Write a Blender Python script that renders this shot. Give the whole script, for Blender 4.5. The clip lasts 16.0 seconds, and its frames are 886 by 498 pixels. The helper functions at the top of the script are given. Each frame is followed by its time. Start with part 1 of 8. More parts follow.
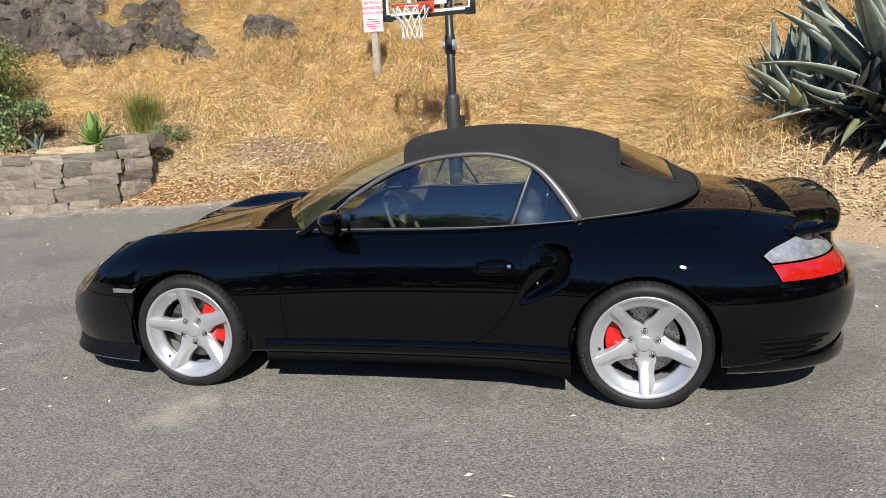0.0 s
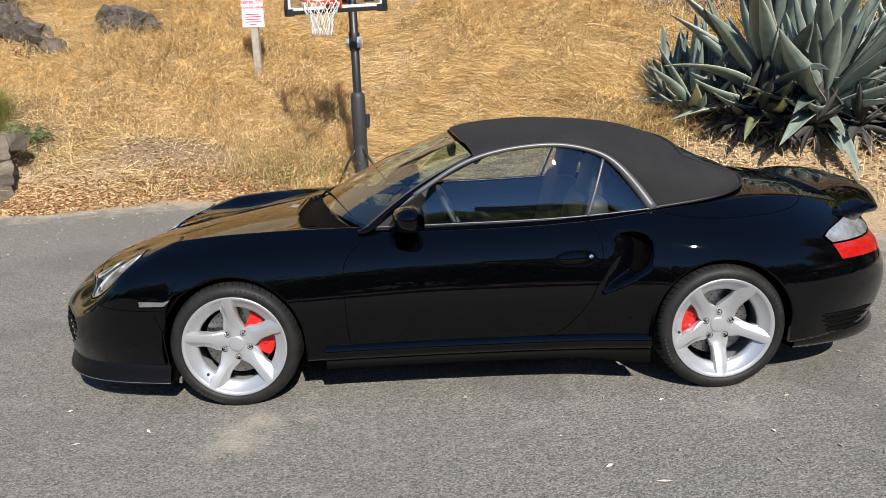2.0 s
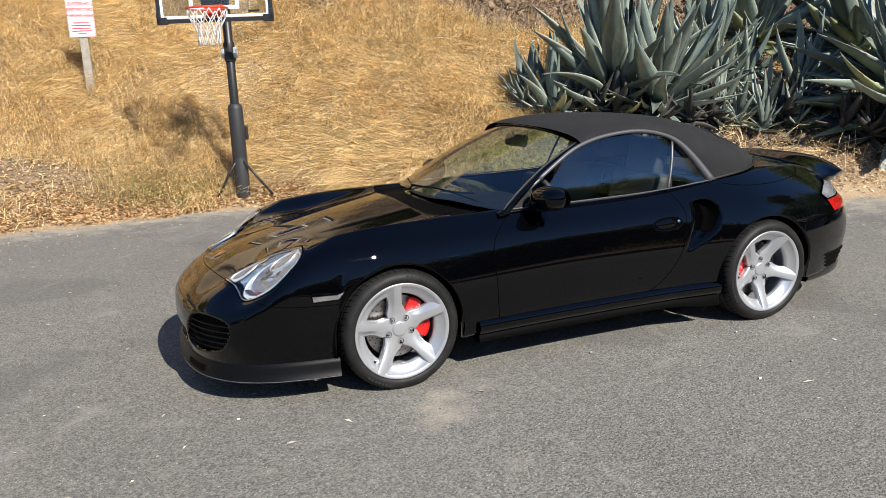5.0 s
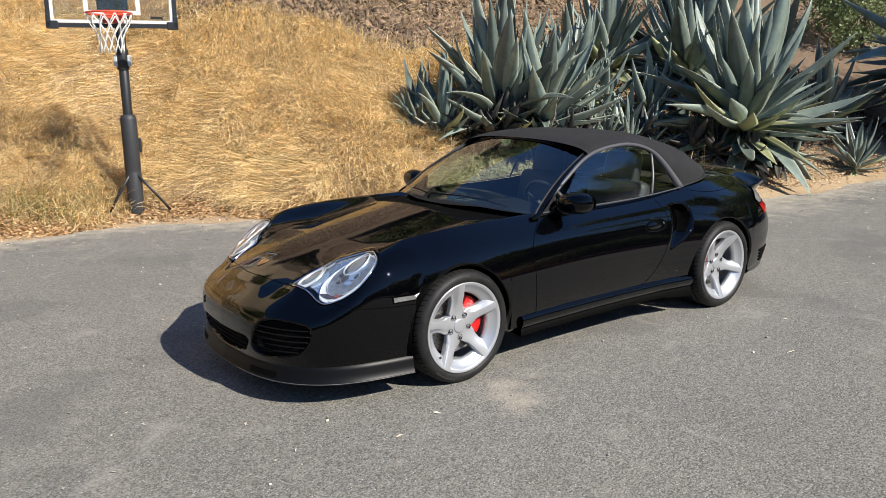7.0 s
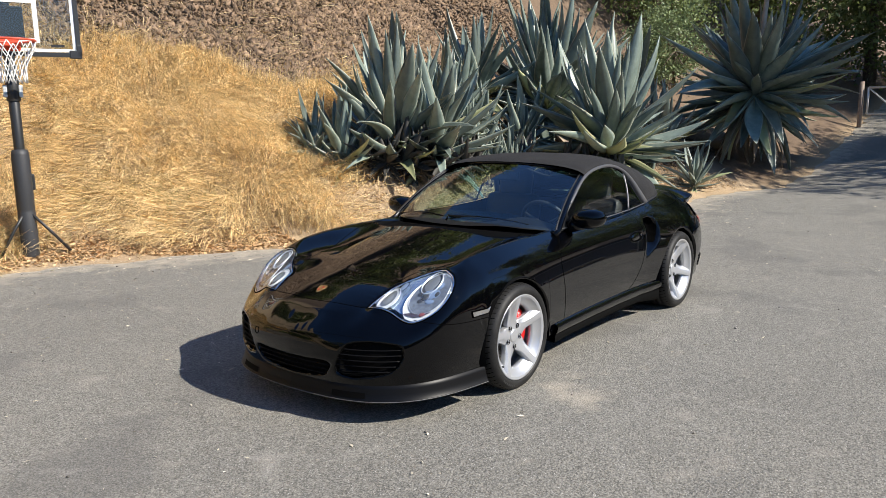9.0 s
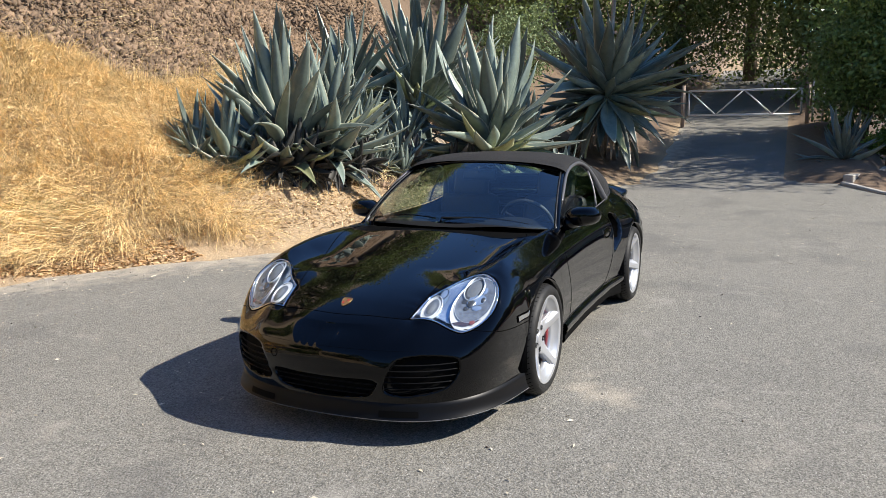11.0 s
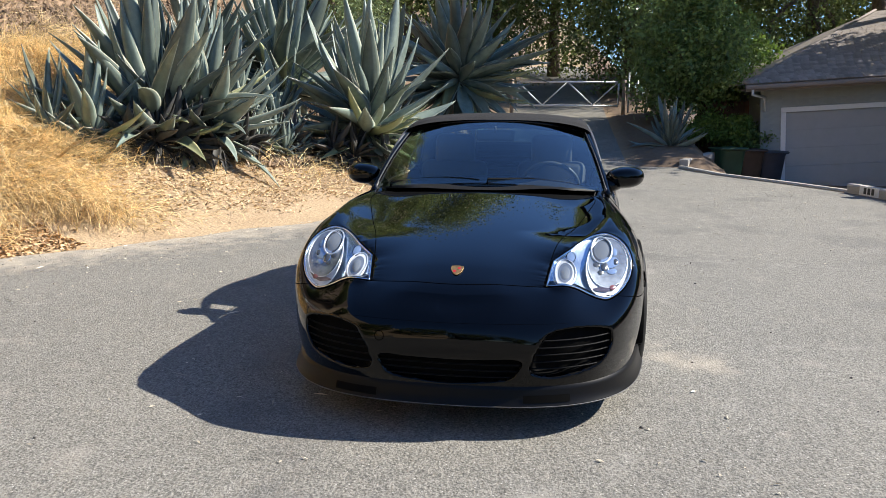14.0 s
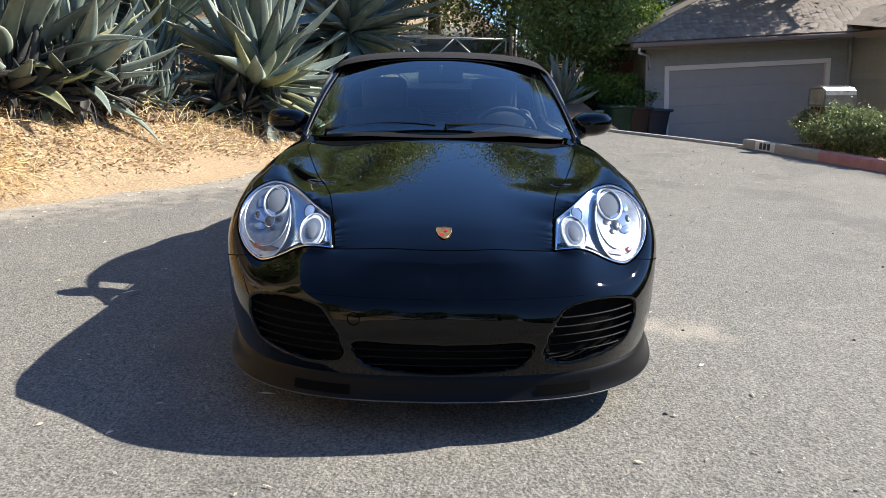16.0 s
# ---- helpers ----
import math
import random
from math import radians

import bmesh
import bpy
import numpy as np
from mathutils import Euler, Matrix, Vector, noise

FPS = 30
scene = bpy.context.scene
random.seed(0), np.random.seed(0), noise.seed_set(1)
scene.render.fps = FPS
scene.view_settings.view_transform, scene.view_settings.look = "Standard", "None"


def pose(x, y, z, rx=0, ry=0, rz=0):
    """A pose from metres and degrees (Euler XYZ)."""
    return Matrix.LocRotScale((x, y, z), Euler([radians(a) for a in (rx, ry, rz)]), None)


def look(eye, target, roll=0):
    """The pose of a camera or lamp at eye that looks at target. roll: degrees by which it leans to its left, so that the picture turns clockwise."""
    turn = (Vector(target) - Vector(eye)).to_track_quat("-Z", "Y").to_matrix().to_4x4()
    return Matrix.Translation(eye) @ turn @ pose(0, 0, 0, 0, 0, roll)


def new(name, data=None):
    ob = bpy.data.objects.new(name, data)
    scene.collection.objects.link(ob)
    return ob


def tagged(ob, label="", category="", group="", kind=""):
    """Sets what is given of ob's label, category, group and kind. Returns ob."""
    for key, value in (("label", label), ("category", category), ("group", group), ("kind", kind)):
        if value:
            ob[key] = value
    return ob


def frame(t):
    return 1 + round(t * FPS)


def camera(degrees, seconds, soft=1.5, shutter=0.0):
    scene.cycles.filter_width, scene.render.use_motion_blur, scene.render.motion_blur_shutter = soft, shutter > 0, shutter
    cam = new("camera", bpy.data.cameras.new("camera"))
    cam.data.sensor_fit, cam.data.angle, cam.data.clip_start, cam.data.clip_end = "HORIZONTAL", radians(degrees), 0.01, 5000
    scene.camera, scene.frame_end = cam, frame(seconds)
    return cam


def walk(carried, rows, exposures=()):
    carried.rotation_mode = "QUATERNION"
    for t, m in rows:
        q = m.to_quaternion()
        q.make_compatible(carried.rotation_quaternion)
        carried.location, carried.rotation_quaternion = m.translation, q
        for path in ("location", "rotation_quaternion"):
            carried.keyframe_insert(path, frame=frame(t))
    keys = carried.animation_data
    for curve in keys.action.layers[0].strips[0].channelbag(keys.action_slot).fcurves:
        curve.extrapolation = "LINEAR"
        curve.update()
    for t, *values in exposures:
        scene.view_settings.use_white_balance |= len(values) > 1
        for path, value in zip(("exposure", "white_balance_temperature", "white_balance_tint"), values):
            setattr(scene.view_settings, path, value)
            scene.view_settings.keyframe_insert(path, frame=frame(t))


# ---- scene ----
cam = camera(60.7, 16.0, soft=0.6)
PATH = [
    (0, (1.014, -4.278, 1.614), (0.585, -2.38, 1.15), -3.0),
    (0.5, (0.693, -4.247, 1.609), (0.386, -2.326, 1.143), -2.7),
    (1, (0.355, -4.303, 1.605), (0.171, -2.367, 1.135), -2.5),
    (1.5, (0.045, -4.34, 1.61), (-0.017, -2.398, 1.138), -2.3),
    (2, (-0.256, -4.286, 1.595), (-0.202, -2.344, 1.121), -2.0),
    (2.5, (-0.576, -4.268, 1.598), (-0.417, -2.332, 1.125), -2.0),
    (3, (-0.944, -4.291, 1.613), (-0.682, -2.364, 1.143), -2.1),
    (3.2, (-1.072, -4.285, 1.609), (-0.768, -2.364, 1.14), -2.3),
    (5.3, (-2.544, -4.242, 1.571), (-1.736, -2.47, 1.116), -2.1),
    (5.5, (-2.679, -4.224, 1.578), (-1.825, -2.474, 1.123), -2.0),
    (6, (-3.036, -4.154, 1.585), (-2.067, -2.463, 1.135), -1.5),
    (6.5, (-3.33, -4.004, 1.567), (-2.248, -2.38, 1.127), -0.9),
    (7, (-3.621, -3.851, 1.581), (-2.434, -2.298, 1.16), -0.5),
    (7.5, (-3.962, -3.727, 1.588), (-2.678, -2.248, 1.188), -0.5),
    (8, (-4.24, -3.512, 1.58), (-2.862, -2.113, 1.201), -0.6),
    (8.5, (-4.495, -3.285, 1.591), (-3.029, -1.973, 1.231), -0.9),
    (9, (-4.77, -3.094, 1.589), (-3.22, -1.879, 1.238), -0.9),
    (9.5, (-4.957, -2.868, 1.583), (-3.331, -1.756, 1.233), -0.9),
    (10, (-5.07, -2.571, 1.573), (-3.382, -1.557, 1.225), -0.8),
    (10.2, (-5.105, -2.469, 1.576), (-3.393, -1.495, 1.227), -0.8),
    (12.3, (-5.185, -1.206, 1.497), (-3.303, -0.623, 1.15), -1.3),
    (12.5, (-5.209, -1.092, 1.481), (-3.317, -0.543, 1.134), -1.2),
    (13, (-5.233, -0.805, 1.454), (-3.321, -0.336, 1.103), -0.8),
    (13.5, (-5.166, -0.579, 1.381), (-3.236, -0.193, 1.023), -0.2),
    (14, (-5.046, -0.41, 1.315), (-3.102, -0.116, 0.947), 0.2),
    (14.5, (-4.919, -0.278, 1.225), (-2.966, -0.084, 0.838), 0.5),
    (15, (-4.775, -0.102, 1.16), (-2.82, -0.004, 0.752), 0.6),
    (15.5, (-4.624, -0.006, 1.112), (-2.672, 0.014, 0.677), 0.7),
    (16, (-4.438, 0.041, 1.175), (-2.493, 0.011, 0.713), 0.8),
]
walk(cam, [(t, look(eye, target, roll)) for t, eye, target, roll in PATH],
     exposures=[(0, 0.50), (3, 0.50), (6, 0.56), (9, 0.70), (12.5, 0.94), (16, 1.03)])

# ---- light ----
SUN_FROM = Vector((0.285, -1.18, 1.0)).normalized()
world = bpy.data.worlds.new("sky")
scene.world = world
world.use_nodes = True
_wn = world.node_tree.nodes
_sky = _wn.new("ShaderNodeTexSky")
_sky.sky_type = "NISHITA"
_sky.sun_disc = False
_sky.sun_elevation = math.asin(SUN_FROM.z)
_sky.sun_rotation = math.atan2(SUN_FROM.x, SUN_FROM.y)
_wn["Background"].inputs["Strength"].default_value = 0.094
_sky.dust_density, _sky.ozone_density = 0.05, 7.0
_tint = _wn.new("ShaderNodeMix")
_tint.data_type, _tint.blend_type = "RGBA", "MULTIPLY"
_tint.inputs["Factor"].default_value = 1.0
_tint.inputs["B"].default_value = (0.87, 0.985, 1.11, 1)
world.node_tree.links.new(_sky.outputs["Color"], _tint.inputs["A"])
world.node_tree.links.new(_tint.outputs["Result"], _wn["Background"].inputs["Color"])
_sun = bpy.data.lights.new("sun", "SUN")
_sun.energy, _sun.angle, _sun.color = 5.0, radians(0.55), (1.0, 0.94, 0.84)
new("sun", _sun).matrix_world = look(SUN_FROM * 60, (0, 0, 0))


# ---- materials ----
def material(name, base, rough=0.6, metal=0.0, second=None, scale=6.0, amount=0.5, grain=0.0, grain_scale=180.0,
             bump=0.0, bump_scale=60.0, coat=0.0, island=0.0, per_object=0.0, spec=0.5, detail=6.0):
    """A principled material: base and second colours mixed by a broad noise, a fine grain, random shifts of value and a fine relief."""
    m = bpy.data.materials.new(name)
    m.use_nodes = True
    nt = m.node_tree
    n, l = nt.nodes, nt.links
    p = n["Principled BSDF"]
    p.inputs["Roughness"].default_value = rough
    p.inputs["Metallic"].default_value = metal
    p.inputs["Coat Weight"].default_value = coat
    p.inputs["Coat Roughness"].default_value = 0.012
    p.inputs["Coat IOR"].default_value = 1.5
    p.inputs["Specular IOR Level"].default_value = spec
    tc = n.new("ShaderNodeTexCoord")
    rgb = n.new("ShaderNodeRGB")
    rgb.outputs[0].default_value = (*base, 1)
    out = rgb.outputs[0]
    if second:
        noi = n.new("ShaderNodeTexNoise")
        noi.inputs["Scale"].default_value = scale
        noi.inputs["Detail"].default_value = detail
        noi.inputs["Roughness"].default_value = 0.65
        l.new(tc.outputs["Object"], noi.inputs["Vector"])
        ramp = n.new("ShaderNodeMapRange")
        ramp.inputs["From Min"].default_value = 0.5 - 0.3 * amount
        ramp.inputs["From Max"].default_value = 0.5 + 0.3 * amount
        l.new(noi.outputs["Fac"], ramp.inputs["Value"])
        mix = n.new("ShaderNodeMix")
        mix.data_type = "RGBA"
        l.new(ramp.outputs[0], mix.inputs["Factor"])
        l.new(out, mix.inputs["A"])
        mix.inputs["B"].default_value = (*second, 1)
        out = mix.outputs["Result"]
    value = None
    if grain:
        g = n.new("ShaderNodeTexNoise")
        g.inputs["Scale"].default_value = grain_scale
        g.inputs["Detail"].default_value = 3
        l.new(tc.outputs["Object"], g.inputs["Vector"])
        gr = n.new("ShaderNodeMapRange")
        gr.inputs["From Min"].default_value, gr.inputs["From Max"].default_value = 0.3, 0.7
        gr.inputs["To Min"].default_value, gr.inputs["To Max"].default_value = 1 - grain, 1 + grain
        l.new(g.outputs["Fac"], gr.inputs["Value"])
        value = gr.outputs[0]
    for kind, width in (("island", island), ("object", per_object)):
        if width:
            src = n.new("ShaderNodeNewGeometry").outputs["Random Per Island"] if kind == "island" else n.new("ShaderNodeObjectInfo").outputs["Random"]
            r = n.new("ShaderNodeMapRange")
            r.inputs["To Min"].default_value, r.inputs["To Max"].default_value = 1 - width, 1 + width
            l.new(src, r.inputs["Value"])
            if value is None:
                value = r.outputs[0]
            else:
                mu = n.new("ShaderNodeMath")
                mu.operation = "MULTIPLY"
                l.new(value, mu.inputs[0])
                l.new(r.outputs[0], mu.inputs[1])
                value = mu.outputs[0]
    if value is not None:
        hsv = n.new("ShaderNodeHueSaturation")
        l.new(out, hsv.inputs["Color"])
        l.new(value, hsv.inputs["Value"])
        out = hsv.outputs["Color"]
    l.new(out, p.inputs["Base Color"])
    if bump:
        b = n.new("ShaderNodeTexNoise")
        b.inputs["Scale"].default_value = bump_scale
        b.inputs["Detail"].default_value = 4
        l.new(tc.outputs["Object"], b.inputs["Vector"])
        bn = n.new("ShaderNodeBump")
        bn.inputs["Strength"].default_value = 1.0
        bn.inputs["Distance"].default_value = bump
        l.new(b.outputs["Fac"], bn.inputs["Height"])
        l.new(bn.outputs["Normal"], p.inputs["Normal"])
    return m


def glass(name, tint, ior=1.5, rough=0.0, power=5.0):
    """A thin pane: clear and tinted straight on, glossy at grazing angles."""
    m = bpy.data.materials.new(name)
    m.use_nodes = True
    n, l = m.node_tree.nodes, m.node_tree.links
    n.remove(n["Principled BSDF"])
    clear, gloss, edge, mix = (n.new("ShaderNode" + k) for k in ("BsdfTransparent", "BsdfGlossy", "LayerWeight", "MixShader"))
    steep, fres = n.new("ShaderNodeMath"), n.new("ShaderNodeMath")
    steep.operation, fres.operation = "POWER", "MULTIPLY_ADD"
    edge.inputs["Blend"].default_value = 0.5
    l.new(edge.outputs["Facing"], steep.inputs[0])
    steep.inputs[1].default_value = power
    l.new(steep.outputs[0], fres.inputs[0])
    low = ((ior - 1) / (ior + 1)) ** 2
    fres.inputs[1].default_value, fres.inputs[2].default_value = 1 - low, low
    clear.inputs["Color"].default_value = (*tint, 1)
    gloss.inputs["Roughness"].default_value = rough
    l.new(fres.outputs[0], mix.inputs[0])
    l.new(clear.outputs[0], mix.inputs[1])
    l.new(gloss.outputs[0], mix.inputs[2])
    l.new(mix.outputs[0], n["Material Output"].inputs["Surface"])
    return m




def lacquer(name, base, low, power, rough=0.012):
    """Black lacquer: a dark base under a gloss that grows towards grazing angles."""
    m = bpy.data.materials.new(name)
    m.use_nodes = True
    n, l = m.node_tree.nodes, m.node_tree.links
    n.remove(n["Principled BSDF"])
    dull, gloss, edge, mix = (n.new("ShaderNode" + k) for k in ("BsdfDiffuse", "BsdfGlossy", "LayerWeight", "MixShader"))
    steep, fres = n.new("ShaderNodeMath"), n.new("ShaderNodeMath")
    steep.operation, fres.operation = "POWER", "MULTIPLY_ADD"
    edge.inputs["Blend"].default_value = 0.5
    l.new(edge.outputs["Facing"], steep.inputs[0])
    steep.inputs[1].default_value = power
    l.new(steep.outputs[0], fres.inputs[0])
    fres.inputs[1].default_value, fres.inputs[2].default_value = 0.92 - low, low
    dull.inputs["Color"].default_value = (*base, 1)
    gloss.inputs["Roughness"].default_value = rough
    l.new(fres.outputs[0], mix.inputs[0])
    l.new(dull.outputs[0], mix.inputs[1])
    l.new(gloss.outputs[0], mix.inputs[2])
    l.new(mix.outputs[0], n["Material Output"].inputs["Surface"])
    return m


PAINT = lacquer("black_car_paint", (0.0008, 0.0009, 0.0014), 0.029, 3.0)
TRIM = material("black_plastic_trim", (0.013, 0.013, 0.014), 0.5, grain=0.15, bump=0.0003, bump_scale=900)
# black plastic; as sheets it also paints the shade inside openings
DARK = material("black_plastic_and_shade", (0.0025, 0.0025, 0.0025), 0.7, spec=0.06)
SATIN = material("satin_black_plastic", (0.004, 0.004, 0.0045), 0.38, grain=0.1, spec=0.16)
SEAM = material("panel_gap", (0.002, 0.002, 0.002), 0.9, spec=0.0)
FABRIC = material("black_soft_top_fabric", (0.018, 0.018, 0.019), 0.95, second=(0.024, 0.024, 0.025), scale=4, grain=0.25, grain_scale=1400, bump=0.0006, bump_scale=1500, spec=0.25)
GREYTRIM = material("grey_window_trim", (0.105, 0.105, 0.112), 0.38, metal=0.3)
CHROME = material("chrome", (0.80, 0.80, 0.81), 0.08, metal=1.0)
ALLOY = material("silver_wheel_paint", (0.46, 0.47, 0.49), 0.34, metal=0.55, coat=0.5, grain=0.05, grain_scale=700)
RUBBER = material("tyre_rubber", (0.009, 0.009, 0.0092), 0.55, spec=0.25, second=(0.020, 0.0195, 0.019), scale=12, grain=0.2, bump=0.0006, bump_scale=300)
RED = material("red_caliper_paint", (0.55, 0.012, 0.010), 0.32, coat=0.4)
DISC = material("steel_brake_disc", (0.34, 0.33, 0.32), 0.35, metal=1.0, grain=0.12)
LEATHER = material("black_leather", (0.034, 0.034, 0.037), 0.55, grain=0.2, bump=0.0006, bump_scale=500)
DASH = material("black_dashboard_vinyl", (0.008, 0.008, 0.009), 0.6, spec=0.25, grain=0.2, bump=0.0004, bump_scale=700)
GLASS = glass("tinted_window_glass", (0.70, 0.80, 0.78), 2.15, power=3.6)
SCREEN = glass("windscreen_glass", (0.74, 0.93, 0.91), 2.3, power=3.4)
LENS = glass("headlight_lens", (0.95, 0.97, 0.98), 1.5)
MARKER = material("smoky_marker_lens", (0.27, 0.27, 0.265), 0.2, metal=0.5, coat=1.0, second=(0.16, 0.16, 0.16), scale=30)
REDLENS = material("red_tail_lens", (0.50, 0.014, 0.008), 0.15, coat=1.0, second=(0.30, 0.006, 0.005), scale=22, amount=0.6)
CLEARLENS = material("silver_tail_lens", (0.52, 0.53, 0.54), 0.2, metal=0.5, coat=1.0, second=(0.24, 0.25, 0.26), scale=18)
REFLECTOR = material("lamp_reflector", (0.56, 0.67, 0.80), 0.26, metal=0.85, coat=0.3)


# ---- mesh helpers ----
def mesh(name, verts, faces, mat, parent=None, label="", smooth=True):
    me = bpy.data.meshes.new(name)
    me.from_pydata([tuple(v) for v in verts], [], [tuple(f) for f in faces])
    if smooth:
        me.shade_smooth()
    if mat:
        me.materials.append(mat)
    me.update()
    ob = new(name, me)
    ob.parent = parent
    if label:
        tagged(ob, label)
    return ob


def part(name, bm, mat, parent=None, label="", smooth=False):
    me = bpy.data.meshes.new(name)
    bm.to_mesh(me)
    bm.free()
    if smooth:
        me.shade_smooth()
    me.materials.append(mat)
    ob = new(name, me)
    ob.parent = parent
    if label:
        tagged(ob, label)
    return ob


def box(bm, lo, hi, bevel=0.0, m=None, segments=2):
    """A box from corner to corner, its edges rounded, turned by m."""
    made = bmesh.ops.create_cube(bm, size=1.0)["verts"]
    c, d = (Vector(lo) + Vector(hi)) / 2, Vector(hi) - Vector(lo)
    for v in made:
        v.co = Vector((v.co.x * d.x, v.co.y * d.y, v.co.z * d.z)) + c
    if bevel:
        edges = list({e for v in made for e in v.link_edges})
        out = bmesh.ops.bevel(bm, geom=edges, offset=bevel, segments=segments, affect="EDGES", profile=0.5)
        made = list({v for f in out["faces"] for v in f.verts} | {v for v in made if v.is_valid})
    if m is not None:
        bmesh.ops.transform(bm, matrix=m, verts=[v for v in made if v.is_valid])
    return bm


def grid_faces(rows, cols, close=False, flip=False):
    out = []
    for i in range(rows - 1):
        for j in range(cols if close else cols - 1):
            k = (j + 1) % cols
            f = (i * cols + j, i * cols + k, (i + 1) * cols + k, (i + 1) * cols + j)
            out.append(f[::-1] if flip else f)
    return out


def revolve(profile, steps=48, axis="y"):
    """Vertices and faces of a profile of (radius, height) turned about an axis."""
    verts = []
    for r, h in profile:
        for k in range(steps):
            a = 2 * math.pi * k / steps
            c, s_ = r * math.cos(a), r * math.sin(a)
            verts.append({"y": (c, h, s_), "z": (c, s_, h), "x": (h, c, s_)}[axis])
    return verts, grid_faces(len(profile), steps, close=True)


def tube(points, radius, sides=8, closed=False, flat=1.0):
    """Vertices and faces of a tube along points; radius a number or one per point."""
    pts = [Vector(p) for p in points]
    verts, up = [], Vector((0, 0, 1))
    n = len(pts)
    for i, p in enumerate(pts):
        a, b = (pts[i - 1], pts[(i + 1) % n]) if closed else (pts[max(i - 1, 0)], pts[min(i + 1, n - 1)])
        t = (b - a).normalized()
        side = t.cross(up)
        side = side.normalized() if side.length > 0.05 else t.cross(Vector((0, 1, 0))).normalized()
        top = side.cross(t).normalized()
        r = radius[i] if isinstance(radius, (list, tuple)) else radius
        for k in range(sides):
            q = 2 * math.pi * k / sides
            verts.append(p + side * (r * math.cos(q)) + top * (r * flat * math.sin(q)))
    faces = grid_faces(n, sides, close=True)
    if closed:
        o = (n - 1) * sides
        faces += [(o + j, o + (j + 1) % sides, (j + 1) % sides, j) for j in range(sides)]
    else:
        faces += [tuple(range(sides))[::-1], tuple(range((n - 1) * sides, n * sides))]
    return verts, faces


def spline(keys, count):
    """A natural cubic through the key points (rows), at count even steps of their chord length."""
    keys = np.asarray(keys, float)
    d = np.maximum(np.linalg.norm(np.diff(keys, axis=0), axis=1), 1e-6)
    return spline_at(np.r_[0, np.cumsum(d)], keys, np.linspace(0, d.sum(), count))


def spline_at(x, y, q):
    """A natural cubic through y at x, read at q."""
    x, y = np.asarray(x, float), np.asarray(y, float)
    n = len(x)
    h = np.diff(x)
    a = np.zeros((n, n))
    rhs = np.zeros((n,) + y.shape[1:])
    a[0, 0] = a[-1, -1] = 1
    for i in range(1, n - 1):
        a[i, i - 1], a[i, i], a[i, i + 1] = h[i - 1], 2 * (h[i - 1] + h[i]), h[i]
        rhs[i] = 6 * ((y[i + 1] - y[i]) / h[i] - (y[i] - y[i - 1]) / h[i - 1])
    m = np.linalg.solve(a, rhs)
    q = np.asarray(q, float)
    k = np.clip(np.searchsorted(x, q) - 1, 0, n - 2)
    u, w, hk = q - x[k], x[k + 1] - q, h[k]
    if y.ndim > 1:
        u, w, hk = u[:, None], w[:, None], hk[:, None]
    return m[k] * w**3 / (6 * hk) + m[k + 1] * u**3 / (6 * hk) + (y[k] / hk - m[k] * hk / 6) * w + (y[k + 1] / hk - m[k + 1] * hk / 6) * u


def smooth(a, b, v):
    t = np.clip((np.asarray(v, float) - a) / (b - a), 0, 1)
    return t * t * (3 - 2 * t)


# ---- ground ----
EDGE_X = [-60, -20, -8.5, -6.5, -5.2, -4.0, -2.5, -1.0, 0.0, 1.2, 2.4, 3.4, 5.0, 6.4, 8.0, 9.6, 10.6, 11.6, 14, 20, 30, 80]
EDGE_Y = [2.5, 3.2, 3.9, 4.35, 4.75, 5.05, 5.28, 5.30, 4.80, 4.10, 3.10, 2.40, 1.80, 1.75, 1.60, 1.75, 1.35, 1.00, 0.9, 1.2, 1.6, 2.5]


def edge_y(x):
    return np.interp(x, EDGE_X, EDGE_Y)


def kerb_side(x, y):
    """Metres past the kerb line towards the garage."""
    return (x - 7.4) * 0.404 - (y + 5.1) * 0.915


def fbm(x, y, f, seed=0.0):
    v = np.zeros_like(np.asarray(x, float))
    a, t = 0.5, 0.0
    for o in range(4):
        k = f * 2**o
        v += a * np.sin(k * x + 1.7 * np.sin(k * 0.7 * y + seed + o) + 3.1 * o + seed) * np.cos(k * 0.9 * y + 1.3 * np.sin(k * 0.8 * x - seed) + 1.9 * o)
        a *= 0.5
    return v


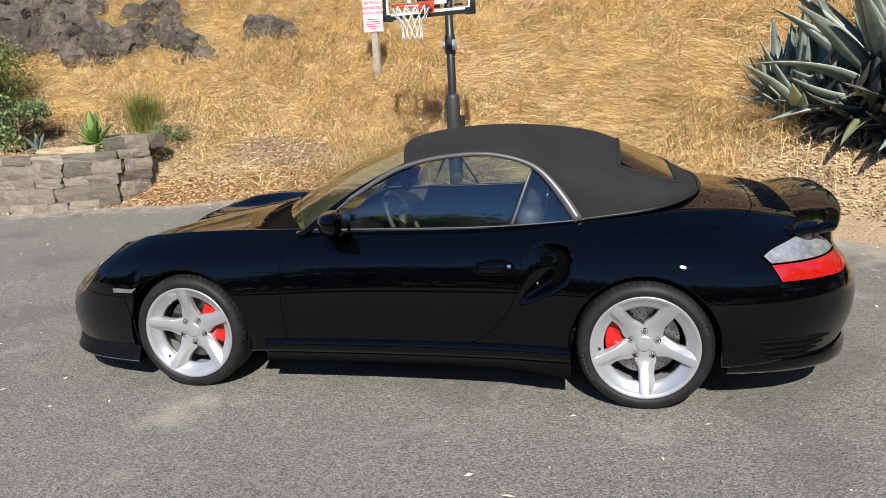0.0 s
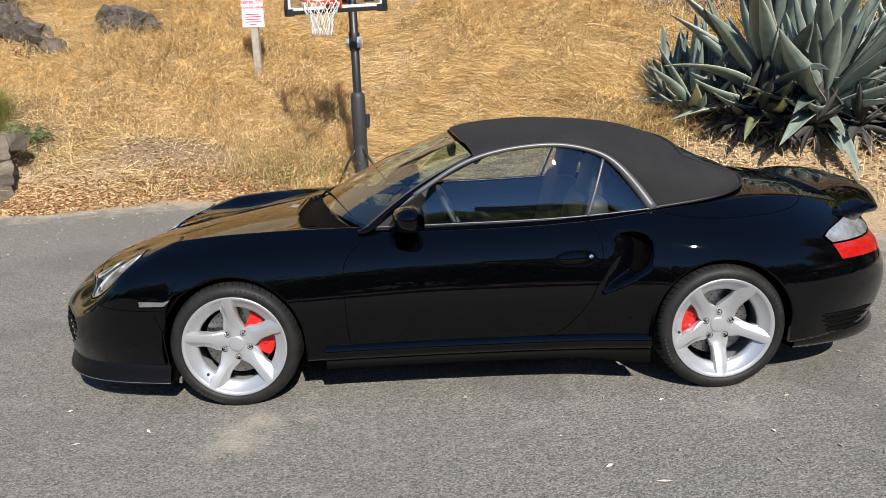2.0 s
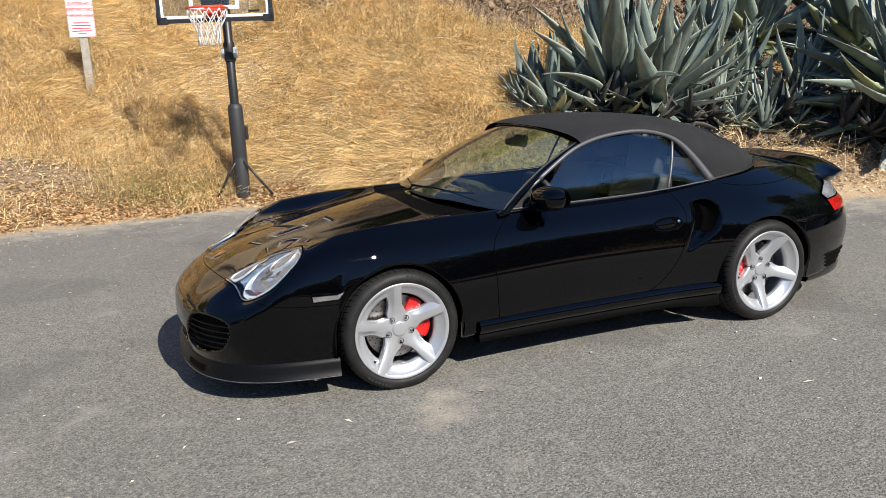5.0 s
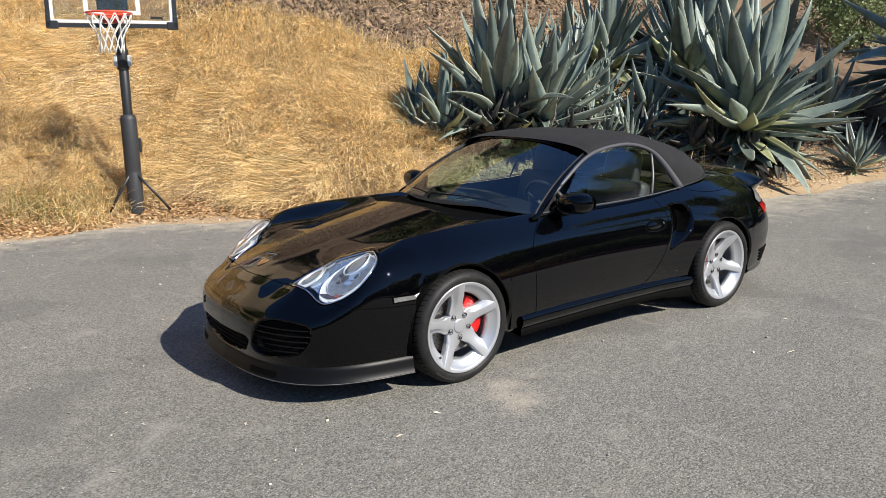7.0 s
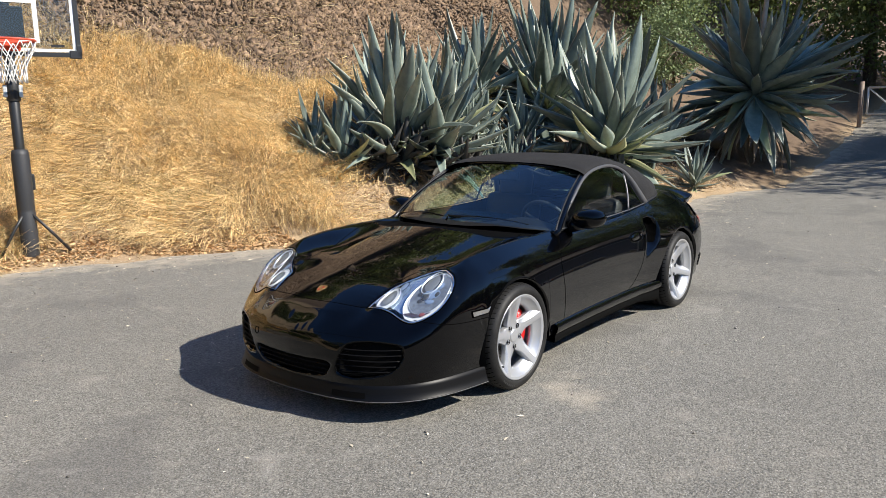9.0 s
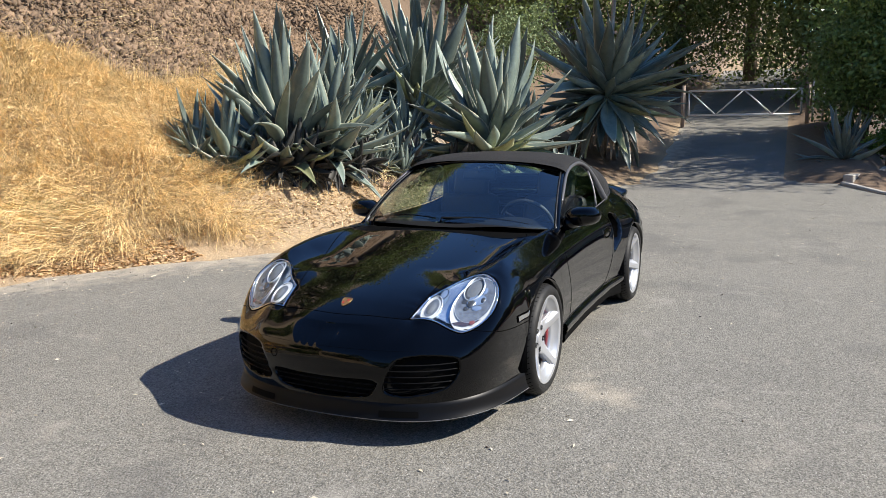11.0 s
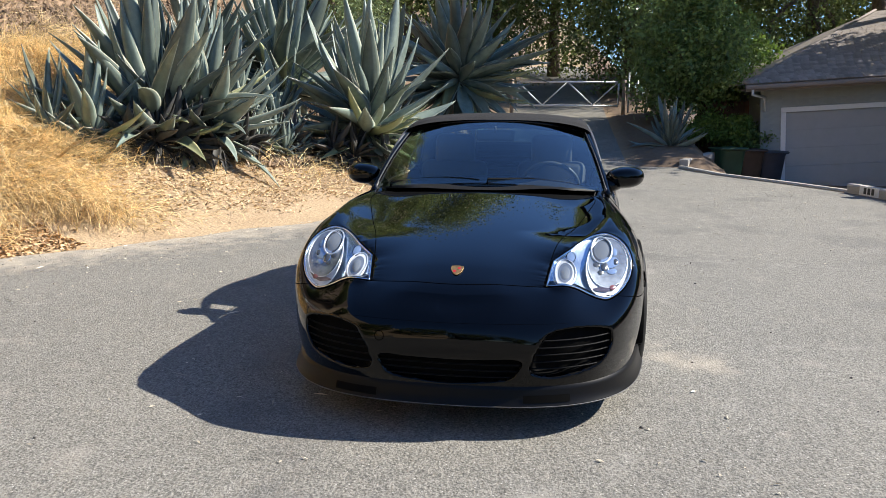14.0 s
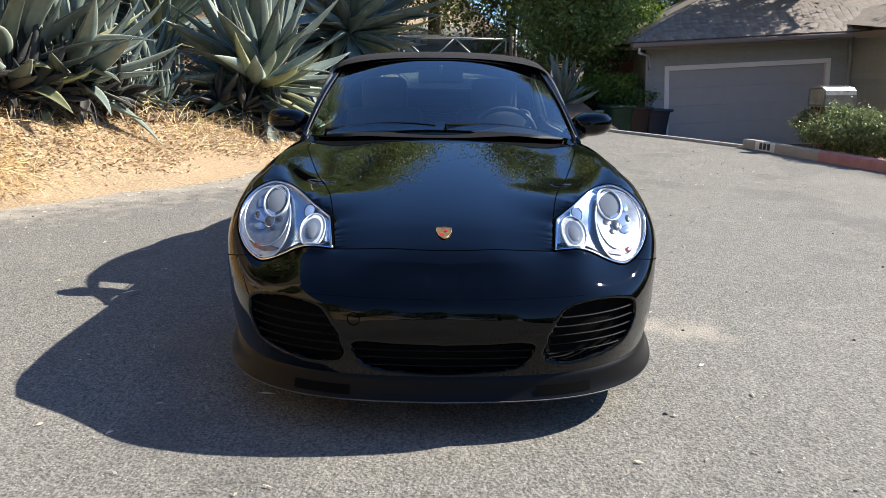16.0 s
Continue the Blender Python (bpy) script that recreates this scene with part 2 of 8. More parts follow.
def height(x, y):
    """The ground's height: the level court, the road climbing to the gate, the hill and the sunken forecourt."""
    x, y = np.asarray(x, float), np.asarray(y, float)
    road = 0.118 * np.maximum(0, np.sqrt((np.maximum(x - 11.5, 0)) ** 2 + 1.0) - 1.0)
    s = (y - edge_y(x)) * 0.93
    sp = np.maximum(s, 0)
    west = smooth(-5.3, -5.8, x)
    gentle = smooth(1.5, 4.0, x)
    slope = 0.66 * (np.sqrt(sp**2 + 0.25) - 0.5)
    bank = 0.33 * sp + 0.33 * np.maximum(sp - 2.2, 0)
    corner = 0.50 * smooth(-6.1, -5.5, x)
    terrace = 0.72 * smooth(0.22, 0.40, s - corner) + 0.55 * np.maximum(sp - 1.3, 0)
    hill = slope * (1 - gentle) + bank * gentle
    hill = hill * (1 - west) + terrace * west
    hill = hill + 0.55 * np.maximum(sp - 5.6, 0)
    hill = hill + 0.18 * fbm(x, y, 0.8) * smooth(0.6, 2.5, s) + 0.05 * fbm(x, y, 3.0, 2.0) * smooth(0.3, 1.0, s)
    mound = 0.26 * np.exp(-(((x + 3.7) / 0.9) ** 2 + ((y - 6.2) / 0.42) ** 2))
    hill = hill + mound
    fore = -0.75 * smooth(0.1, 1.5, kerb_side(x, y)) * smooth(-3.9, -4.4, y) * smooth(6.9, 8.2, x)
    planter = 0.14 * smooth(-2.1, -2.5, y) * smooth(-4.35, -4.1, y) * smooth(12.2, 12.8, x)
    bed = 0.12 * smooth(0.12, 0.3, kerb_side(x, y)) * smooth(6.9, 6.4, x) * smooth(-30, -8, x)
    right = 0.25 * np.maximum(0, -y - 4.0) * smooth(20, 26, x)
    base = road * smooth(-5.5, -3.8, y) + np.where(s > 0, hill, 0) + fore + planter + bed + right
    return base


def ground_sheet(name, xs, ys, mat, lift=0.0, keep=None):
    gx, gy = np.meshgrid(xs, ys)
    gz = height(gx, gy) + lift
    verts = np.stack([gx, gy, gz], -1).reshape(-1, 3)
    faces = grid_faces(len(ys), len(xs))
    if keep is not None:
        k = keep(gx, gy).reshape(-1)
        faces = [f for f in faces if all(k[i] for i in f)]
    ob = mesh(name, verts, faces, mat)
    at = ob.data.attributes.new("scree", "FLOAT", "POINT")
    at.data.foreach_set("value", scree_at(gx, gy).reshape(-1).astype(np.float32))
    return ob


def ground_material():
    m = material("dry_earth", (0.315, 0.222, 0.130), 0.95, second=(0.43, 0.32, 0.195), scale=1.6, amount=0.9, grain=0.35, grain_scale=55, bump=0.012, bump_scale=26)
    n, l = m.node_tree.nodes, m.node_tree.links
    p = n["Principled BSDF"]
    col = p.inputs["Base Color"].links[0].from_socket
    at, mix, noi = n.new("ShaderNodeAttribute"), n.new("ShaderNodeMix"), n.new("ShaderNodeTexNoise")
    at.attribute_name = "scree"
    noi.inputs["Scale"].default_value, noi.inputs["Detail"].default_value = 9.0, 8.0
    l.new(n.new("ShaderNodeTexCoord").outputs["Object"], noi.inputs["Vector"])
    two = n.new("ShaderNodeMix")
    two.data_type, mix.data_type = "RGBA", "RGBA"
    l.new(noi.outputs["Fac"], two.inputs["Factor"])
    two.inputs["A"].default_value, two.inputs["B"].default_value = (0.085, 0.056, 0.037, 1), (0.215, 0.148, 0.094, 1)
    l.new(at.outputs["Fac"], mix.inputs["Factor"])
    l.new(col, mix.inputs["A"])
    l.new(two.outputs["Result"], mix.inputs["B"])
    l.new(mix.outputs["Result"], p.inputs["Base Color"])
    return m


def cut_bank(x, s):
    """The crumbling cut above the grass, s metres up from the asphalt."""
    return smooth(4.3, 4.9, s + 0.25 * np.sin(2.1 * x) - 0.6 * smooth(3.0, 1.0, x)) * smooth(0.4, 1.6, x)


def scree_at(x, y):
    """Where the bank is dark crumbling soil: above the grass and behind the agaves, and in the woods."""
    s = y - edge_y(x)
    a = cut_bank(x, s)
    b = smooth(4.2, 5.4, x) * np.maximum(smooth(2.2, 3.4, s), 0.45 * smooth(0.25, 0.7, s))
    c = smooth(10.5, 12.0, x) * smooth(-0.2, 0.6, s)
    d = smooth(10.6, 11.4, x) * smooth(-1.7, -2.1, y)
    e = smooth(-9.0, -14.0, y) + smooth(-12.0, -15.0, x) * smooth(3.5, 2.0, y)
    g = 0.75 * smooth(-5.1, -5.5, x) * smooth(0.9, 1.2, s) * smooth(2.8, 1.9, s) * smooth(-9, -8, x)
    f = 0.8 * np.exp(-(((x + 3.7) / 1.0) ** 2 + ((y - 6.2) / 0.42) ** 2))
    return np.clip(np.maximum.reduce([a, b, c, d, e, f, g]), 0, 1)


def asphalt_material():
    """Old grey asphalt with light stones, darker patches, sandy dust and faint cracks."""
    m = material("worn_asphalt", (0.162, 0.155, 0.136), 0.85, second=(0.218, 0.207, 0.179), scale=0.55, amount=1.0, grain=0.55, grain_scale=95, bump=0.008, bump_scale=95)
    n, l = m.node_tree.nodes, m.node_tree.links
    p = n["Principled BSDF"]
    col = p.inputs["Base Color"].links[0].from_socket
    tc = n.new("ShaderNodeTexCoord")

    def mixed(fac, a, b):
        mx = n.new("ShaderNodeMix")
        mx.data_type = "RGBA"
        l.new(fac, mx.inputs["Factor"])
        l.new(a, mx.inputs["A"])
        mx.inputs["B"].default_value = (*b, 1)
        return mx.outputs["Result"]

    def ranged(src, a, b, top=1.0):
        r = n.new("ShaderNodeMapRange")
        r.inputs["From Min"].default_value, r.inputs["From Max"].default_value = a, b
        r.inputs["To Max"].default_value = top
        l.new(src, r.inputs["Value"])
        return r.outputs[0]

    def times(a, b):
        mu = n.new("ShaderNodeMath")
        mu.operation = "MULTIPLY"
        l.new(a, mu.inputs[0])
        l.new(b, mu.inputs[1])
        return mu.outputs[0]

    stones = n.new("ShaderNodeTexVoronoi")
    stones.inputs["Scale"].default_value = 90
    l.new(tc.outputs["Object"], stones.inputs["Vector"])
    bright = n.new("ShaderNodeSeparateColor")
    l.new(stones.outputs["Color"], bright.inputs[0])
    pick = times(ranged(stones.outputs["Distance"], 0.35, 0.2), ranged(bright.outputs[0], 0.70, 0.78))
    col = mixed(times(pick, ranged(bright.outputs[1], 0, 1, 1.0)), col, (0.48, 0.46, 0.43))
    dark = times(ranged(stones.outputs["Distance"], 0.4, 0.2), ranged(bright.outputs[2], 0.52, 0.58))
    col = mixed(dark, col, (0.042, 0.041, 0.039))
    fine = n.new("ShaderNodeTexNoise")
    fine.inputs["Scale"].default_value = 3.2
    fine.inputs["Detail"].default_value = 9
    l.new(tc.outputs["Object"], fine.inputs["Vector"])
    col = mixed(ranged(fine.outputs["Fac"], 0.60, 0.78, 0.5), col, (0.33, 0.30, 0.255))
    mottle = n.new("ShaderNodeTexNoise")
    mottle.inputs["Scale"].default_value, mottle.inputs["Detail"].default_value = 26, 6
    mottle.inputs["Roughness"].default_value = 0.75
    l.new(tc.outputs["Object"], mottle.inputs["Vector"])
    col = mixed(ranged(mottle.outputs["Fac"], 0.56, 0.66, 0.55), col, (0.33, 0.305, 0.265))
    col = mixed(ranged(mottle.outputs["Fac"], 0.44, 0.36, 0.45), col, (0.080, 0.078, 0.074))
    # old patches, faint cracks and pale scuffs
    patchn = n.new("ShaderNodeTexNoise")
    patchn.inputs["Scale"].default_value, patchn.inputs["Detail"].default_value = 0.75, 5
    l.new(tc.outputs["Object"], patchn.inputs["Vector"])
    col = mixed(ranged(patchn.outputs["Fac"], 0.56, 0.62, 0.38), col, (0.105, 0.101, 0.096))
    warp = n.new("ShaderNodeMix")
    warp.data_type = "RGBA"
    warp.inputs["Factor"].default_value = 0.22
    l.new(tc.outputs["Object"], warp.inputs["A"])
    l.new(fine.outputs["Color"], warp.inputs["B"])
    crack = n.new("ShaderNodeTexVoronoi")
    crack.feature = "DISTANCE_TO_EDGE"
    crack.inputs["Scale"].default_value = 0.8
    l.new(warp.outputs["Result"], crack.inputs["Vector"])
    col = mixed(times(ranged(crack.outputs["Distance"], 0.004, 0.001, 0.22), ranged(patchn.outputs["Fac"], 0.46, 0.54)), col, (0.045, 0.043, 0.040))
    scuff = n.new("ShaderNodeTexVoronoi")
    scuff.feature = "DISTANCE_TO_EDGE"
    scuff.inputs["Scale"].default_value = 0.45
    l.new(warp.outputs["Result"], scuff.inputs["Vector"])
    col = mixed(times(ranged(scuff.outputs["Distance"], 0.012, 0.0, 0.24), ranged(fine.outputs["Fac"], 0.45, 0.6)), col, (0.40, 0.38, 0.34))
    dust = n.new("ShaderNodeAttribute")
    dust.attribute_name = "dust"
    edge = n.new("ShaderNodeTexNoise")
    edge.inputs["Scale"].default_value = 5.0
    edge.inputs["Detail"].default_value = 8
    l.new(tc.outputs["Object"], edge.inputs["Vector"])
    add = n.new("ShaderNodeMath")
    add.operation = "ADD"
    l.new(dust.outputs["Fac"], add.inputs[0])
    l.new(edge.outputs["Fac"], add.inputs[1])
    col = mixed(ranged(add.outputs[0], 0.80, 1.35, 0.9), col, (0.47, 0.41, 0.32))
    l.new(col, p.inputs["Base Color"])
    return m


xs = np.r_[-70, -50, -35, -25, -18, -14, np.arange(-11, 13, 0.14), np.arange(13, 30, 0.45), 32, 36, 42, 50, 65, 90, 130, 200, 400]
ys = np.r_[-400, -150, -80, -50, -35, -25, -18, np.arange(-14, -1.5, 0.45), np.arange(-1.5, 13, 0.14), np.arange(13, 24, 0.6), 27, 32, 40, 60, 100, 200, 400]
ground = tagged(ground_sheet("ground", xs, ys, ground_material(), lift=-0.012), "dry earth bank and hillside beside the court", "ground", kind="structure")

ROAD_WOBBLE = lambda x: 0.07 * np.sin(3.1 * x) + 0.05 * np.sin(7.3 * x + 1) + 0.025 * np.sin(17 * x)


def road_sheet():
    xs = np.r_[np.arange(-45, -12, 1.5), np.arange(-12, 13, 0.1), np.arange(13, 46, 0.5)]
    rows = np.r_[0, 0.05, 0.12, 0.2, 0.3, 0.45, np.arange(0.6, 9.5, 0.14), 10, 12, 15, 19, 24]
    verts, dust = [], []
    for r in rows:
        top = edge_y(xs) + ROAD_WOBBLE(xs)
        low = np.where(xs > 12.2, -2.2 - 0.0 * xs, np.where(xs > 7.2, -5.1 + (xs - 7.4) * 0.4415, -5.12 - np.minimum(7.2 - xs, 6) * 0.22))
        low = np.where(xs < 1.2, -13, low)
        y = np.maximum(top - r * np.maximum(1, (top - low) / 24), low)
        z = height(xs, np.minimum(y, edge_y(xs))) + 0.004 - (0.012 if r == 0 else 0)
        verts += list(zip(xs, y, z))
        d = np.maximum(0, 0.70 - r * (0.66 - 0.31 * smooth(-1.5, 1.0, xs) * smooth(9, 6, xs))) * smooth(-12, -6, xs)
        for cx, cy, lx, ly, turn, amount in ((-1.05, -1.10, 0.42, 0.22, 0.5, 0.58), (-1.45, -1.55, 0.25, 0.14, 0.9, 0.34), (0.6, -1.9, 0.8, 0.09, 0.15, 0.26), (-0.2, -1.32, 0.9, 0.10, -0.18, 0.30), (-1.9, -1.35, 0.35, 0.12, 0.4, 0.30), (-0.6, -2.0, 0.7, 0.15, 0.3, 0.25), (-2.3, -1.7, 0.5, 0.2, 0.6, 0.22), (-3.2, -1.2, 0.35, 0.25, 0, 0.22)):
            u, w = (xs - cx) * math.cos(turn) + (y - cy) * math.sin(turn), -(xs - cx) * math.sin(turn) + (y - cy) * math.cos(turn)
            d = np.maximum(d, amount * np.exp(-((u / lx) ** 2) - (w / ly) ** 2))
        dust += list(d)
    ob = mesh("road", verts, grid_faces(len(rows), len(xs), flip=True), asphalt_material())
    at = ob.data.attributes.new("dust", "FLOAT", "POINT")
    at.data.foreach_set("value", np.array(dust, np.float32))
    return tagged(ob, "worn grey asphalt court with pale dust and small stones", "road", kind="structure")


road_sheet()
# ---- car ----
from mathutils.bvhtree import BVHTree

HUB_Z, TYRE_R = 0.312, 0.314
AXLE_F, AXLE_R = -1.175, 1.175
car = tagged(new("car"), "black convertible sports car with closed soft top parked on asphalt", "car")

# plan rows from the nose round the side to the tail: widest point x, y, z; bottom z and inset; shoulder z and inset
BODY_ROWS = np.array([
    (-2.195, 0.00, 0.40, 0.175, 0.03, 0.560, 0.120), (-2.185, 0.20, 0.40, 0.175, 0.03, 0.560, 0.120),
    (-2.150, 0.40, 0.40, 0.175, 0.03, 0.565, 0.120), (-2.070, 0.57, 0.41, 0.18, 0.03, 0.575, 0.120),
    (-1.950, 0.69, 0.42, 0.19, 0.03, 0.605, 0.100), (-1.800, 0.765, 0.43, 0.20, 0.03, 0.650, 0.080),
    (-1.600, 0.812, 0.45, 0.21, 0.03, 0.700, 0.065), (-1.400, 0.840, 0.46, 0.21, 0.03, 0.720, 0.065),
    (-1.175, 0.852, 0.46, 0.21, 0.03, 0.725, 0.066), (-0.900, 0.842, 0.46, 0.21, 0.03, 0.722, 0.058)])
BODY_ROWS = np.vstack([BODY_ROWS, np.array([
    (-0.600, 0.828, 0.46, 0.22, 0.03, 0.72, 0.050), (-0.200, 0.820, 0.47, 0.23, 0.03, 0.725, 0.045),
    (0.200, 0.822, 0.47, 0.23, 0.03, 0.73, 0.045), (0.550, 0.835, 0.48, 0.23, 0.03, 0.735, 0.048),
    (0.850, 0.868, 0.50, 0.22, 0.03, 0.74, 0.060), (1.175, 0.908, 0.50, 0.22, 0.03, 0.75, 0.080),
    (1.500, 0.898, 0.50, 0.22, 0.03, 0.75, 0.090), (1.750, 0.850, 0.50, 0.24, 0.03, 0.74, 0.090),
    (1.950, 0.765, 0.50, 0.26, 0.04, 0.72, 0.090), (2.090, 0.640, 0.49, 0.27, 0.05, 0.70, 0.090),
    (2.170, 0.450, 0.48, 0.28, 0.06, 0.70, 0.100), (2.205, 0.220, 0.48, 0.28, 0.06, 0.70, 0.110),
    (2.215, 0.000, 0.48, 0.28, 0.06, 0.70, 0.110)])])


def z_centre(x):
    return spline_at([-2.10, -2.03, -1.946, -1.7, -1.4, -1.1, -0.8, -0.5, 0.2, 0.9, 1.2, 1.5, 1.75, 1.95, 2.1, 2.25],
                     [0.545, 0.592, 0.632, 0.708, 0.775, 0.830, 0.876, 0.898, 0.900, 0.935, 0.955, 0.955, 0.915, 0.855, 0.745, 0.64], np.atleast_1d(x))


def crown(x):
    """The ridge of the wing or the belt line: y and z."""
    k = [-2.2, -1.95, -1.75, -1.6, -1.5, -1.175, -0.9, -0.6, -0.3, 0.0, 0.55, 0.9, 1.2, 1.5, 1.8, 2.0, 2.2]
    y = [0.52, 0.590, 0.640, 0.665, 0.680, 0.694, 0.695, 0.693, 0.695, 0.70, 0.70, 0.70, 0.68, 0.62, 0.56, 0.50, 0.40]
    z = [0.46, 0.580, 0.690, 0.757, 0.786, 0.825, 0.832, 0.834, 0.835, 0.838, 0.850, 0.877, 0.898, 0.905, 0.865, 0.80, 0.66]
    x = np.atleast_1d(x)
    return spline_at(k, y, x), spline_at(k, z, x)


def top_z(x, y):
    """The height of bonnet or deck at x, y, within the ridges."""
    zc = z_centre(x)[0]
    yf, zf = (v[0] for v in crown(x))
    c = 0.028 + 0.021 * float(smooth(-2.10, -1.94, x) * smooth(-0.72, -1.0, x))
    dome = zc - c * (y / 0.45) ** 2
    ridge = zf - (zc - c * (yf / 0.45) ** 2)
    return dome + ridge * math.exp(-(((y - yf) / 0.125) ** 2)) if x < 0.2 else zc + (zf - zc) * (abs(y) / yf) ** 2.4


LOW = 66
OPEN_X0, OPEN_X1 = -0.36, 0.90


def body_grid():
    d = np.linalg.norm(np.diff(BODY_ROWS[:, :2], axis=0), axis=1)
    t = np.r_[0, np.cumsum(d)]
    base = list(np.linspace(0, t[-1], 120)) + list(np.linspace(0, 1.25, 84))
    fine = np.linspace(0, t[-1], 4000)
    fx = spline_at(t, BODY_ROWS, fine)[:, 0]
    base += [fine[np.argmin(abs(fx - x))] for x in np.r_[np.arange(0.56, 0.90, 0.011), np.arange(-1.0, -0.70, 0.012)]]
    for xc, r in ((AXLE_F, 0.339), (AXLE_R, 0.342)):
        for a in np.linspace(0, math.pi, 29):
            base.append(fine[np.argmin(abs(fx - (xc - r * math.cos(a))))])
        for e in (-0.004, 0.004):
            base += [fine[np.argmin(abs(fx - (xc - r - e)))], fine[np.argmin(abs(fx - (xc + r + e)))]]
    base = np.unique(np.round(base, 4))
    rows = spline_at(t, BODY_ROWS, base)
    dx = spline_at(t, BODY_ROWS[:, :2], base + 1e-3) - spline_at(t, BODY_ROWS[:, :2], base - 1e-3)
    nrm = np.stack([-dx[:, 1], dx[:, 0]], 1)
    nrm /= np.linalg.norm(nrm, axis=1)[:, None]
    nrm[0], nrm[-1] = (-1, 0), (1, 0)
    out = []
    for (xw, yw, zw, zb, db, zs, ds), nv in zip(rows, nrm):
        def at(inset, z):
            return np.array([xw - nv[0] * inset, max(0.0, yw - nv[1] * inset), z])
        s_ = at(ds, zs)
        yf, zf = (v[0] for v in crown(s_[0]))
        fy = min(yf, 0.86 * s_[1])
        keys = [at(db, zb), at(db * 0.35, zb + 0.4 * (zw - zb)), at(0, zw), at(ds * 0.30, zw + 0.55 * (zs - zw)), s_]
        for f in (1.0, 0.88, 0.74, 0.55, 0.28, 0.0):
            keys.append(np.array([s_[0], fy * f, top_z(s_[0], fy * f)]))
        out.append((rows[0], keys))
    grid = []
    for _, keys in out:
        keys = np.array(keys)
        low = spline(keys[:6], 200)
        x0 = keys[2][0]
        zlo = low[0][2]
        for xc, r in ((AXLE_F, 0.339), (AXLE_R, 0.342)):
            if abs(x0 - xc) < r:
                zlo = max(zlo, HUB_Z + math.sqrt(r * r - (x0 - xc) ** 2))
        k = np.argmax(low[:, 2] >= zlo - 1e-6)
        low = low[k:]
        low[0, 2] = max(zlo, low[0, 2] if k == 0 else zlo)
        seg = np.r_[0, np.cumsum(np.linalg.norm(np.diff(low, axis=0), axis=1))]
        q = np.linspace(0, seg[-1], LOW)
        low = np.stack([np.interp(q, seg, low[:, c]) for c in range(3)], 1)
        full = spline(np.vstack([keys[4:], keys[-2] * (1, -1, 1)]), 400)
        start = np.argmin(np.linalg.norm(full - keys[5], axis=1))
        end = np.argmin(abs(full[:, 1]) + (np.arange(400) < start) * 9)
        pick = np.linspace(start, end, 25).round().astype(int)[1:]
        top = full[pick]
        top[-1, 1] = 0
        row = np.vstack([low, top])
        lip = row[0].copy()
        lip[1] = max(0, lip[1] - 0.035)
        row = np.vstack([lip, row])
        grid.append(row)
    return np.array(grid)


G = body_grid()


SCOOP = [(0.640, 0.782), (0.70, 0.790), (0.77, 0.788), (0.825, 0.772), (0.850, 0.735), (0.848, 0.675), (0.815, 0.612), (0.75, 0.566), (0.66, 0.526), (0.585, 0.492), (0.600, 0.56), (0.622, 0.66)]


def depth_in(poly, a, b):
    """How far the points (a, b) lie inside a closed outline, negative outside."""
    a, b = np.asarray(a, float), np.asarray(b, float)
    inside, best = np.zeros(a.shape, bool), np.full(a.shape, 9.0)
    for (x0, y0), (x1, y1) in zip(poly, poly[1:] + poly[:1]):
        if y0 != y1:
            inside ^= ((y0 > b) != (y1 > b)) & (a < (x1 - x0) * (b - y0) / (y1 - y0) + x0)
        ex, ey = x1 - x0, y1 - y0
        k = np.clip(((a - x0) * ex + (b - y0) * ey) / (ex * ex + ey * ey + 1e-12), 0, 1)
        best = np.minimum(best, np.hypot(a - x0 - k * ex, b - y0 - k * ey))
    return np.where(inside, best, -best)


def scoop(g):
    """Presses the air intake into each rear wing ahead of the wheel: a ramp that deepens to a sharp rear lip."""
    x, y, z = g[..., 0], g[..., 1], g[..., 2]
    side = (z > 0.44) & (z < 0.82) & (y > 0.6) & (x > 0.5) & (x < 0.95)
    d = depth_in(SCOOP, x, z)
    front = np.interp(z, [0.49, 0.56, 0.66, 0.782], [0.585, 0.600, 0.622, 0.640])
    back = np.interp(z, [0.492, 0.526, 0.566, 0.612, 0.675, 0.735, 0.772], [0.60, 0.66, 0.75, 0.815, 0.848, 0.850, 0.825])
    u = np.clip((x - front) / np.maximum(back - front, 0.03), 0, 1)
    g[..., 1] = y - np.where(side, 0.085 * smooth(0.0, 0.85, u) * smooth(0.0, 0.030, d), 0)
    return g


G = scoop(G)


def fair_nose(g, rounds=60):
    """Fairs the joint between bumper and bonnet into one even curve."""
    for _ in range(rounds):
        w = smooth(-1.88, -1.99, g[..., 0]) * smooth(0.455, 0.50, g[..., 2]) * 0.5
        p = np.concatenate([g[:, 1:], g[:, -2:-1]], 1)
        q = np.concatenate([g[:, :1], g[:, :-1]], 1)
        r = np.concatenate([g[1:2], g[:-1]], 0)
        u = np.concatenate([g[1:], g[-1:]], 0)
        mean = (p + q) / 2 * 0.7 + (r + u) / 2 * 0.3
        for c in (0, 2):
            g[..., c] += w * (mean[..., c] - g[..., c])
    return g


G = fair_nose(G)

